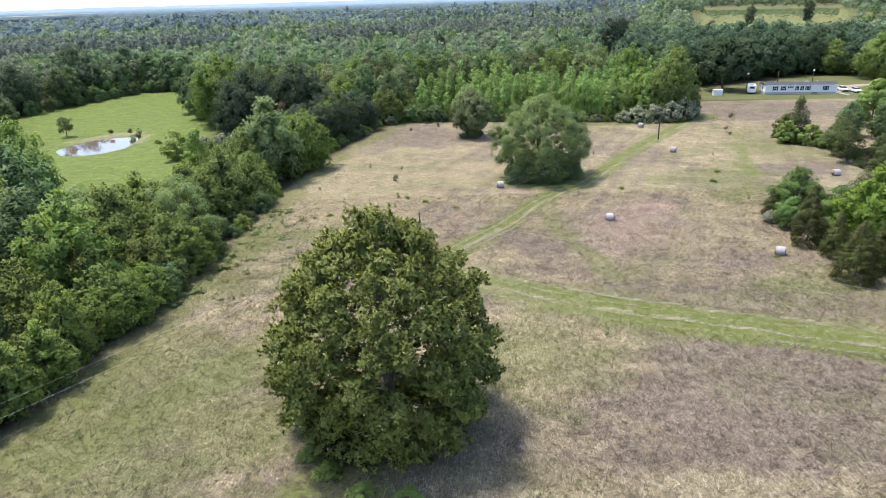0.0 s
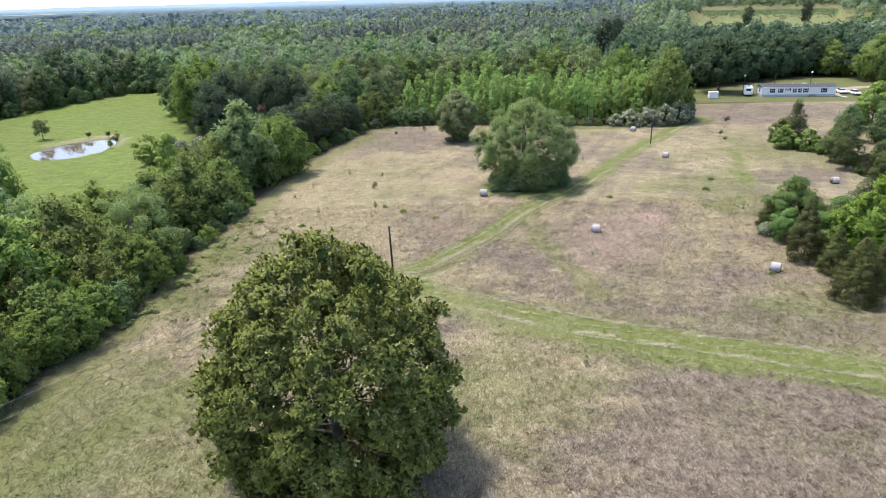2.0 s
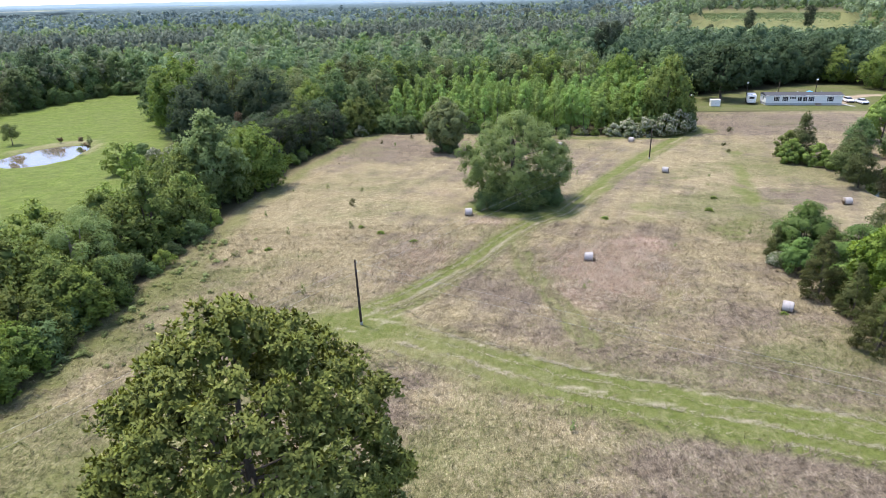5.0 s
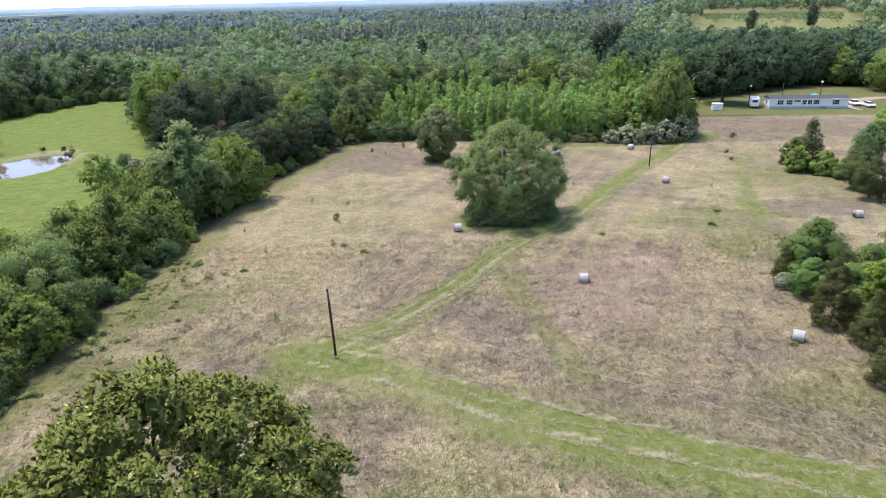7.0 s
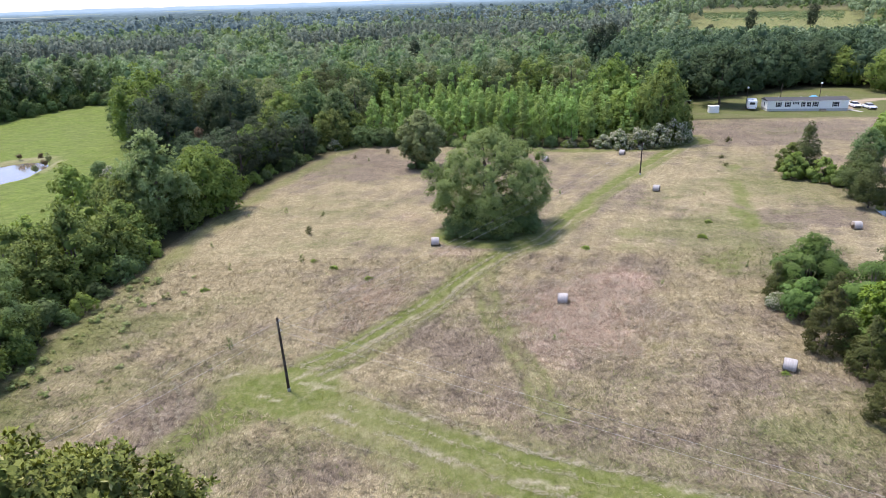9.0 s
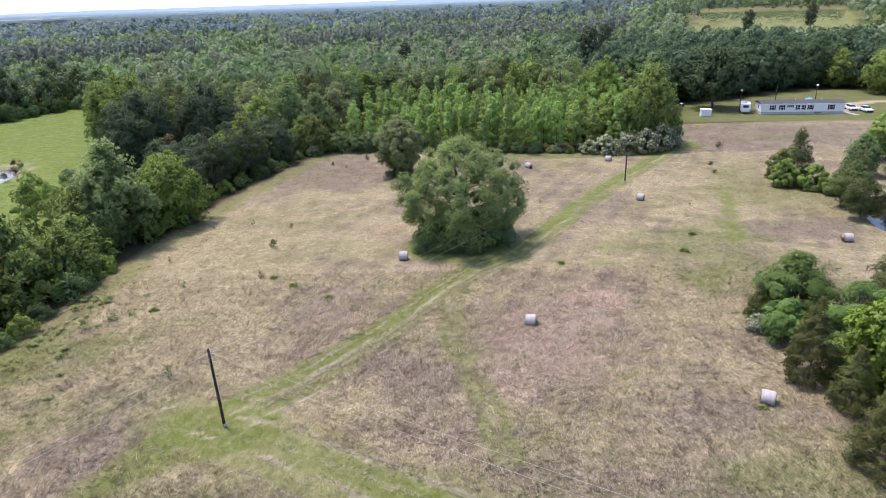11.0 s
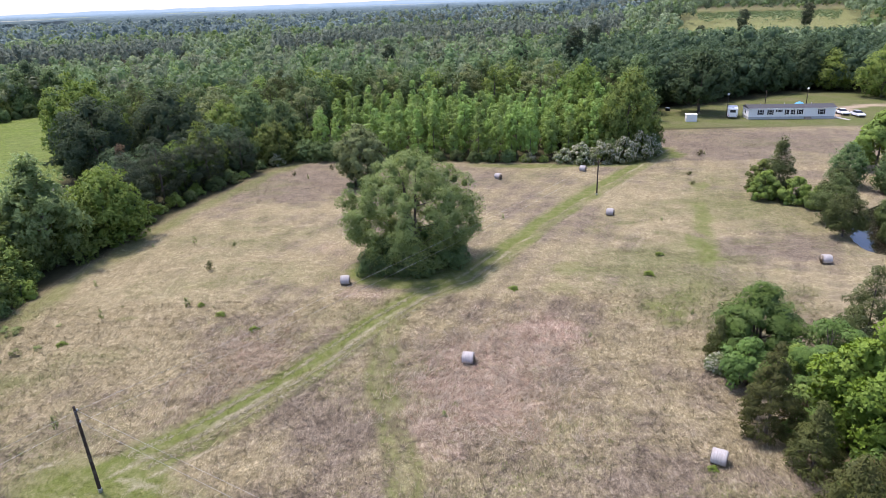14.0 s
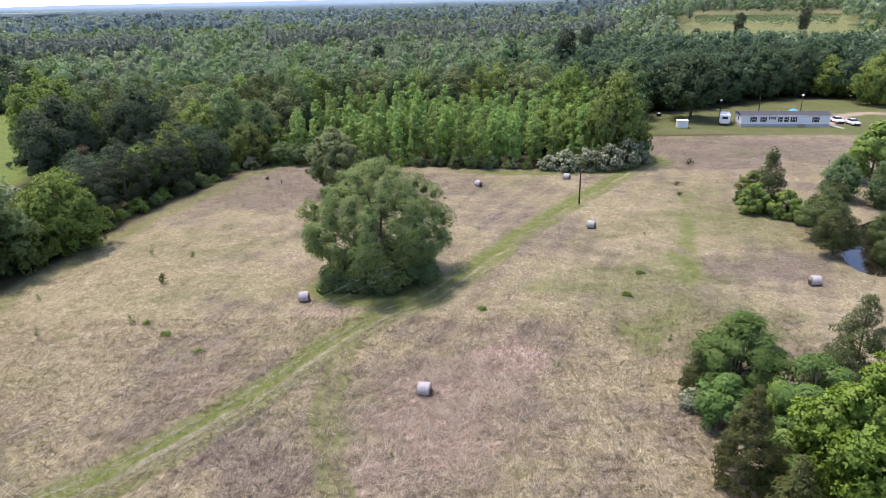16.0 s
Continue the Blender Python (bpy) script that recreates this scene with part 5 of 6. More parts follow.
def height_limit(x, y):
    """Low growth before the cleared hillside."""
    d, b = np.hypot(x - 20, y - 35), np.degrees(np.arctan2(x - 20, y - 35))
    low = soft(b, 18, 19.5) * (1 - soft(b, 30.5, 32)) * soft(d, 265, 275) * (1 - soft(d, 452, 455))
    room = 28.0 - d * 0.041 - hill(x, y)
    return np.where(low > 0.5, np.clip(room, 1.5, 30) / 14.0, 10)


wild = np.random.RandomState(5)
px, py = scatter(wild, 150, 208, 5.6)
for x, y in zip(px, py):
    kind = ("wood1", "wood2", "wood1", "wood3", "wood4", "wood5")[wild.randint(6)]
    plant(MODELS[kind], x, y, wild.uniform(0.8, 1.12), turn_any(), wild.uniform(0.9, 1.1))


def woods(name, seed, near, far, spacing, kinds, label, low=0.8, high=1.15):
    """A stretch of far woods: crowns of leaf sprays, joined by kind of tree."""
    rng = np.random.RandomState(seed)
    px, py = scatter(rng, near, far, spacing)
    size = np.minimum(rng.uniform(low, high, len(px)) * rng.choice((1.0, 1.0, 1.0, 1.0, 1.22), len(px)), height_limit(px, py))
    z = land(px, py)
    bands = 0.8 * waves(px, py, 160, 31) + 0.5 * waves(px, py, 55, 32) + rng.uniform(-1.0, 1.0, len(px))
    usual = [k for k, kind in enumerate(kinds) if not kind[-1]]
    rank = np.array(usual)[np.clip(((bands + 1.9) / 3.8 * len(usual)).astype(int), 0, len(usual) - 1)]
    stand = stand_of(px, py)
    behind_yard = (px > 60) & (py < 330)
    for k, kind in enumerate(kinds):
        if kind[-1] == "yard":
            rank = np.where(behind_yard, k, rank)
        if kind[-1] == "old":
            rank = np.where(stand == 1, k, rank)
            size = np.where(stand == 1, rng.uniform(0.8, 1.08, len(px)), size)
        if kind[-1] == "young":
            rank = np.where((stand == 2) & (rng.uniform(0, 1, len(px)) < 0.5), k, rank)
    size = np.where(stand == 2, size * 0.82, size)
    for k, (H, R, foot, lobes, pointed, n, leaf, mat, where) in enumerate(kinds):
        mine = np.where(rank == k)[0]
        if not len(mine):
            continue
        variants = [leafy_crown(rng, H, R, foot, lobes, n, leaf, pointed) for v in range(5)]
        verts, faces, tones, normals, base = [], [], [], [], 0
        for i in mine:
            v, f, t, nor = variants[i % 5]
            ang, sc = rng.uniform(0, 6.28), size[i]
            co, si = math.cos(ang) * sc, math.sin(ang) * sc
            verts.append(np.stack([v[:, 0] * co - v[:, 1] * si + px[i], v[:, 0] * si + v[:, 1] * co + py[i], v[:, 2] * sc * rng.uniform(0.9, 1.12) + z[i]], -1))
            normals.append(np.stack([nor[:, 0] * co - nor[:, 1] * si, nor[:, 0] * si + nor[:, 1] * co, nor[:, 2] * sc], -1))
            faces.append(f + base)
            tones.append(np.clip(0.02 + t * 0.55 + rng.uniform(0, 0.45), 0, 1))
            base += len(v)
        me = crown_mesh(name, np.concatenate(verts), np.concatenate(faces), np.concatenate(tones), mat)
        me.polygons.foreach_set("use_smooth", np.ones(len(me.polygons), bool))
        nor = np.concatenate(normals)
        me.normals_split_custom_set_from_vertices((nor / (np.linalg.norm(nor, axis=1, keepdims=True) + 1e-6)).tolist())
        tagged(new(name, me), label, "woods", kind="stuff")
        if where == "old":  # bare grey trunks under the high crowns
            sides = 4
            ring = np.stack([np.cos(np.arange(sides) * 1.5708), np.sin(np.arange(sides) * 1.5708)], -1) * 0.2
            tv = np.zeros((len(mine), 2, sides, 3))
            tv[..., 0], tv[..., 1] = ring[:, 0] + px[mine, None, None], ring[:, 1] + py[mine, None, None]
            tv[:, 0, :, 2], tv[:, 1, :, 2] = (z[mine] - 0.3)[:, None], (z[mine] + H * 0.8 * size[mine])[:, None]
            q = np.arange(sides)
            one = np.stack([q, (q + 1) % sides, (q + 1) % sides + sides, q + sides], -1)
            tf = (one[None] + (np.arange(len(mine)) * 2 * sides)[:, None, None]).reshape(-1, 4)
            tagged(new("pine_trunks", mesh_of("pine_trunks", tv.reshape(-1, 3), tf, PALE_BARK)), "bare grey trunks of a pine plantation", "woods", kind="stuff")


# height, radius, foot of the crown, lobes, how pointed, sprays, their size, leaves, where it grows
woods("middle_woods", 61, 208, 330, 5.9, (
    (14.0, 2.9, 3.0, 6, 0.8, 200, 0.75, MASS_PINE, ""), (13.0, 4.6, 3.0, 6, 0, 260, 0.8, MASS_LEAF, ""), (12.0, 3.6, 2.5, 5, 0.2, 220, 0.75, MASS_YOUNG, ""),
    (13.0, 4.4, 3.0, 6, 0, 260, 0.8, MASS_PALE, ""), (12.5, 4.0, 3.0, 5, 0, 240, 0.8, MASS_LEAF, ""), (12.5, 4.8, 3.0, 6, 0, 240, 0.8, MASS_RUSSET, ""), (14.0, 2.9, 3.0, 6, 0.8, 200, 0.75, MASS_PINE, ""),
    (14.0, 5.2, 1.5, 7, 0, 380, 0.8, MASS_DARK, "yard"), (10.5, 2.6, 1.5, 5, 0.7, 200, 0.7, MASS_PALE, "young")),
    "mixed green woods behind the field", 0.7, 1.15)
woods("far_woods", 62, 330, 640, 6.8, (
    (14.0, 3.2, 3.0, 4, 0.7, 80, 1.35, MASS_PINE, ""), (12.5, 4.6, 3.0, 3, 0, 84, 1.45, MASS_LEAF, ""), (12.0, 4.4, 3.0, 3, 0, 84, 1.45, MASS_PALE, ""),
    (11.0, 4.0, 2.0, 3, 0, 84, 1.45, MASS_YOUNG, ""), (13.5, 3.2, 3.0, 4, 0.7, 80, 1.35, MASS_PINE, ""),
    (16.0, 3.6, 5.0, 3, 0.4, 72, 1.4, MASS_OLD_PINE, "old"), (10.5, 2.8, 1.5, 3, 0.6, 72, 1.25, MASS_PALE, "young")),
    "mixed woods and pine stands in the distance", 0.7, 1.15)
# haze towards the horizon sits in the bluish leaf colour here
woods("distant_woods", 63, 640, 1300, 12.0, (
    (13.5, 6.2, 3.0, 1, 0, 20, 2.6, MASS_HAZED, ""), (13.5, 6.0, 3.0, 1, 0.3, 20, 2.6, MASS_HAZED, ""), (12.5, 6.6, 2.0, 1, 0, 20, 2.6, MASS_PALE, ""), (17.0, 5.0, 7.0, 1, 0.3, 20, 2.4, MASS_OLD_PINE, "old")),
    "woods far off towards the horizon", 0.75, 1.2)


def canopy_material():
    """Woods on the horizon, bluer the farther off: haze painted in as a glow."""
    n = Nodes("hazed_canopy")
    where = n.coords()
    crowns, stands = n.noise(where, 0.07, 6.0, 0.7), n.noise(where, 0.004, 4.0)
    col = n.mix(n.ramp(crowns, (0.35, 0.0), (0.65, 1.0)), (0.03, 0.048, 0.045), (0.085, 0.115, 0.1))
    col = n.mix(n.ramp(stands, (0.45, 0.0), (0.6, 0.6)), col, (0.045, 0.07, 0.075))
    # painted haze: a blue emission takes over with distance
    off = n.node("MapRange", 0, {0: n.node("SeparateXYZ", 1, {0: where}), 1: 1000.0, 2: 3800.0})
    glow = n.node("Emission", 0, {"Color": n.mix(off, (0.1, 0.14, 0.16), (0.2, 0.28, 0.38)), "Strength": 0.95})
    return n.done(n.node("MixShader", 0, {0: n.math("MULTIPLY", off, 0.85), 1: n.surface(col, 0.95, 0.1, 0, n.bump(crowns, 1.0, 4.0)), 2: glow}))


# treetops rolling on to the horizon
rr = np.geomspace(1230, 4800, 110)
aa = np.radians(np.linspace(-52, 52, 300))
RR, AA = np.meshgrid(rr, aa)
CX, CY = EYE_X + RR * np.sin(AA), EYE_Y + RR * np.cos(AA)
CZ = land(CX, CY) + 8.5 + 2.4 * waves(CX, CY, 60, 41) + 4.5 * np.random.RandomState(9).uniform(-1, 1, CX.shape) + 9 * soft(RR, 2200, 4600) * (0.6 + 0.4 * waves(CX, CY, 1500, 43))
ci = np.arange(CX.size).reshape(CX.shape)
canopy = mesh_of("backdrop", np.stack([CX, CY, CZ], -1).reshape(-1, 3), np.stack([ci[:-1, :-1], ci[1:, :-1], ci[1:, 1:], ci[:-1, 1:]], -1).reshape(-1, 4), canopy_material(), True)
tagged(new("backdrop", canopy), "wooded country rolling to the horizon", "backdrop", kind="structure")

# the last hills, their blue haze painted as a plain glow
hill_mat = Nodes("hazed_hills")
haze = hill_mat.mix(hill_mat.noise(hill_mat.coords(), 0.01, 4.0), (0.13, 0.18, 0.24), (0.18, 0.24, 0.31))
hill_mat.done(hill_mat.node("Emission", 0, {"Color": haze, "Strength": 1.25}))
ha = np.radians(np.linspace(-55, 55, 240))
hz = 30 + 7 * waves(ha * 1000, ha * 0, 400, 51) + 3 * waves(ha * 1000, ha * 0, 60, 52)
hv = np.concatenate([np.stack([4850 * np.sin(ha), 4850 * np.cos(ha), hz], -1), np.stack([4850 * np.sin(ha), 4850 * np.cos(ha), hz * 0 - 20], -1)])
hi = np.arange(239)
tagged(new("backdrop_hills", mesh_of("backdrop_hills", hv, np.stack([hi, hi + 1, hi + 241, hi + 240], -1), hill_mat.mat)), "low wooded hills on the horizon, painted blue with haze", "backdrop", kind="structure")

FAR_FIELD = plain_material("far_field", (0.2, 0.23, 0.13), 0.95, 0.1, 0, 0.05, 0.15)
PALE_FIELD = plain_material("pale_far_field", (0.24, 0.25, 0.2), 0.95, 0.1, 0, 0.05, 0.15)
for k, (d, b, wide, deep, m) in enumerate(((1750, -31.5, 150, 160, PALE_FIELD), (2050, -29.0, 170, 160, FAR_FIELD), (2300, -20, 200, 200, FAR_FIELD), (2600, -2.5, 320, 260, PALE_FIELD))):
    x, y = EYE_X + d * math.sin(radians(b)), EYE_Y + d * math.cos(radians(b))
    c, s = math.cos(radians(-b)), math.sin(radians(-b))
    ring_pts = [(wide * 0.5 * math.cos(t) * (1 + 0.15 * math.sin(3 * t + k)), deep * 0.5 * math.sin(t)) for t in np.linspace(0, 6.28, 20)[:-1]]
    bm = bmesh.new()
    bm.faces.new([bm.verts.new((x + u * c - v * s, y + u * s + v * c, 17.0)) for u, v in ring_pts])
    me = bpy.data.meshes.new("far_field")
    bm.to_mesh(me)
    bm.free()
    me.materials.append(m)
    tagged(new("backdrop_field", me), "pale open field far off among woods", "field", kind="structure")


# single tall pines standing above the woods and before the clearing
tall_pine = make_tree("pine_tree", 160, 21.0, 3.6, "vase", LEAF_DARK_PINE, 2600, 0.8, hb=9.0, count=70, puff=1.1, girth=0.22, limbs=18, at=(64.0, 262.0), label="tall dark pine standing above the woods", group="tall pines", aspect=0.3, up=0.5)
for x, y, s_, tall in ((78.0, 300.0, 0.95, 1.0), (175.0, 392.0, 1.0, 1.0), (152.0, 388.0, 0.7, 0.95), (212.0, 400.0, 1.0, 1.0), (46.0, 268.0, 0.85, 0.95), (-2.0, 300.0, 0.8, 0.9)):
    plant(tall_pine, x, y, s_, turn_any(), tall)

# brush on the cleared hillside
brush = np.random.RandomState(71)
bx, by = brush.uniform(120, 330, 9000), brush.uniform(380, 620, 9000)
keep = clearing_mask(bx, by) > 0.5
bx, by = bx[keep][:1400], by[keep][:1400]
bs = brush.uniform(0.4, 1.5, len(bx))
bv, bf, bt, bn = sprays(brush, np.stack([bx, by, land(bx, by) + 0.3 * bs], -1), bs, 9000, 1.0, 0.8, 0.9, 0.6, 0.4, upper=0.0, corners=3)
tagged(new("clearing_brush", crown_mesh("clearing_brush", bv, bf, bt, LEAF_FAR, bn)), "low green brush on a cleared hillside", "brush", kind="stuff")


# ---- grass ----
def blades(name, rng, x, y, length, width, mats, label, rise=0.5, per=5, stray=0.7):
    """Tufts of bent blades that lean over one another, joined."""
    n = len(x)
    z = land(x, y)
    comb = 2.2 * waves(x, y, 7, 61) + 1.2 * waves(x, y, 2.5, 62)
    size = rng.uniform(0.55, 1.4, n)
    verts = []
    for k in range(per):
        ang = comb + (k / per - 0.5) * 6.28 * stray + rng.normal(0, 0.5, n)
        h = length * size * rng.uniform(0.5, 1.4, n)
        w = width * rng.uniform(0.6, 1.4, n)
        dx, dy = np.cos(ang), np.sin(ang)
        ox, oy = x + rng.normal(0, 0.07, n), y + rng.normal(0, 0.07, n)
        foot = np.stack([ox - dy * w, oy + dx * w, z + 0.02], -1)
        foot2 = np.stack([ox + dy * w, oy - dx * w, z + 0.02], -1)
        tip = np.stack([ox + dx * h, oy + dy * h, z + 0.04 + h * rise * rng.uniform(0.3, 1.6, n)], -1)
        verts.append(np.stack([foot, foot2, tip], 1))
    v = np.concatenate(verts).reshape(-1, 3)
    me = crown_mesh(name, v, np.arange(len(v)).reshape(-1, 3), np.tile(np.repeat(rng.uniform(0, 1, n), 3), per), mats)
    if mats is STRAW:
        paint(me, "tint", *(np.tile(np.repeat(c, 3), per) for c in (*hay_tints(x, y), x * 0 + 1)))
    return tagged(new(name, me), label, "grass", kind="stuff")


def straw_material():
    """Dry blades, tinted as the field is where they grow."""
    n = Nodes("straw")
    rnd = n.node("NewGeometry", "Random Per Island")
    tone = n.node("Attribute", "Fac", attribute_name="tone")
    sep = n.node("SeparateColor", 0, {0: n.node("Attribute", "Color", attribute_name="tint")}).node
    fac = n.math("ADD", n.math("MULTIPLY", rnd, 0.35), n.math("MULTIPLY", tone, 0.65))
    col = hay_colour(n, fac, sep.outputs[0], sep.outputs[1], sep.outputs[2])
    col = n.tint(col, value=n.span(fac, 0.5, 1.65))
    back = n.node("BsdfTranslucent", 0, {"Color": col})
    return n.done(n.node("MixShader", 0, {0: 0.25, 1: n.surface(col, 0.85, 0.1), 2: back}))


STRAW = straw_material()
RED_STRAW = leaf_material("reddish_straw", (0.2, 0.14, 0.1), (0.52, 0.45, 0.36), 0.3, (0.36, 0.22, 0.16), 0.18, rough=0.8)
LEAFY_WEED = leaf_material("leafy_weeds", (0.14, 0.18, 0.06), (0.28, 0.32, 0.13), 0.4, rough=0.7)
WEED = leaf_material("field_weeds", (0.11, 0.135, 0.045), (0.24, 0.25, 0.1), 0.35, rough=0.7)
TURF = leaf_material("track_grass", (0.1, 0.12, 0.025), (0.22, 0.24, 0.07), 0.3, rough=0.7)
PASTURE = leaf_material("pasture_grass", (0.09, 0.13, 0.03), (0.16, 0.2, 0.06), 0.3, rough=0.7)


def sample_field(rng, n, x0, x1, y0, y1):
    x, y = rng.uniform(x0, x1, n), rng.uniform(y0, y1, n)
    keep = field_mask(x, y) > 0.5
    x, y = x[keep], y[keep]
    on_track = np.minimum(near_line(x, y, MAIN_TRACK) - 1.4, near_line(x, y, SIDE_TRACK) - 2.6) < 0
    return x, y, on_track | (np.hypot((x + 3) / 5, (y - 70.6) / 3.4) < 1) | (np.hypot((x - 16.4) / 7.6, (y - 107.6) / 5.4) < 1)


turf_rng = np.random.RandomState(21)
x, y, on = sample_field(turf_rng, 62000, -38, 60, 28, 100)
x2, y2, on2 = sample_field(turf_rng, 17000, -30, 100, 100, 190)
x, y, on = np.concatenate([x, x2]), np.concatenate([y, y2]), np.concatenate([on, on2])
weedy = (hay_tints(x, y)[2] * 1.4 + turf_rng.uniform(-0.9, 0.9, len(x))) > 1.25
weedy |= waves(x, y, 3.5, 24) > 1.05
blades("dry_grass", turf_rng, x[~on & ~weedy], y[~on & ~weedy], 0.42, 0.017, STRAW, "matted tan hay grass with straw stalks")
rx, ry = turf_rng.uniform(-4, 34, 13000), turf_rng.uniform(72, 97, 13000)
reddish = np.minimum(np.hypot((rx - 24) / 9, (ry - 84) / 11), np.hypot((rx - 1.5) / 5, (ry - 88) / 9)) + 0.3 * waves(rx, ry, 4, 63) + turf_rng.uniform(-0.25, 0.25, len(rx))
rx, ry = rx[reddish < 0.85], ry[reddish < 0.85]
rx, ry = rx[near_line(rx, ry, MAIN_TRACK) > 1.6], ry[near_line(rx, ry, MAIN_TRACK) > 1.6]
blades("reddish_grass", turf_rng, rx, ry, 0.6, 0.016, RED_STRAW, "pinkish dry grass with pale bent stalks", 0.5, 5)
blades("green_weeds", turf_rng, x[~on & weedy], y[~on & weedy], 0.22, 0.022, WEED, "green weeds among dry hay grass", 0.6)
blades("track_grass", turf_rng, x[on], y[on], 0.14, 0.016, TURF, "short green grass on mown tracks", 0.5, 4)
x, y = turf_rng.uniform(-140, -44, 22000), turf_rng.uniform(66, 262, 22000)
keep = (pasture_mask(x, y) > 0.6) & (pond_level(x, y) > 1.2)
blades("pasture_grass", turf_rng, x[keep], y[keep], 0.22, 0.03, PASTURE, "bright green pasture grass", 0.5, 3)

# lines of pale mown straw along the tracks
WINDROW = leaf_material("mown_straw", (0.3, 0.27, 0.175), (0.5, 0.455, 0.335), 0.25, rough=0.8)


def offset_line(points, off):
    pts = np.array(points, float)
    d = np.gradient(pts, axis=0)
    d /= np.linalg.norm(d, axis=1, keepdims=True)
    return pts + np.stack([-d[:, 1], d[:, 0]], -1) * off


lx, ly = [], []
SIDE_NEAR, MAIN_NEAR = SIDE_TRACK[1:8], MAIN_TRACK[1:9]
for k, (line, thick) in enumerate(((offset_line(SIDE_NEAR, 2.6), 0.6), (offset_line(SIDE_NEAR, 1.0), 0.3), (offset_line(SIDE_NEAR, -0.9), 0.6), (offset_line(SIDE_NEAR, -2.6), 0.15),
                                   (offset_line(MAIN_NEAR, 0.75), 0.9), (offset_line(MAIN_NEAR, -0.85), 1.0), (offset_line(MAIN_NEAR, -1.7), 0.4),
                                   (((-15.4, 72), (-11.5, 64)), 0.7), (((-13.7, 72), (-10.4, 65)), 0.7), (((-15.6, 71.3), (-14.6, 75), (-12.4, 77.8), (-9, 78), (-5.5, 76.5)), 0.5), (((-6, 73.8), (-3.5, 74.4), (-1, 73.5)), 0.6))):
    line = np.array(line, float)
    run = np.concatenate([[0], np.cumsum(np.hypot(*np.diff(line, axis=0).T))])
    s_ = np.sort(turf_rng.uniform(0, run[-1], int(run[-1] * 36)))
    x, y = np.interp(s_, run, line[:, 0]), np.interp(s_, run, line[:, 1])
    drift = 0.3 * waves(x, y, 9, 80 + k)
    x, y = x + drift + turf_rng.normal(0, 0.13, len(x)), y + drift + turf_rng.normal(0, 0.13, len(x))
    keep = turf_rng.uniform(-0.7, 1.3, len(x)) < waves(x, y, 8, 90 + k) * 0.9 + thick - 0.2
    lx.append(x[keep])
    ly.append(y[keep])
blades("mown_straw", turf_rng, np.concatenate(lx), np.concatenate(ly), 0.2, 0.013, WINDROW, "pale lines of mown straw along the tracks", 0.15, 4)

# tall single weeds and small bushes in the field
wx, wy, won = sample_field(turf_rng, 330, -28, 100, 34, 185)
make_tree("weed", 130, 0.9, 0.35, "tall", LEAFY_WEED, 46, 0.22, hb=0.05, count=10, puff=0.18, girth=0.012, limbs=3, at=(-28.1, 40.1), label="leafy green weed in the dry field", category="weed", group="field weeds", aspect=0.4)
weed = bpy.data.objects["weed"]
for k in range(min(len(wx), 34)):
    if not won[k]:
        plant(weed, wx[k], wy[k], wild.uniform(0.5, 1.25), turn_any(), wild.uniform(0.8, 1.7))
make_tree("small_bush", 134, 1.5, 0.7, "tall", LEAF_CEDAR, 160, 0.26, hb=0.05, count=14, puff=0.3, girth=0.03, limbs=4, at=(-9.0, 109.2), label="small dark upright bush in the dry field", category="bush", group="field bushes", aspect=0.4)
for x, y, s, tall in ((70.6, 161.4, 1.2, 0.8), (63.5, 147.0, 0.9, 0.7), (-2.0, 158.5, 0.8, 1.2), (62.0, 141.0, 0.8, 0.7), (-8.5, 155, 0.7, 1.0)):
    plant(bpy.data.objects["small_bush"], x, y, s, turn_any(), tall)
for x, y, s in ((38.7, 70.9, 0.22), (-6.5, 99.0, 0.25), (1.0, 93.0, 0.3), (-17.5, 91.0, 0.3), (-3.5, 96.5, 0.3), (28.0, 101.0, 0.3), (44.0, 104.0, 0.35), (47, 110, 0.3), (-6.0, 33.0, 0.5), (-8.5, 35.0, 0.55), (-10, 36.8, 0.5), (-3.0, 32.6, 0.5)):
    plant(MODELS["shrub2"], x, y, s, turn_any(), 0.7, "low bright green weeds in the dry field")
hx, hy = turf_rng.uniform(0, 10, 110), turf_rng.uniform(62, 96, 110)
for k in range(70):
    x = float(along(HEDGE_LINE, hy[k])) + 1.0 + hx[k] * turf_rng.uniform(0.15, 1.0)
    plant(weed, x, hy[k], turf_rng.uniform(0.8, 2.1), turn_any(), turf_rng.uniform(0.25, 0.45), "leafy green weed beside the hedgerow")


# ---- things ----
def box_part(name, size, at, mat, parent, bevel=0.02, turn=0.0, label=""):
    """A box with rounded edges; at is the middle of its foot."""
    bm = bmesh.new()
    bmesh.ops.create_cube(bm, size=1)
    bmesh.ops.scale(bm, vec=size, verts=bm.verts)
    if bevel:
        bmesh.ops.bevel(bm, geom=list(bm.edges), offset=bevel, segments=2, affect="EDGES")
    bmesh.ops.rotate(bm, matrix=Matrix.Rotation(turn, 3, "Z"), verts=bm.verts)
    bmesh.ops.translate(bm, vec=(at[0], at[1], at[2] + size[2] / 2), verts=bm.verts)
    me = bpy.data.meshes.new(name)
    bm.to_mesh(me)
    bm.free()
    me.materials.append(mat)
    return part(name, me, parent, label)


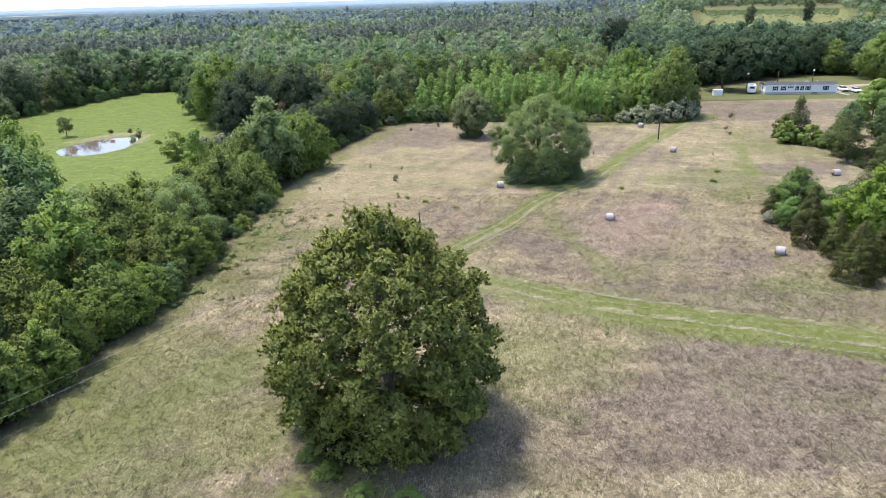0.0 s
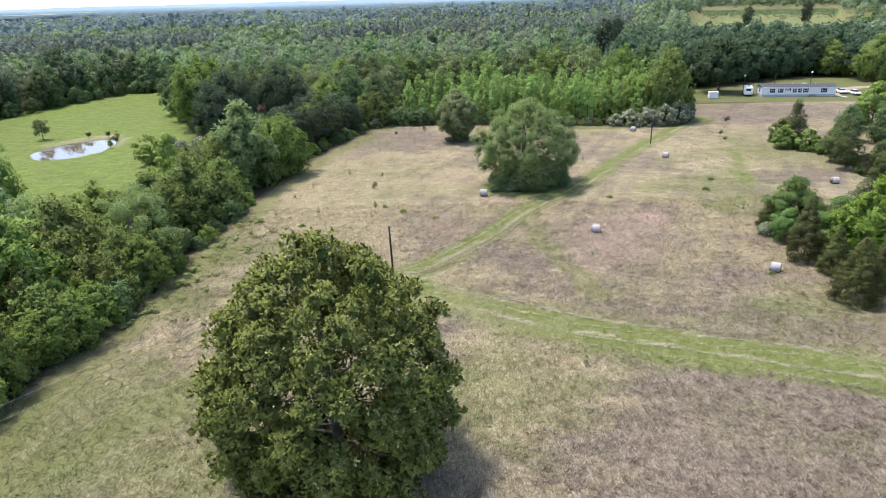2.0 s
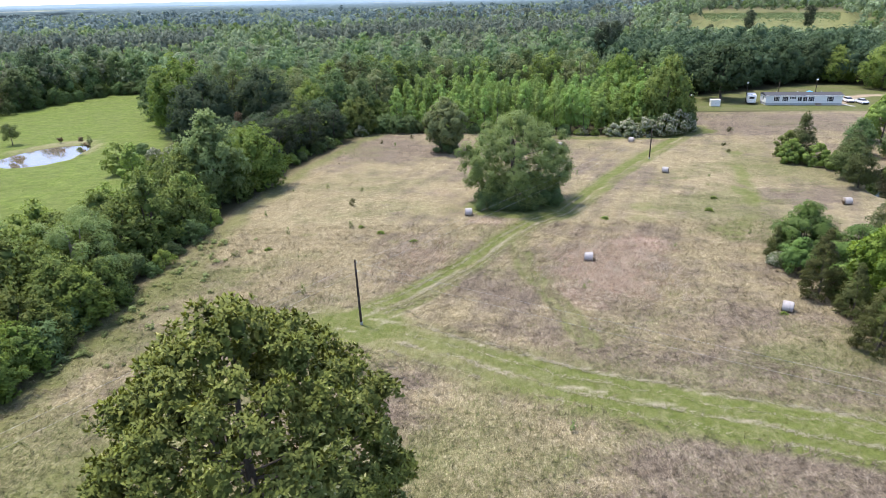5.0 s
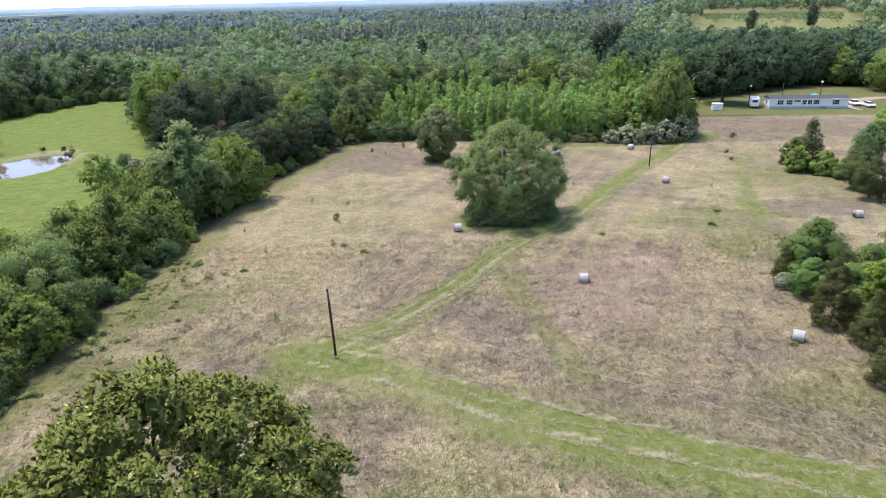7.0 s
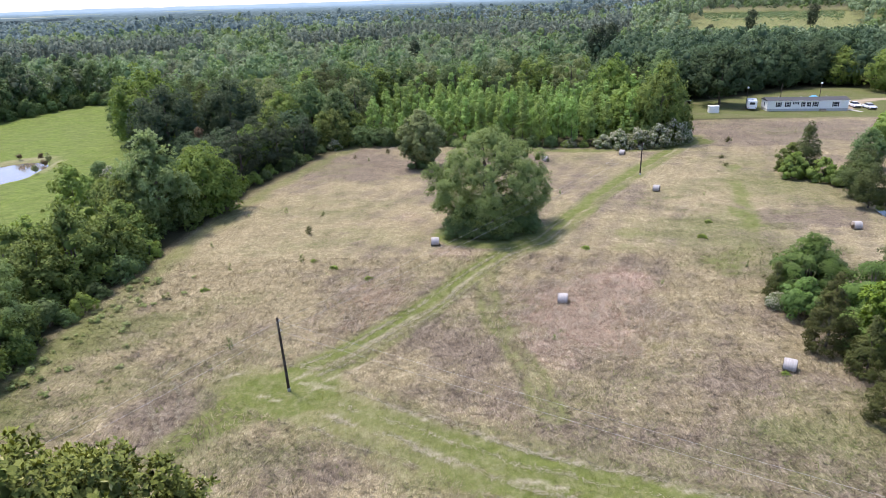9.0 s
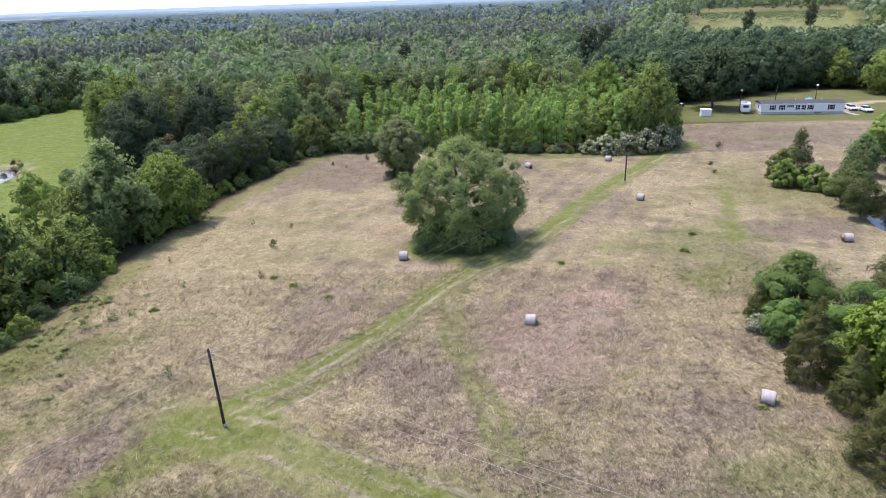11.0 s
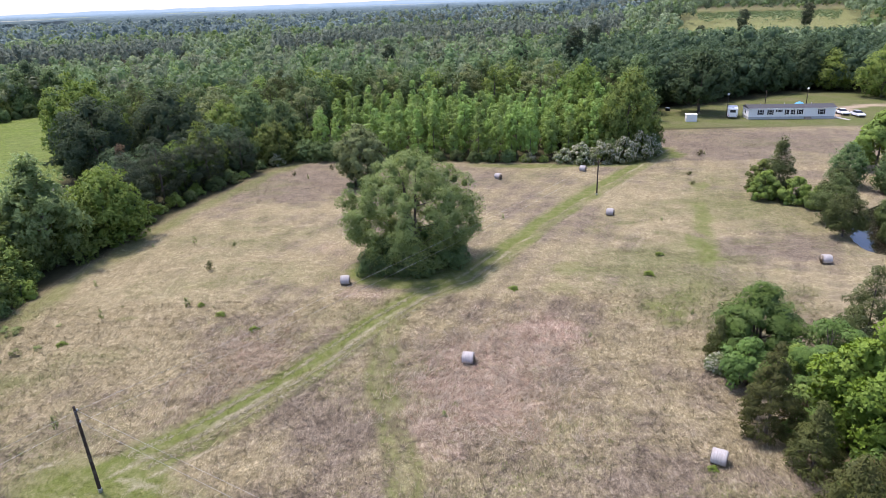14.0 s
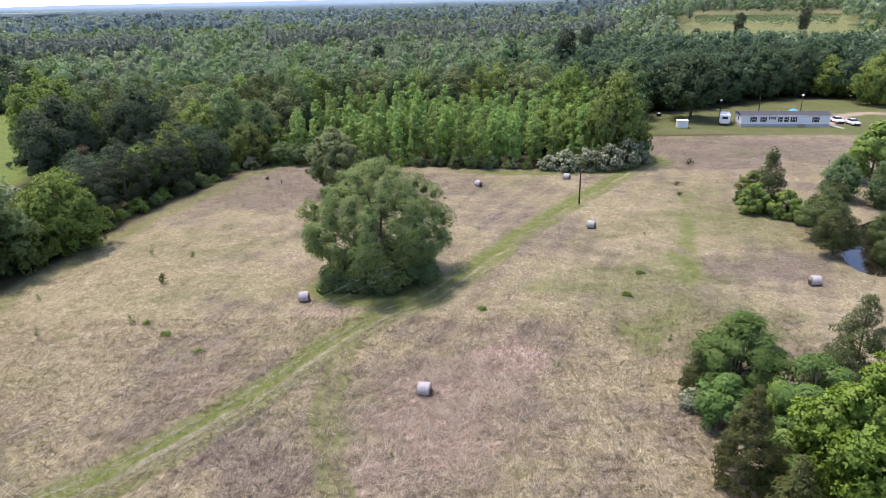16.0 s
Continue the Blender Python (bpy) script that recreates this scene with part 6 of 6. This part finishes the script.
def round_part(name, rings, mat, parent, sides=28, axis="Z", at=(0, 0, 0), label="", smooth=True):
    """A turned shape from (radius, height) rings."""
    verts, faces = [], []
    for r, h in rings:
        for s in range(sides):
            ang = 6.28319 * s / sides
            p = (r * math.cos(ang), r * math.sin(ang), h)
            p = {"Z": p, "X": (p[2], p[0], p[1]), "Y": (p[0], p[2], p[1])}[axis]
            verts.append((p[0] + at[0], p[1] + at[1], p[2] + at[2]))
    for k in range(len(rings) - 1):
        for s in range(sides):
            t = (s + 1) % sides
            faces.append((k * sides + s, k * sides + t, (k + 1) * sides + t, (k + 1) * sides + s))
    bm = bmesh.new()
    bv = [bm.verts.new(v) for v in verts]
    for f in faces:
        bm.faces.new([bv[i] for i in f])
    if rings[0][0] > 1e-4:
        bm.faces.new([bv[s] for s in reversed(range(sides))])
    if rings[-1][0] > 1e-4:
        bm.faces.new([bv[(len(rings) - 1) * sides + s] for s in range(sides)])
    bmesh.ops.remove_doubles(bm, verts=bm.verts, dist=1e-5)
    bmesh.ops.recalc_face_normals(bm, faces=bm.faces)
    for f in bm.faces:
        f.smooth = smooth
    me = bpy.data.meshes.new(name)
    bm.to_mesh(me)
    bm.free()
    me.materials.append(mat)
    return part(name, me, parent, label)


METAL = plain_material("galvanised_metal", (0.45, 0.46, 0.47), 0.45, 0.5, 0.8)
GLASSY = plain_material("insulator", (0.5, 0.5, 0.48), 0.2, 0.5)
CABLE = plain_material("cable", (0.4, 0.39, 0.37), 0.5, 0.5, 0.3)


def utility_pole(x, y, height, lean, label):
    root = new("utility_pole")
    root.location = (x, y, float(land(np.array(x), np.array(y))))
    top = (lean[0], lean[1], height)
    v, f = tube([(0, 0, -0.4), (lean[0] * 0.3, lean[1] * 0.3, height * 0.3), (lean[0] * 0.7, lean[1] * 0.7, height * 0.7), top, (top[0], top[1], top[2] + 0.01)], [0.125, 0.115, 0.1, 0.085, 0.001], 12)
    part("shaft", mesh_of("shaft", v, f, POLE_WOOD, True), root)
    for drop, out in ((0.25, 0.16), (1.15, 0.14)):
        s = 1 - drop / height
        round_part("insulator", [(0.03, 0), (0.06, 0.02), (0.04, 0.06), (0.065, 0.09), (0.03, 0.14), (0, 0.15)], GLASSY, root, 12, "Z", (top[0] * s + out, top[1] * s, height - drop - 0.05))
        box_part("bracket", (out, 0.04, 0.05), (top[0] * s + out / 2, top[1] * s, height - drop - 0.08), METAL, root, 0.005)
    round_part("guard", [(0.13, 0), (0.14, 0.02), (0.14, 0.3), (0.125, 0.32)], METAL, root, 14, "Z", (0, 0, 0.02), "grey ground wire guard")
    return tagged(root, label, "utility pole", "utility poles")


utility_pole(-3.1, 70.1, 6.9, (-0.22, 0.0), "dark weathered wooden utility pole in the field")
utility_pole(44.9, 136.5, 5.9, (0.0, 0.0), "dark wooden utility pole beside the mown track")
utility_pole(-52.0, 4.5, 7.6, (0.0, 0.0), "dark wooden utility pole by the hedgerow")
utility_pole(72.0, 27.0, 7.6, (0.0, 0.0), "dark wooden utility pole at the field's side")


def span_wire(one, two, sag, label):
    """A cable hanging between two points."""
    pts = []
    for k in range(25):
        s = k / 24
        pts.append((one[0] * (1 - s) + two[0] * s, one[1] * (1 - s) + two[1] * s, one[2] * (1 - s) + two[2] * s - sag * 4 * s * (1 - s)))
    v, f = tube(pts, [0.0075] * 25, 5)
    return tagged(new("power_line", mesh_of("power_line", v, f, CABLE, True)), label, "cable", "overhead cables")


for z, sag in ((6.6, 0.6), (5.7, 0.7)):
    span_wire((-3.15, 70.1, z), (44.95, 136.5, z - 0.95), sag, "thin pale overhead cable between wooden poles")
    span_wire((-3.15, 70.1, z), (-52.0, 4.5, z), sag, "thin pale overhead cable along the hedgerow")
    span_wire((-3.15, 70.1, z), (72.0, 27.0, z + 0.6), sag, "thin pale overhead cable across the field")


# hay bales
def wrap_material():
    n = Nodes("net_wrap")
    where = n.coords((1, 1, 1), local=True)
    rings = n.noise(n.coords((9, 0.4, 0.4), local=True), 3.0, 5.0, 0.7)
    stains = n.noise(where, 1.6, 5.0, 0.65)
    col = n.mix(n.ramp(rings, (0.3, 0.0), (0.7, 1.0)), (0.3, 0.275, 0.26), (0.5, 0.465, 0.45))
    col = n.mix(n.ramp(stains, (0.48, 0.0), (0.7, 0.6)), col, (0.3, 0.25, 0.2))
    return n.done(n.surface(col, 0.75, 0.2, 0, n.bump(rings, 0.5, 0.03)))


def straw_face_material():
    n = Nodes("bale_end")
    where = n.coords(local=True)
    fibre = n.noise(where, 14.0, 8.0, 0.75, 1.0)
    col = n.ramp(fibre, (0.3, (0.16, 0.125, 0.1)), (0.55, (0.29, 0.24, 0.19)), (0.75, (0.4, 0.35, 0.28)))
    return n.done(n.surface(col, 0.95, 0.1, 0, n.bump(fibre, 0.8, 0.05)))


WRAP, BALE_END = wrap_material(), straw_face_material()


def hay_bale(x, y, turn, seed, label):
    rng = np.random.RandomState(seed)
    root = new("hay_bale")
    root.matrix_basis = pose(x, y, float(land(np.array(x), np.array(y))) - 0.06, 0, 0, turn)
    r, w = 0.56, 1.02
    side = round_part("wrap", [(r * 0.9, -w / 2), (r * 0.965, -w / 2 + 0.03), (r * 0.995, -w / 2 + 0.1), (r, -w / 6), (r * 1.005, w / 6), (r * 0.99, w / 2 - 0.1), (r * 0.96, w / 2 - 0.03), (r * 0.9, w / 2)], WRAP, root, 36, "X", (0, 0, r), "white net wrap")
    for v in side.data.vertices:  # it sags on its foot
        u = v.co.z / (2 * r)
        v.co.z = v.co.z * 0.98 if u > 0.12 else v.co.z * 0.5 + 0.085
        v.co.y *= 1.03 + 0.02 * math.sin(5 * v.co.x + seed)
        v.co += Vector(rng.normal(0, 0.008, 3))
    for sgn in (-1, 1):
        rings = [(r * (0.885 - 0.1 * k), sgn * (w / 2 + (0.012 if k % 2 else 0.035))) for k in range(9)] + [(0.0, sgn * (w / 2 + 0.03))]
        round_part("end_face", rings, BALE_END, root, 30, "X", (0, 0, r * 0.985), "coiled brown hay end")
    return tagged(root, label, "hay bale", "hay bales")


for k, (x, y, turn, what) in enumerate((
        (8.7, 103.9, 3, "white-wrapped round hay bale beside the field tree"), (22.45, 85.7, -12, "white-wrapped round hay bale on reddish dry grass"), (39.35, 71.6, -30, "white-wrapped round hay bale near the cedars"),
        (44.65, 126.15, -28, "white-wrapped round hay bale near the mown track"), (45.75, 152.3, -30, "weathered round hay bale before white bushes"), (65.3, 106.0, -4, "weathered round hay bale near the dark pool"), (29.8, 148.6, -40, "weathered brownish round hay bale at the field's back"))):
    hay_bale(x, y, turn, 200 + k, what)

# ---- the yard ----
SIDING = plain_material("white_vinyl_siding", (0.86, 0.85, 0.82), 0.5, 0.3, 0, 6.0, 0.06)
WHITE = plain_material("white_paint", (0.86, 0.85, 0.83), 0.4, 0.4, 0, 6.0, 0.04)
SHINGLE = plain_material("grey_shingles", (0.075, 0.075, 0.08), 0.9, 0.2, 0, 20.0, 0.25)
SKIRT = plain_material("pale_skirting", (0.5, 0.49, 0.47), 0.7, 0.3)
SHUTTER = plain_material("black_shutters", (0.02, 0.02, 0.024), 0.5, 0.3)
TIMBER = plain_material("weathered_boards", (0.27, 0.23, 0.18), 0.9, 0.2)
TYRE = plain_material("rubber", (0.02, 0.02, 0.02), 0.8, 0.3)
CAR_PAINT = plain_material("white_car_paint", (0.82, 0.82, 0.83), 0.2, 0.6, 0, 3.0, 0.02, 0.0)
LAMP_RED = plain_material("red_tail_lamp", (0.4, 0.02, 0.02), 0.2, 0.5)
BLUE = plain_material("blue_canvas", (0.1, 0.33, 0.5), 0.7, 0.3)
CONCRETE = plain_material("concrete", (0.42, 0.4, 0.37), 0.9, 0.2)
PANE = plain_material("window_glass", (0.03, 0.035, 0.045), 0.06, 0.6, 0, 3.0, 0.05, 0.0)


def mobile_home():
    root = new("mobile_home")
    root.matrix_basis = pose(95.7, 197.7, 0, 0, 0, -6.5)
    L, D, H = 20.2, 4.7, 2.75
    box_part("skirting", (L - 0.1, D - 0.1, 0.75), (L / 2, D / 2, -0.1), SKIRT, root, 0.01, label="pale vinyl skirting")
    for k in range(12):  # lapped siding boards, front and end
        z = 0.65 + k * (H - 0.65) / 12
        hh = (H - 0.65) / 12
        box_part("siding_board", (L, 0.04, hh - 0.012), (L / 2, 0.0, z), SIDING, root, 0.006)
        box_part("siding_board", (0.04, D, hh - 0.012), (0.0, D / 2, z), SIDING, root, 0.006)
    box_part("wall", (L - 0.06, D - 0.06, H - 0.62), (L / 2, D / 2, 0.62), SIDING, root, 0.0)
    bm = bmesh.new()  # low gable roof
    o = 0.25
    a_ = [bm.verts.new(p) for p in ((-o, -o, H), (-o, D + o, H), (-o, D / 2, H + 0.62), (-o, -o, H - 0.1), (-o, D + o, H - 0.1))]
    b_ = [bm.verts.new((v.co.x + L + 2 * o, v.co.y, v.co.z)) for v in a_]
    for q in ((0, 2), (2, 1), (1, 4), (4, 3), (3, 0)):
        bm.faces.new((a_[q[0]], a_[q[1]], b_[q[1]], b_[q[0]]))
    bm.faces.new((a_[0], a_[3], a_[4], a_[1], a_[2]))
    bm.faces.new((b_[2], b_[1], b_[4], b_[3], b_[0]))
    bmesh.ops.recalc_face_normals(bm, faces=bm.faces)
    me = bpy.data.meshes.new("roof")
    bm.to_mesh(me)
    bm.free()
    me.materials.append(SHINGLE)
    roof = part("roof", me, root, "low dark grey shingle roof")
    for vx in (3.5, 9.2, 15.5):
        round_part("vent", [(0.07, 0), (0.07, 0.35), (0.1, 0.36), (0.1, 0.42), (0, 0.43)], METAL, roof, 10, "Z", (vx, D / 2 + 0.6, H + 0.35))
    box_part("gutter", (L + 0.4, 0.1, 0.1), (L / 2, -0.28, H - 0.14), WHITE, root, 0.02)
    for wx_, ww, wh, wz, shut in ((2.8, 0.8, 1.15, 1.15, True), (5.1, 0.8, 1.15, 1.15, True), (7.1, 0.9, 0.55, 1.75, True), (9.15, 0.75, 1.15, 1.15, True), (10.15, 0.75, 1.15, 1.15, True), (12.0, 0.8, 1.15, 1.15, True), (17.0, 1.0, 1.2, 1.1, True)):
        win = box_part("window", (ww, 0.05, wh), (wx_, -0.03, wz), WHITE, root, 0.01)
        for s in (0, 1):
            box_part("pane", (ww - 0.12, 0.02, wh / 2 - 0.07), (wx_, -0.055, wz + 0.04 + s * wh / 2), PANE, win, 0.0)
        box_part("sill", (ww + 0.1, 0.07, 0.05), (wx_, -0.05, wz - 0.05), WHITE, win, 0.01)
        for s in (-1, 1):
            if not (wx_ == 9.15 and s == 1) and not (wx_ == 10.15 and s == -1):
                shade = box_part("shutter", (0.3, 0.04, wh + 0.05), (wx_ + s * (ww / 2 + 0.17), -0.035, wz - 0.02), SHUTTER, root, 0.01, label="black shutter")
                for r_ in range(6):
                    box_part("slat", (0.22, 0.02, 0.06), (wx_ + s * (ww / 2 + 0.17), -0.06, wz + 0.08 + r_ * (wh - 0.1) / 6), SHUTTER, shade, 0.0)
    door = box_part("door", (0.95, 0.05, 2.0), (13.9, -0.035, 0.7), WHITE, root, 0.01, label="white front door")
    box_part("door_casing", (0.1, 0.06, 2.08), (13.37, -0.04, 0.7), WHITE, door, 0.01)
    box_part("door_casing", (0.1, 0.06, 2.08), (14.43, -0.04, 0.7), WHITE, door, 0.01)
    round_part("knob", [(0.0, 0.0), (0.035, 0.01), (0.035, 0.05), (0, 0.06)], METAL, door, 10, "Z", (14.25, -0.08, 1.65))
    end_win = box_part("window", (0.05, 0.9, 1.1), (-0.03, 2.2, 1.15), WHITE, root, 0.01)
    box_part("pane", (0.02, 0.76, 0.95), (-0.055, 2.2, 1.22), PANE, end_win, 0.0)
    for k in range(3):
        box_part("step", (1.5, 0.32, 0.19 * (3 - k)), (13.9, -0.25 - 0.32 * k, 0), TIMBER, root, 0.01)
    return tagged(root, "long white mobile home with black shutters and grey roof", "mobile home")


def wheel(parent, x, y, r, wide):
    w = round_part("wheel", [(r * 0.55, -wide / 2), (r * 0.92, -wide / 2), (r, -wide / 2 + 0.04), (r, wide / 2 - 0.04), (r * 0.92, wide / 2), (r * 0.55, wide / 2)], TYRE, parent, 20, "Y", (x, y, r))
    round_part("rim", [(r * 0.56, -wide / 2 - 0.005), (r * 0.4, -wide / 2 + 0.03), (0.06, -wide / 2 + 0.01), (0.06, wide / 2 - 0.01), (r * 0.4, wide / 2 - 0.03), (r * 0.56, wide / 2 + 0.005)], METAL, w, 20, "Y", (x, y, r))


def travel_trailer():
    root = new("travel_trailer")
    root.matrix_basis = pose(92.3, 199.0, 0, 0, 0, -21)
    box_part("body", (2.35, 5.4, 2.05), (0, 2.7, 0.6), WHITE, root, 0.14, label="white rounded trailer body")
    box_part("chassis", (1.9, 5.2, 0.18), (0, 2.7, 0.42), TYRE, root, 0.02)
    win = box_part("window", (1.3, 0.04, 0.6), (0, -0.005, 1.65), PANE, root, 0.02)
    box_part("window_trim", (1.42, 0.03, 0.06), (0, -0.01, 1.6), METAL, win, 0.01)
    box_part("bumper", (2.1, 0.16, 0.16), (0, -0.1, 0.48), METAL, root, 0.03)
    box_part("roof_vent", (0.5, 0.5, 0.14), (0, 1.6, 2.64), METAL, root, 0.03)
    box_part("tail_lamp", (0.18, 0.03, 0.12), (-0.9, -0.005, 0.85), LAMP_RED, root, 0.01)
    box_part("tail_lamp", (0.18, 0.03, 0.12), (0.9, -0.005, 0.85), LAMP_RED, root, 0.01)
    for s in (-1, 1):
        w = round_part("wheel", [(0.18, -0.1), (0.31, -0.1), (0.34, -0.06), (0.34, 0.06), (0.31, 0.1), (0.18, 0.1)], TYRE, root, 20, "X", (s * 1.0, 2.9, 0.34))
        round_part("rim", [(0.19, -0.105), (0.12, -0.08), (0.12, 0.08), (0.19, 0.105)], METAL, w, 16, "X", (s * 1.0, 2.9, 0.34))
    return tagged(root, "white travel trailer parked beside the mobile home", "trailer")


def parked_car(x, y, turn, label):
    """A saloon car: length along x, front at +x."""
    root = new("car")
    root.matrix_basis = pose(x, y, 0.0, 0, 0, turn)
    side = ((-2.2, 0.35), (2.2, 0.33), (2.28, 0.55), (2.2, 0.78), (1.1, 0.92), (0.95, 0.95), (-1.5, 1.0), (-2.15, 0.98), (-2.28, 0.7))
    glass = ((1.0, 0.93), (0.3, 1.36), (-0.1, 1.42), (-0.9, 1.4), (-1.65, 0.98))

    def prism(name, outline, half, inset, mat):
        bm = bmesh.new()
        rows = []
        for s in (-1, 1):
            rows.append([bm.verts.new((p[0], s * (half - inset * max(0, (p[1] - 0.95) / 0.45)), p[1])) for p in outline])
        m = len(outline)
        for k in range(m):
            bm.faces.new((rows[0][k], rows[0][(k + 1) % m], rows[1][(k + 1) % m], rows[1][k]))
        bm.faces.new(rows[0])
        bm.faces.new(list(reversed(rows[1])))
        bmesh.ops.recalc_face_normals(bm, faces=bm.faces)
        bmesh.ops.bevel(bm, geom=list(bm.edges), offset=0.06, segments=2, affect="EDGES")
        me = bpy.data.meshes.new(name)
        bm.to_mesh(me)
        bm.free()
        me.materials.append(mat)
        return part(name, me, root)

    prism("body", side, 0.88, 0.0, CAR_PAINT)
    prism("glasshouse", glass, 0.8, 0.2, PANE)["label"] = "dark car windows"
    box_part("roof", (1.25, 1.1, 0.07), (-0.4, 0, 1.38), CAR_PAINT, root, 0.03)
    for s in (-1, 1):
        for xx in (-1.35, 1.4):
            wheel(root, xx, s * 0.8, 0.32, 0.22)
        box_part("headlight", (0.08, 0.36, 0.14), (2.22, s * 0.62, 0.62), GLASSY, root, 0.02)
        box_part("tail_lamp", (0.08, 0.3, 0.16), (-2.24, s * 0.66, 0.72), LAMP_RED, root, 0.02)
        box_part("mirror", (0.16, 0.14, 0.12), (0.75, s * 0.95, 0.95), CAR_PAINT, root, 0.03)
    box_part("bumper", (0.14, 1.6, 0.2), (2.24, 0, 0.34), TYRE, root, 0.04)
    box_part("bumper", (0.14, 1.6, 0.2), (-2.26, 0, 0.36), TYRE, root, 0.04)
    return tagged(root, label, "car", "parked cars")


def yard_lamp(x, y, height, label, lit=True):
    root = new("yard_lamp")
    root.location = (x, y, 0)
    v, f = tube([(0, 0, -0.3), (0, 0, height * 0.5), (0, 0, height), (0, 0, height + 0.01)], [0.12, 0.1, 0.085, 0.001], 10)
    part("shaft", mesh_of("shaft", v, f, POLE_WOOD, True), root)
    if not lit:
        return tagged(root, label, "pole")
    v, f = tube([(0, 0, height - 0.3), (-0.2, -0.3, height - 0.05), (-0.25, -0.5, height)], [0.03, 0.03, 0.03], 8)
    part("arm", mesh_of("arm", v, f, METAL, True), root)
    round_part("shade", [(0.08, 0.2), (0.14, 0.12), (0.32, 0.0), (0.3, -0.22), (0.2, -0.36), (0, -0.4)], WHITE, root, 16, "Z", (-0.25, -0.5, height), "white lamp head")
    return tagged(root, label, "lamp post", "yard lamps")


def storage_shed():
    root = new("storage_shed")
    root.matrix_basis = pose(81.6, 198.0, 0, 0, 0, -8)
    box_part("wall", (2.5, 1.9, 1.65), (0, 0, 0.05), SIDING, root, 0.03)
    box_part("roof", (2.7, 2.1, 0.14), (0, 0, 1.7), WHITE, root, 0.04, label="flat white roof")
    box_part("base", (2.4, 1.8, 0.1), (0, 0, -0.04), CONCRETE, root, 0.01)
    for s in (-1, 1):
        door = box_part("door", (0.55, 0.03, 1.4), (s * 0.3, -0.965, 0.15), WHITE, root, 0.01)
        box_part("handle", (0.03, 0.04, 0.2), (s * 0.08, -0.99, 0.8), METAL, door, 0.005)
    return tagged(root, "small white storage shed on the lawn", "shed")


def umbrella(x, y):
    root = new("parasol")
    root.location = (x, y, 0)
    round_part("pole", [(0.03, 0), (0.03, 2.46), (0, 2.48)], METAL, root, 10)
    rings = [(1.2, 1.95), (1.18, 1.98), (0.8, 2.24), (0.35, 2.44), (0.0, 2.52)]
    round_part("canopy", rings, BLUE, root, 8, "Z", (0, 0, 0), "sky blue canopy", False)
    round_part("base", [(0.3, 0), (0.3, 0.06), (0.06, 0.12), (0, 0.12)], CONCRETE, root, 14)
    return tagged(root, "blue parasol on the lawn behind the home", "parasol")


def water_trough(x, y):
    root = new("fire_pit")
    root.location = (x, y, 0)
    round_part("drum", [(0.6, 0), (0.62, 0.05), (0.6, 0.7), (0.62, 0.74), (0.56, 0.74), (0.55, 0.2), (0, 0.2)], TYRE, root, 20)
    round_part("lid", [(0.6, 0.76), (0.6, 0.8), (0.2, 0.95), (0, 0.97)], METAL, root, 20)
    return tagged(root, "dark round fire pit with a grey lid", "fire pit")


mobile_home()
travel_trailer()
storage_shed()
parked_car(120.6, 200.6, -97, "white car parked on the drive beside the home")
parked_car(122.6, 197.4, -95, "white saloon car parked beside the concrete walkway")
yard_lamp(93.0, 204.2, 5.6, "wooden yard pole with a white lamp head")
yard_lamp(119.0, 215.2, 4.8, "thin yard pole with a white lamp head")
yard_lamp(109.6, 219.0, 4.2, "thin dark yard pole on the back lawn", False)
umbrella(112.9, 207.2)
water_trough(81.0, 214.2)
slab = new("walkway")
tagged(slab, "pale concrete walkway beside the mobile home", "pavement", kind="structure")
for k in range(5):
    box_part("paver", (1.1, 1.5, 0.05), (116.6 + 0.75 * k * 0.4, 199.5 - k * 1.45, 0.0), CONCRETE, slab, 0.01, 0.5)
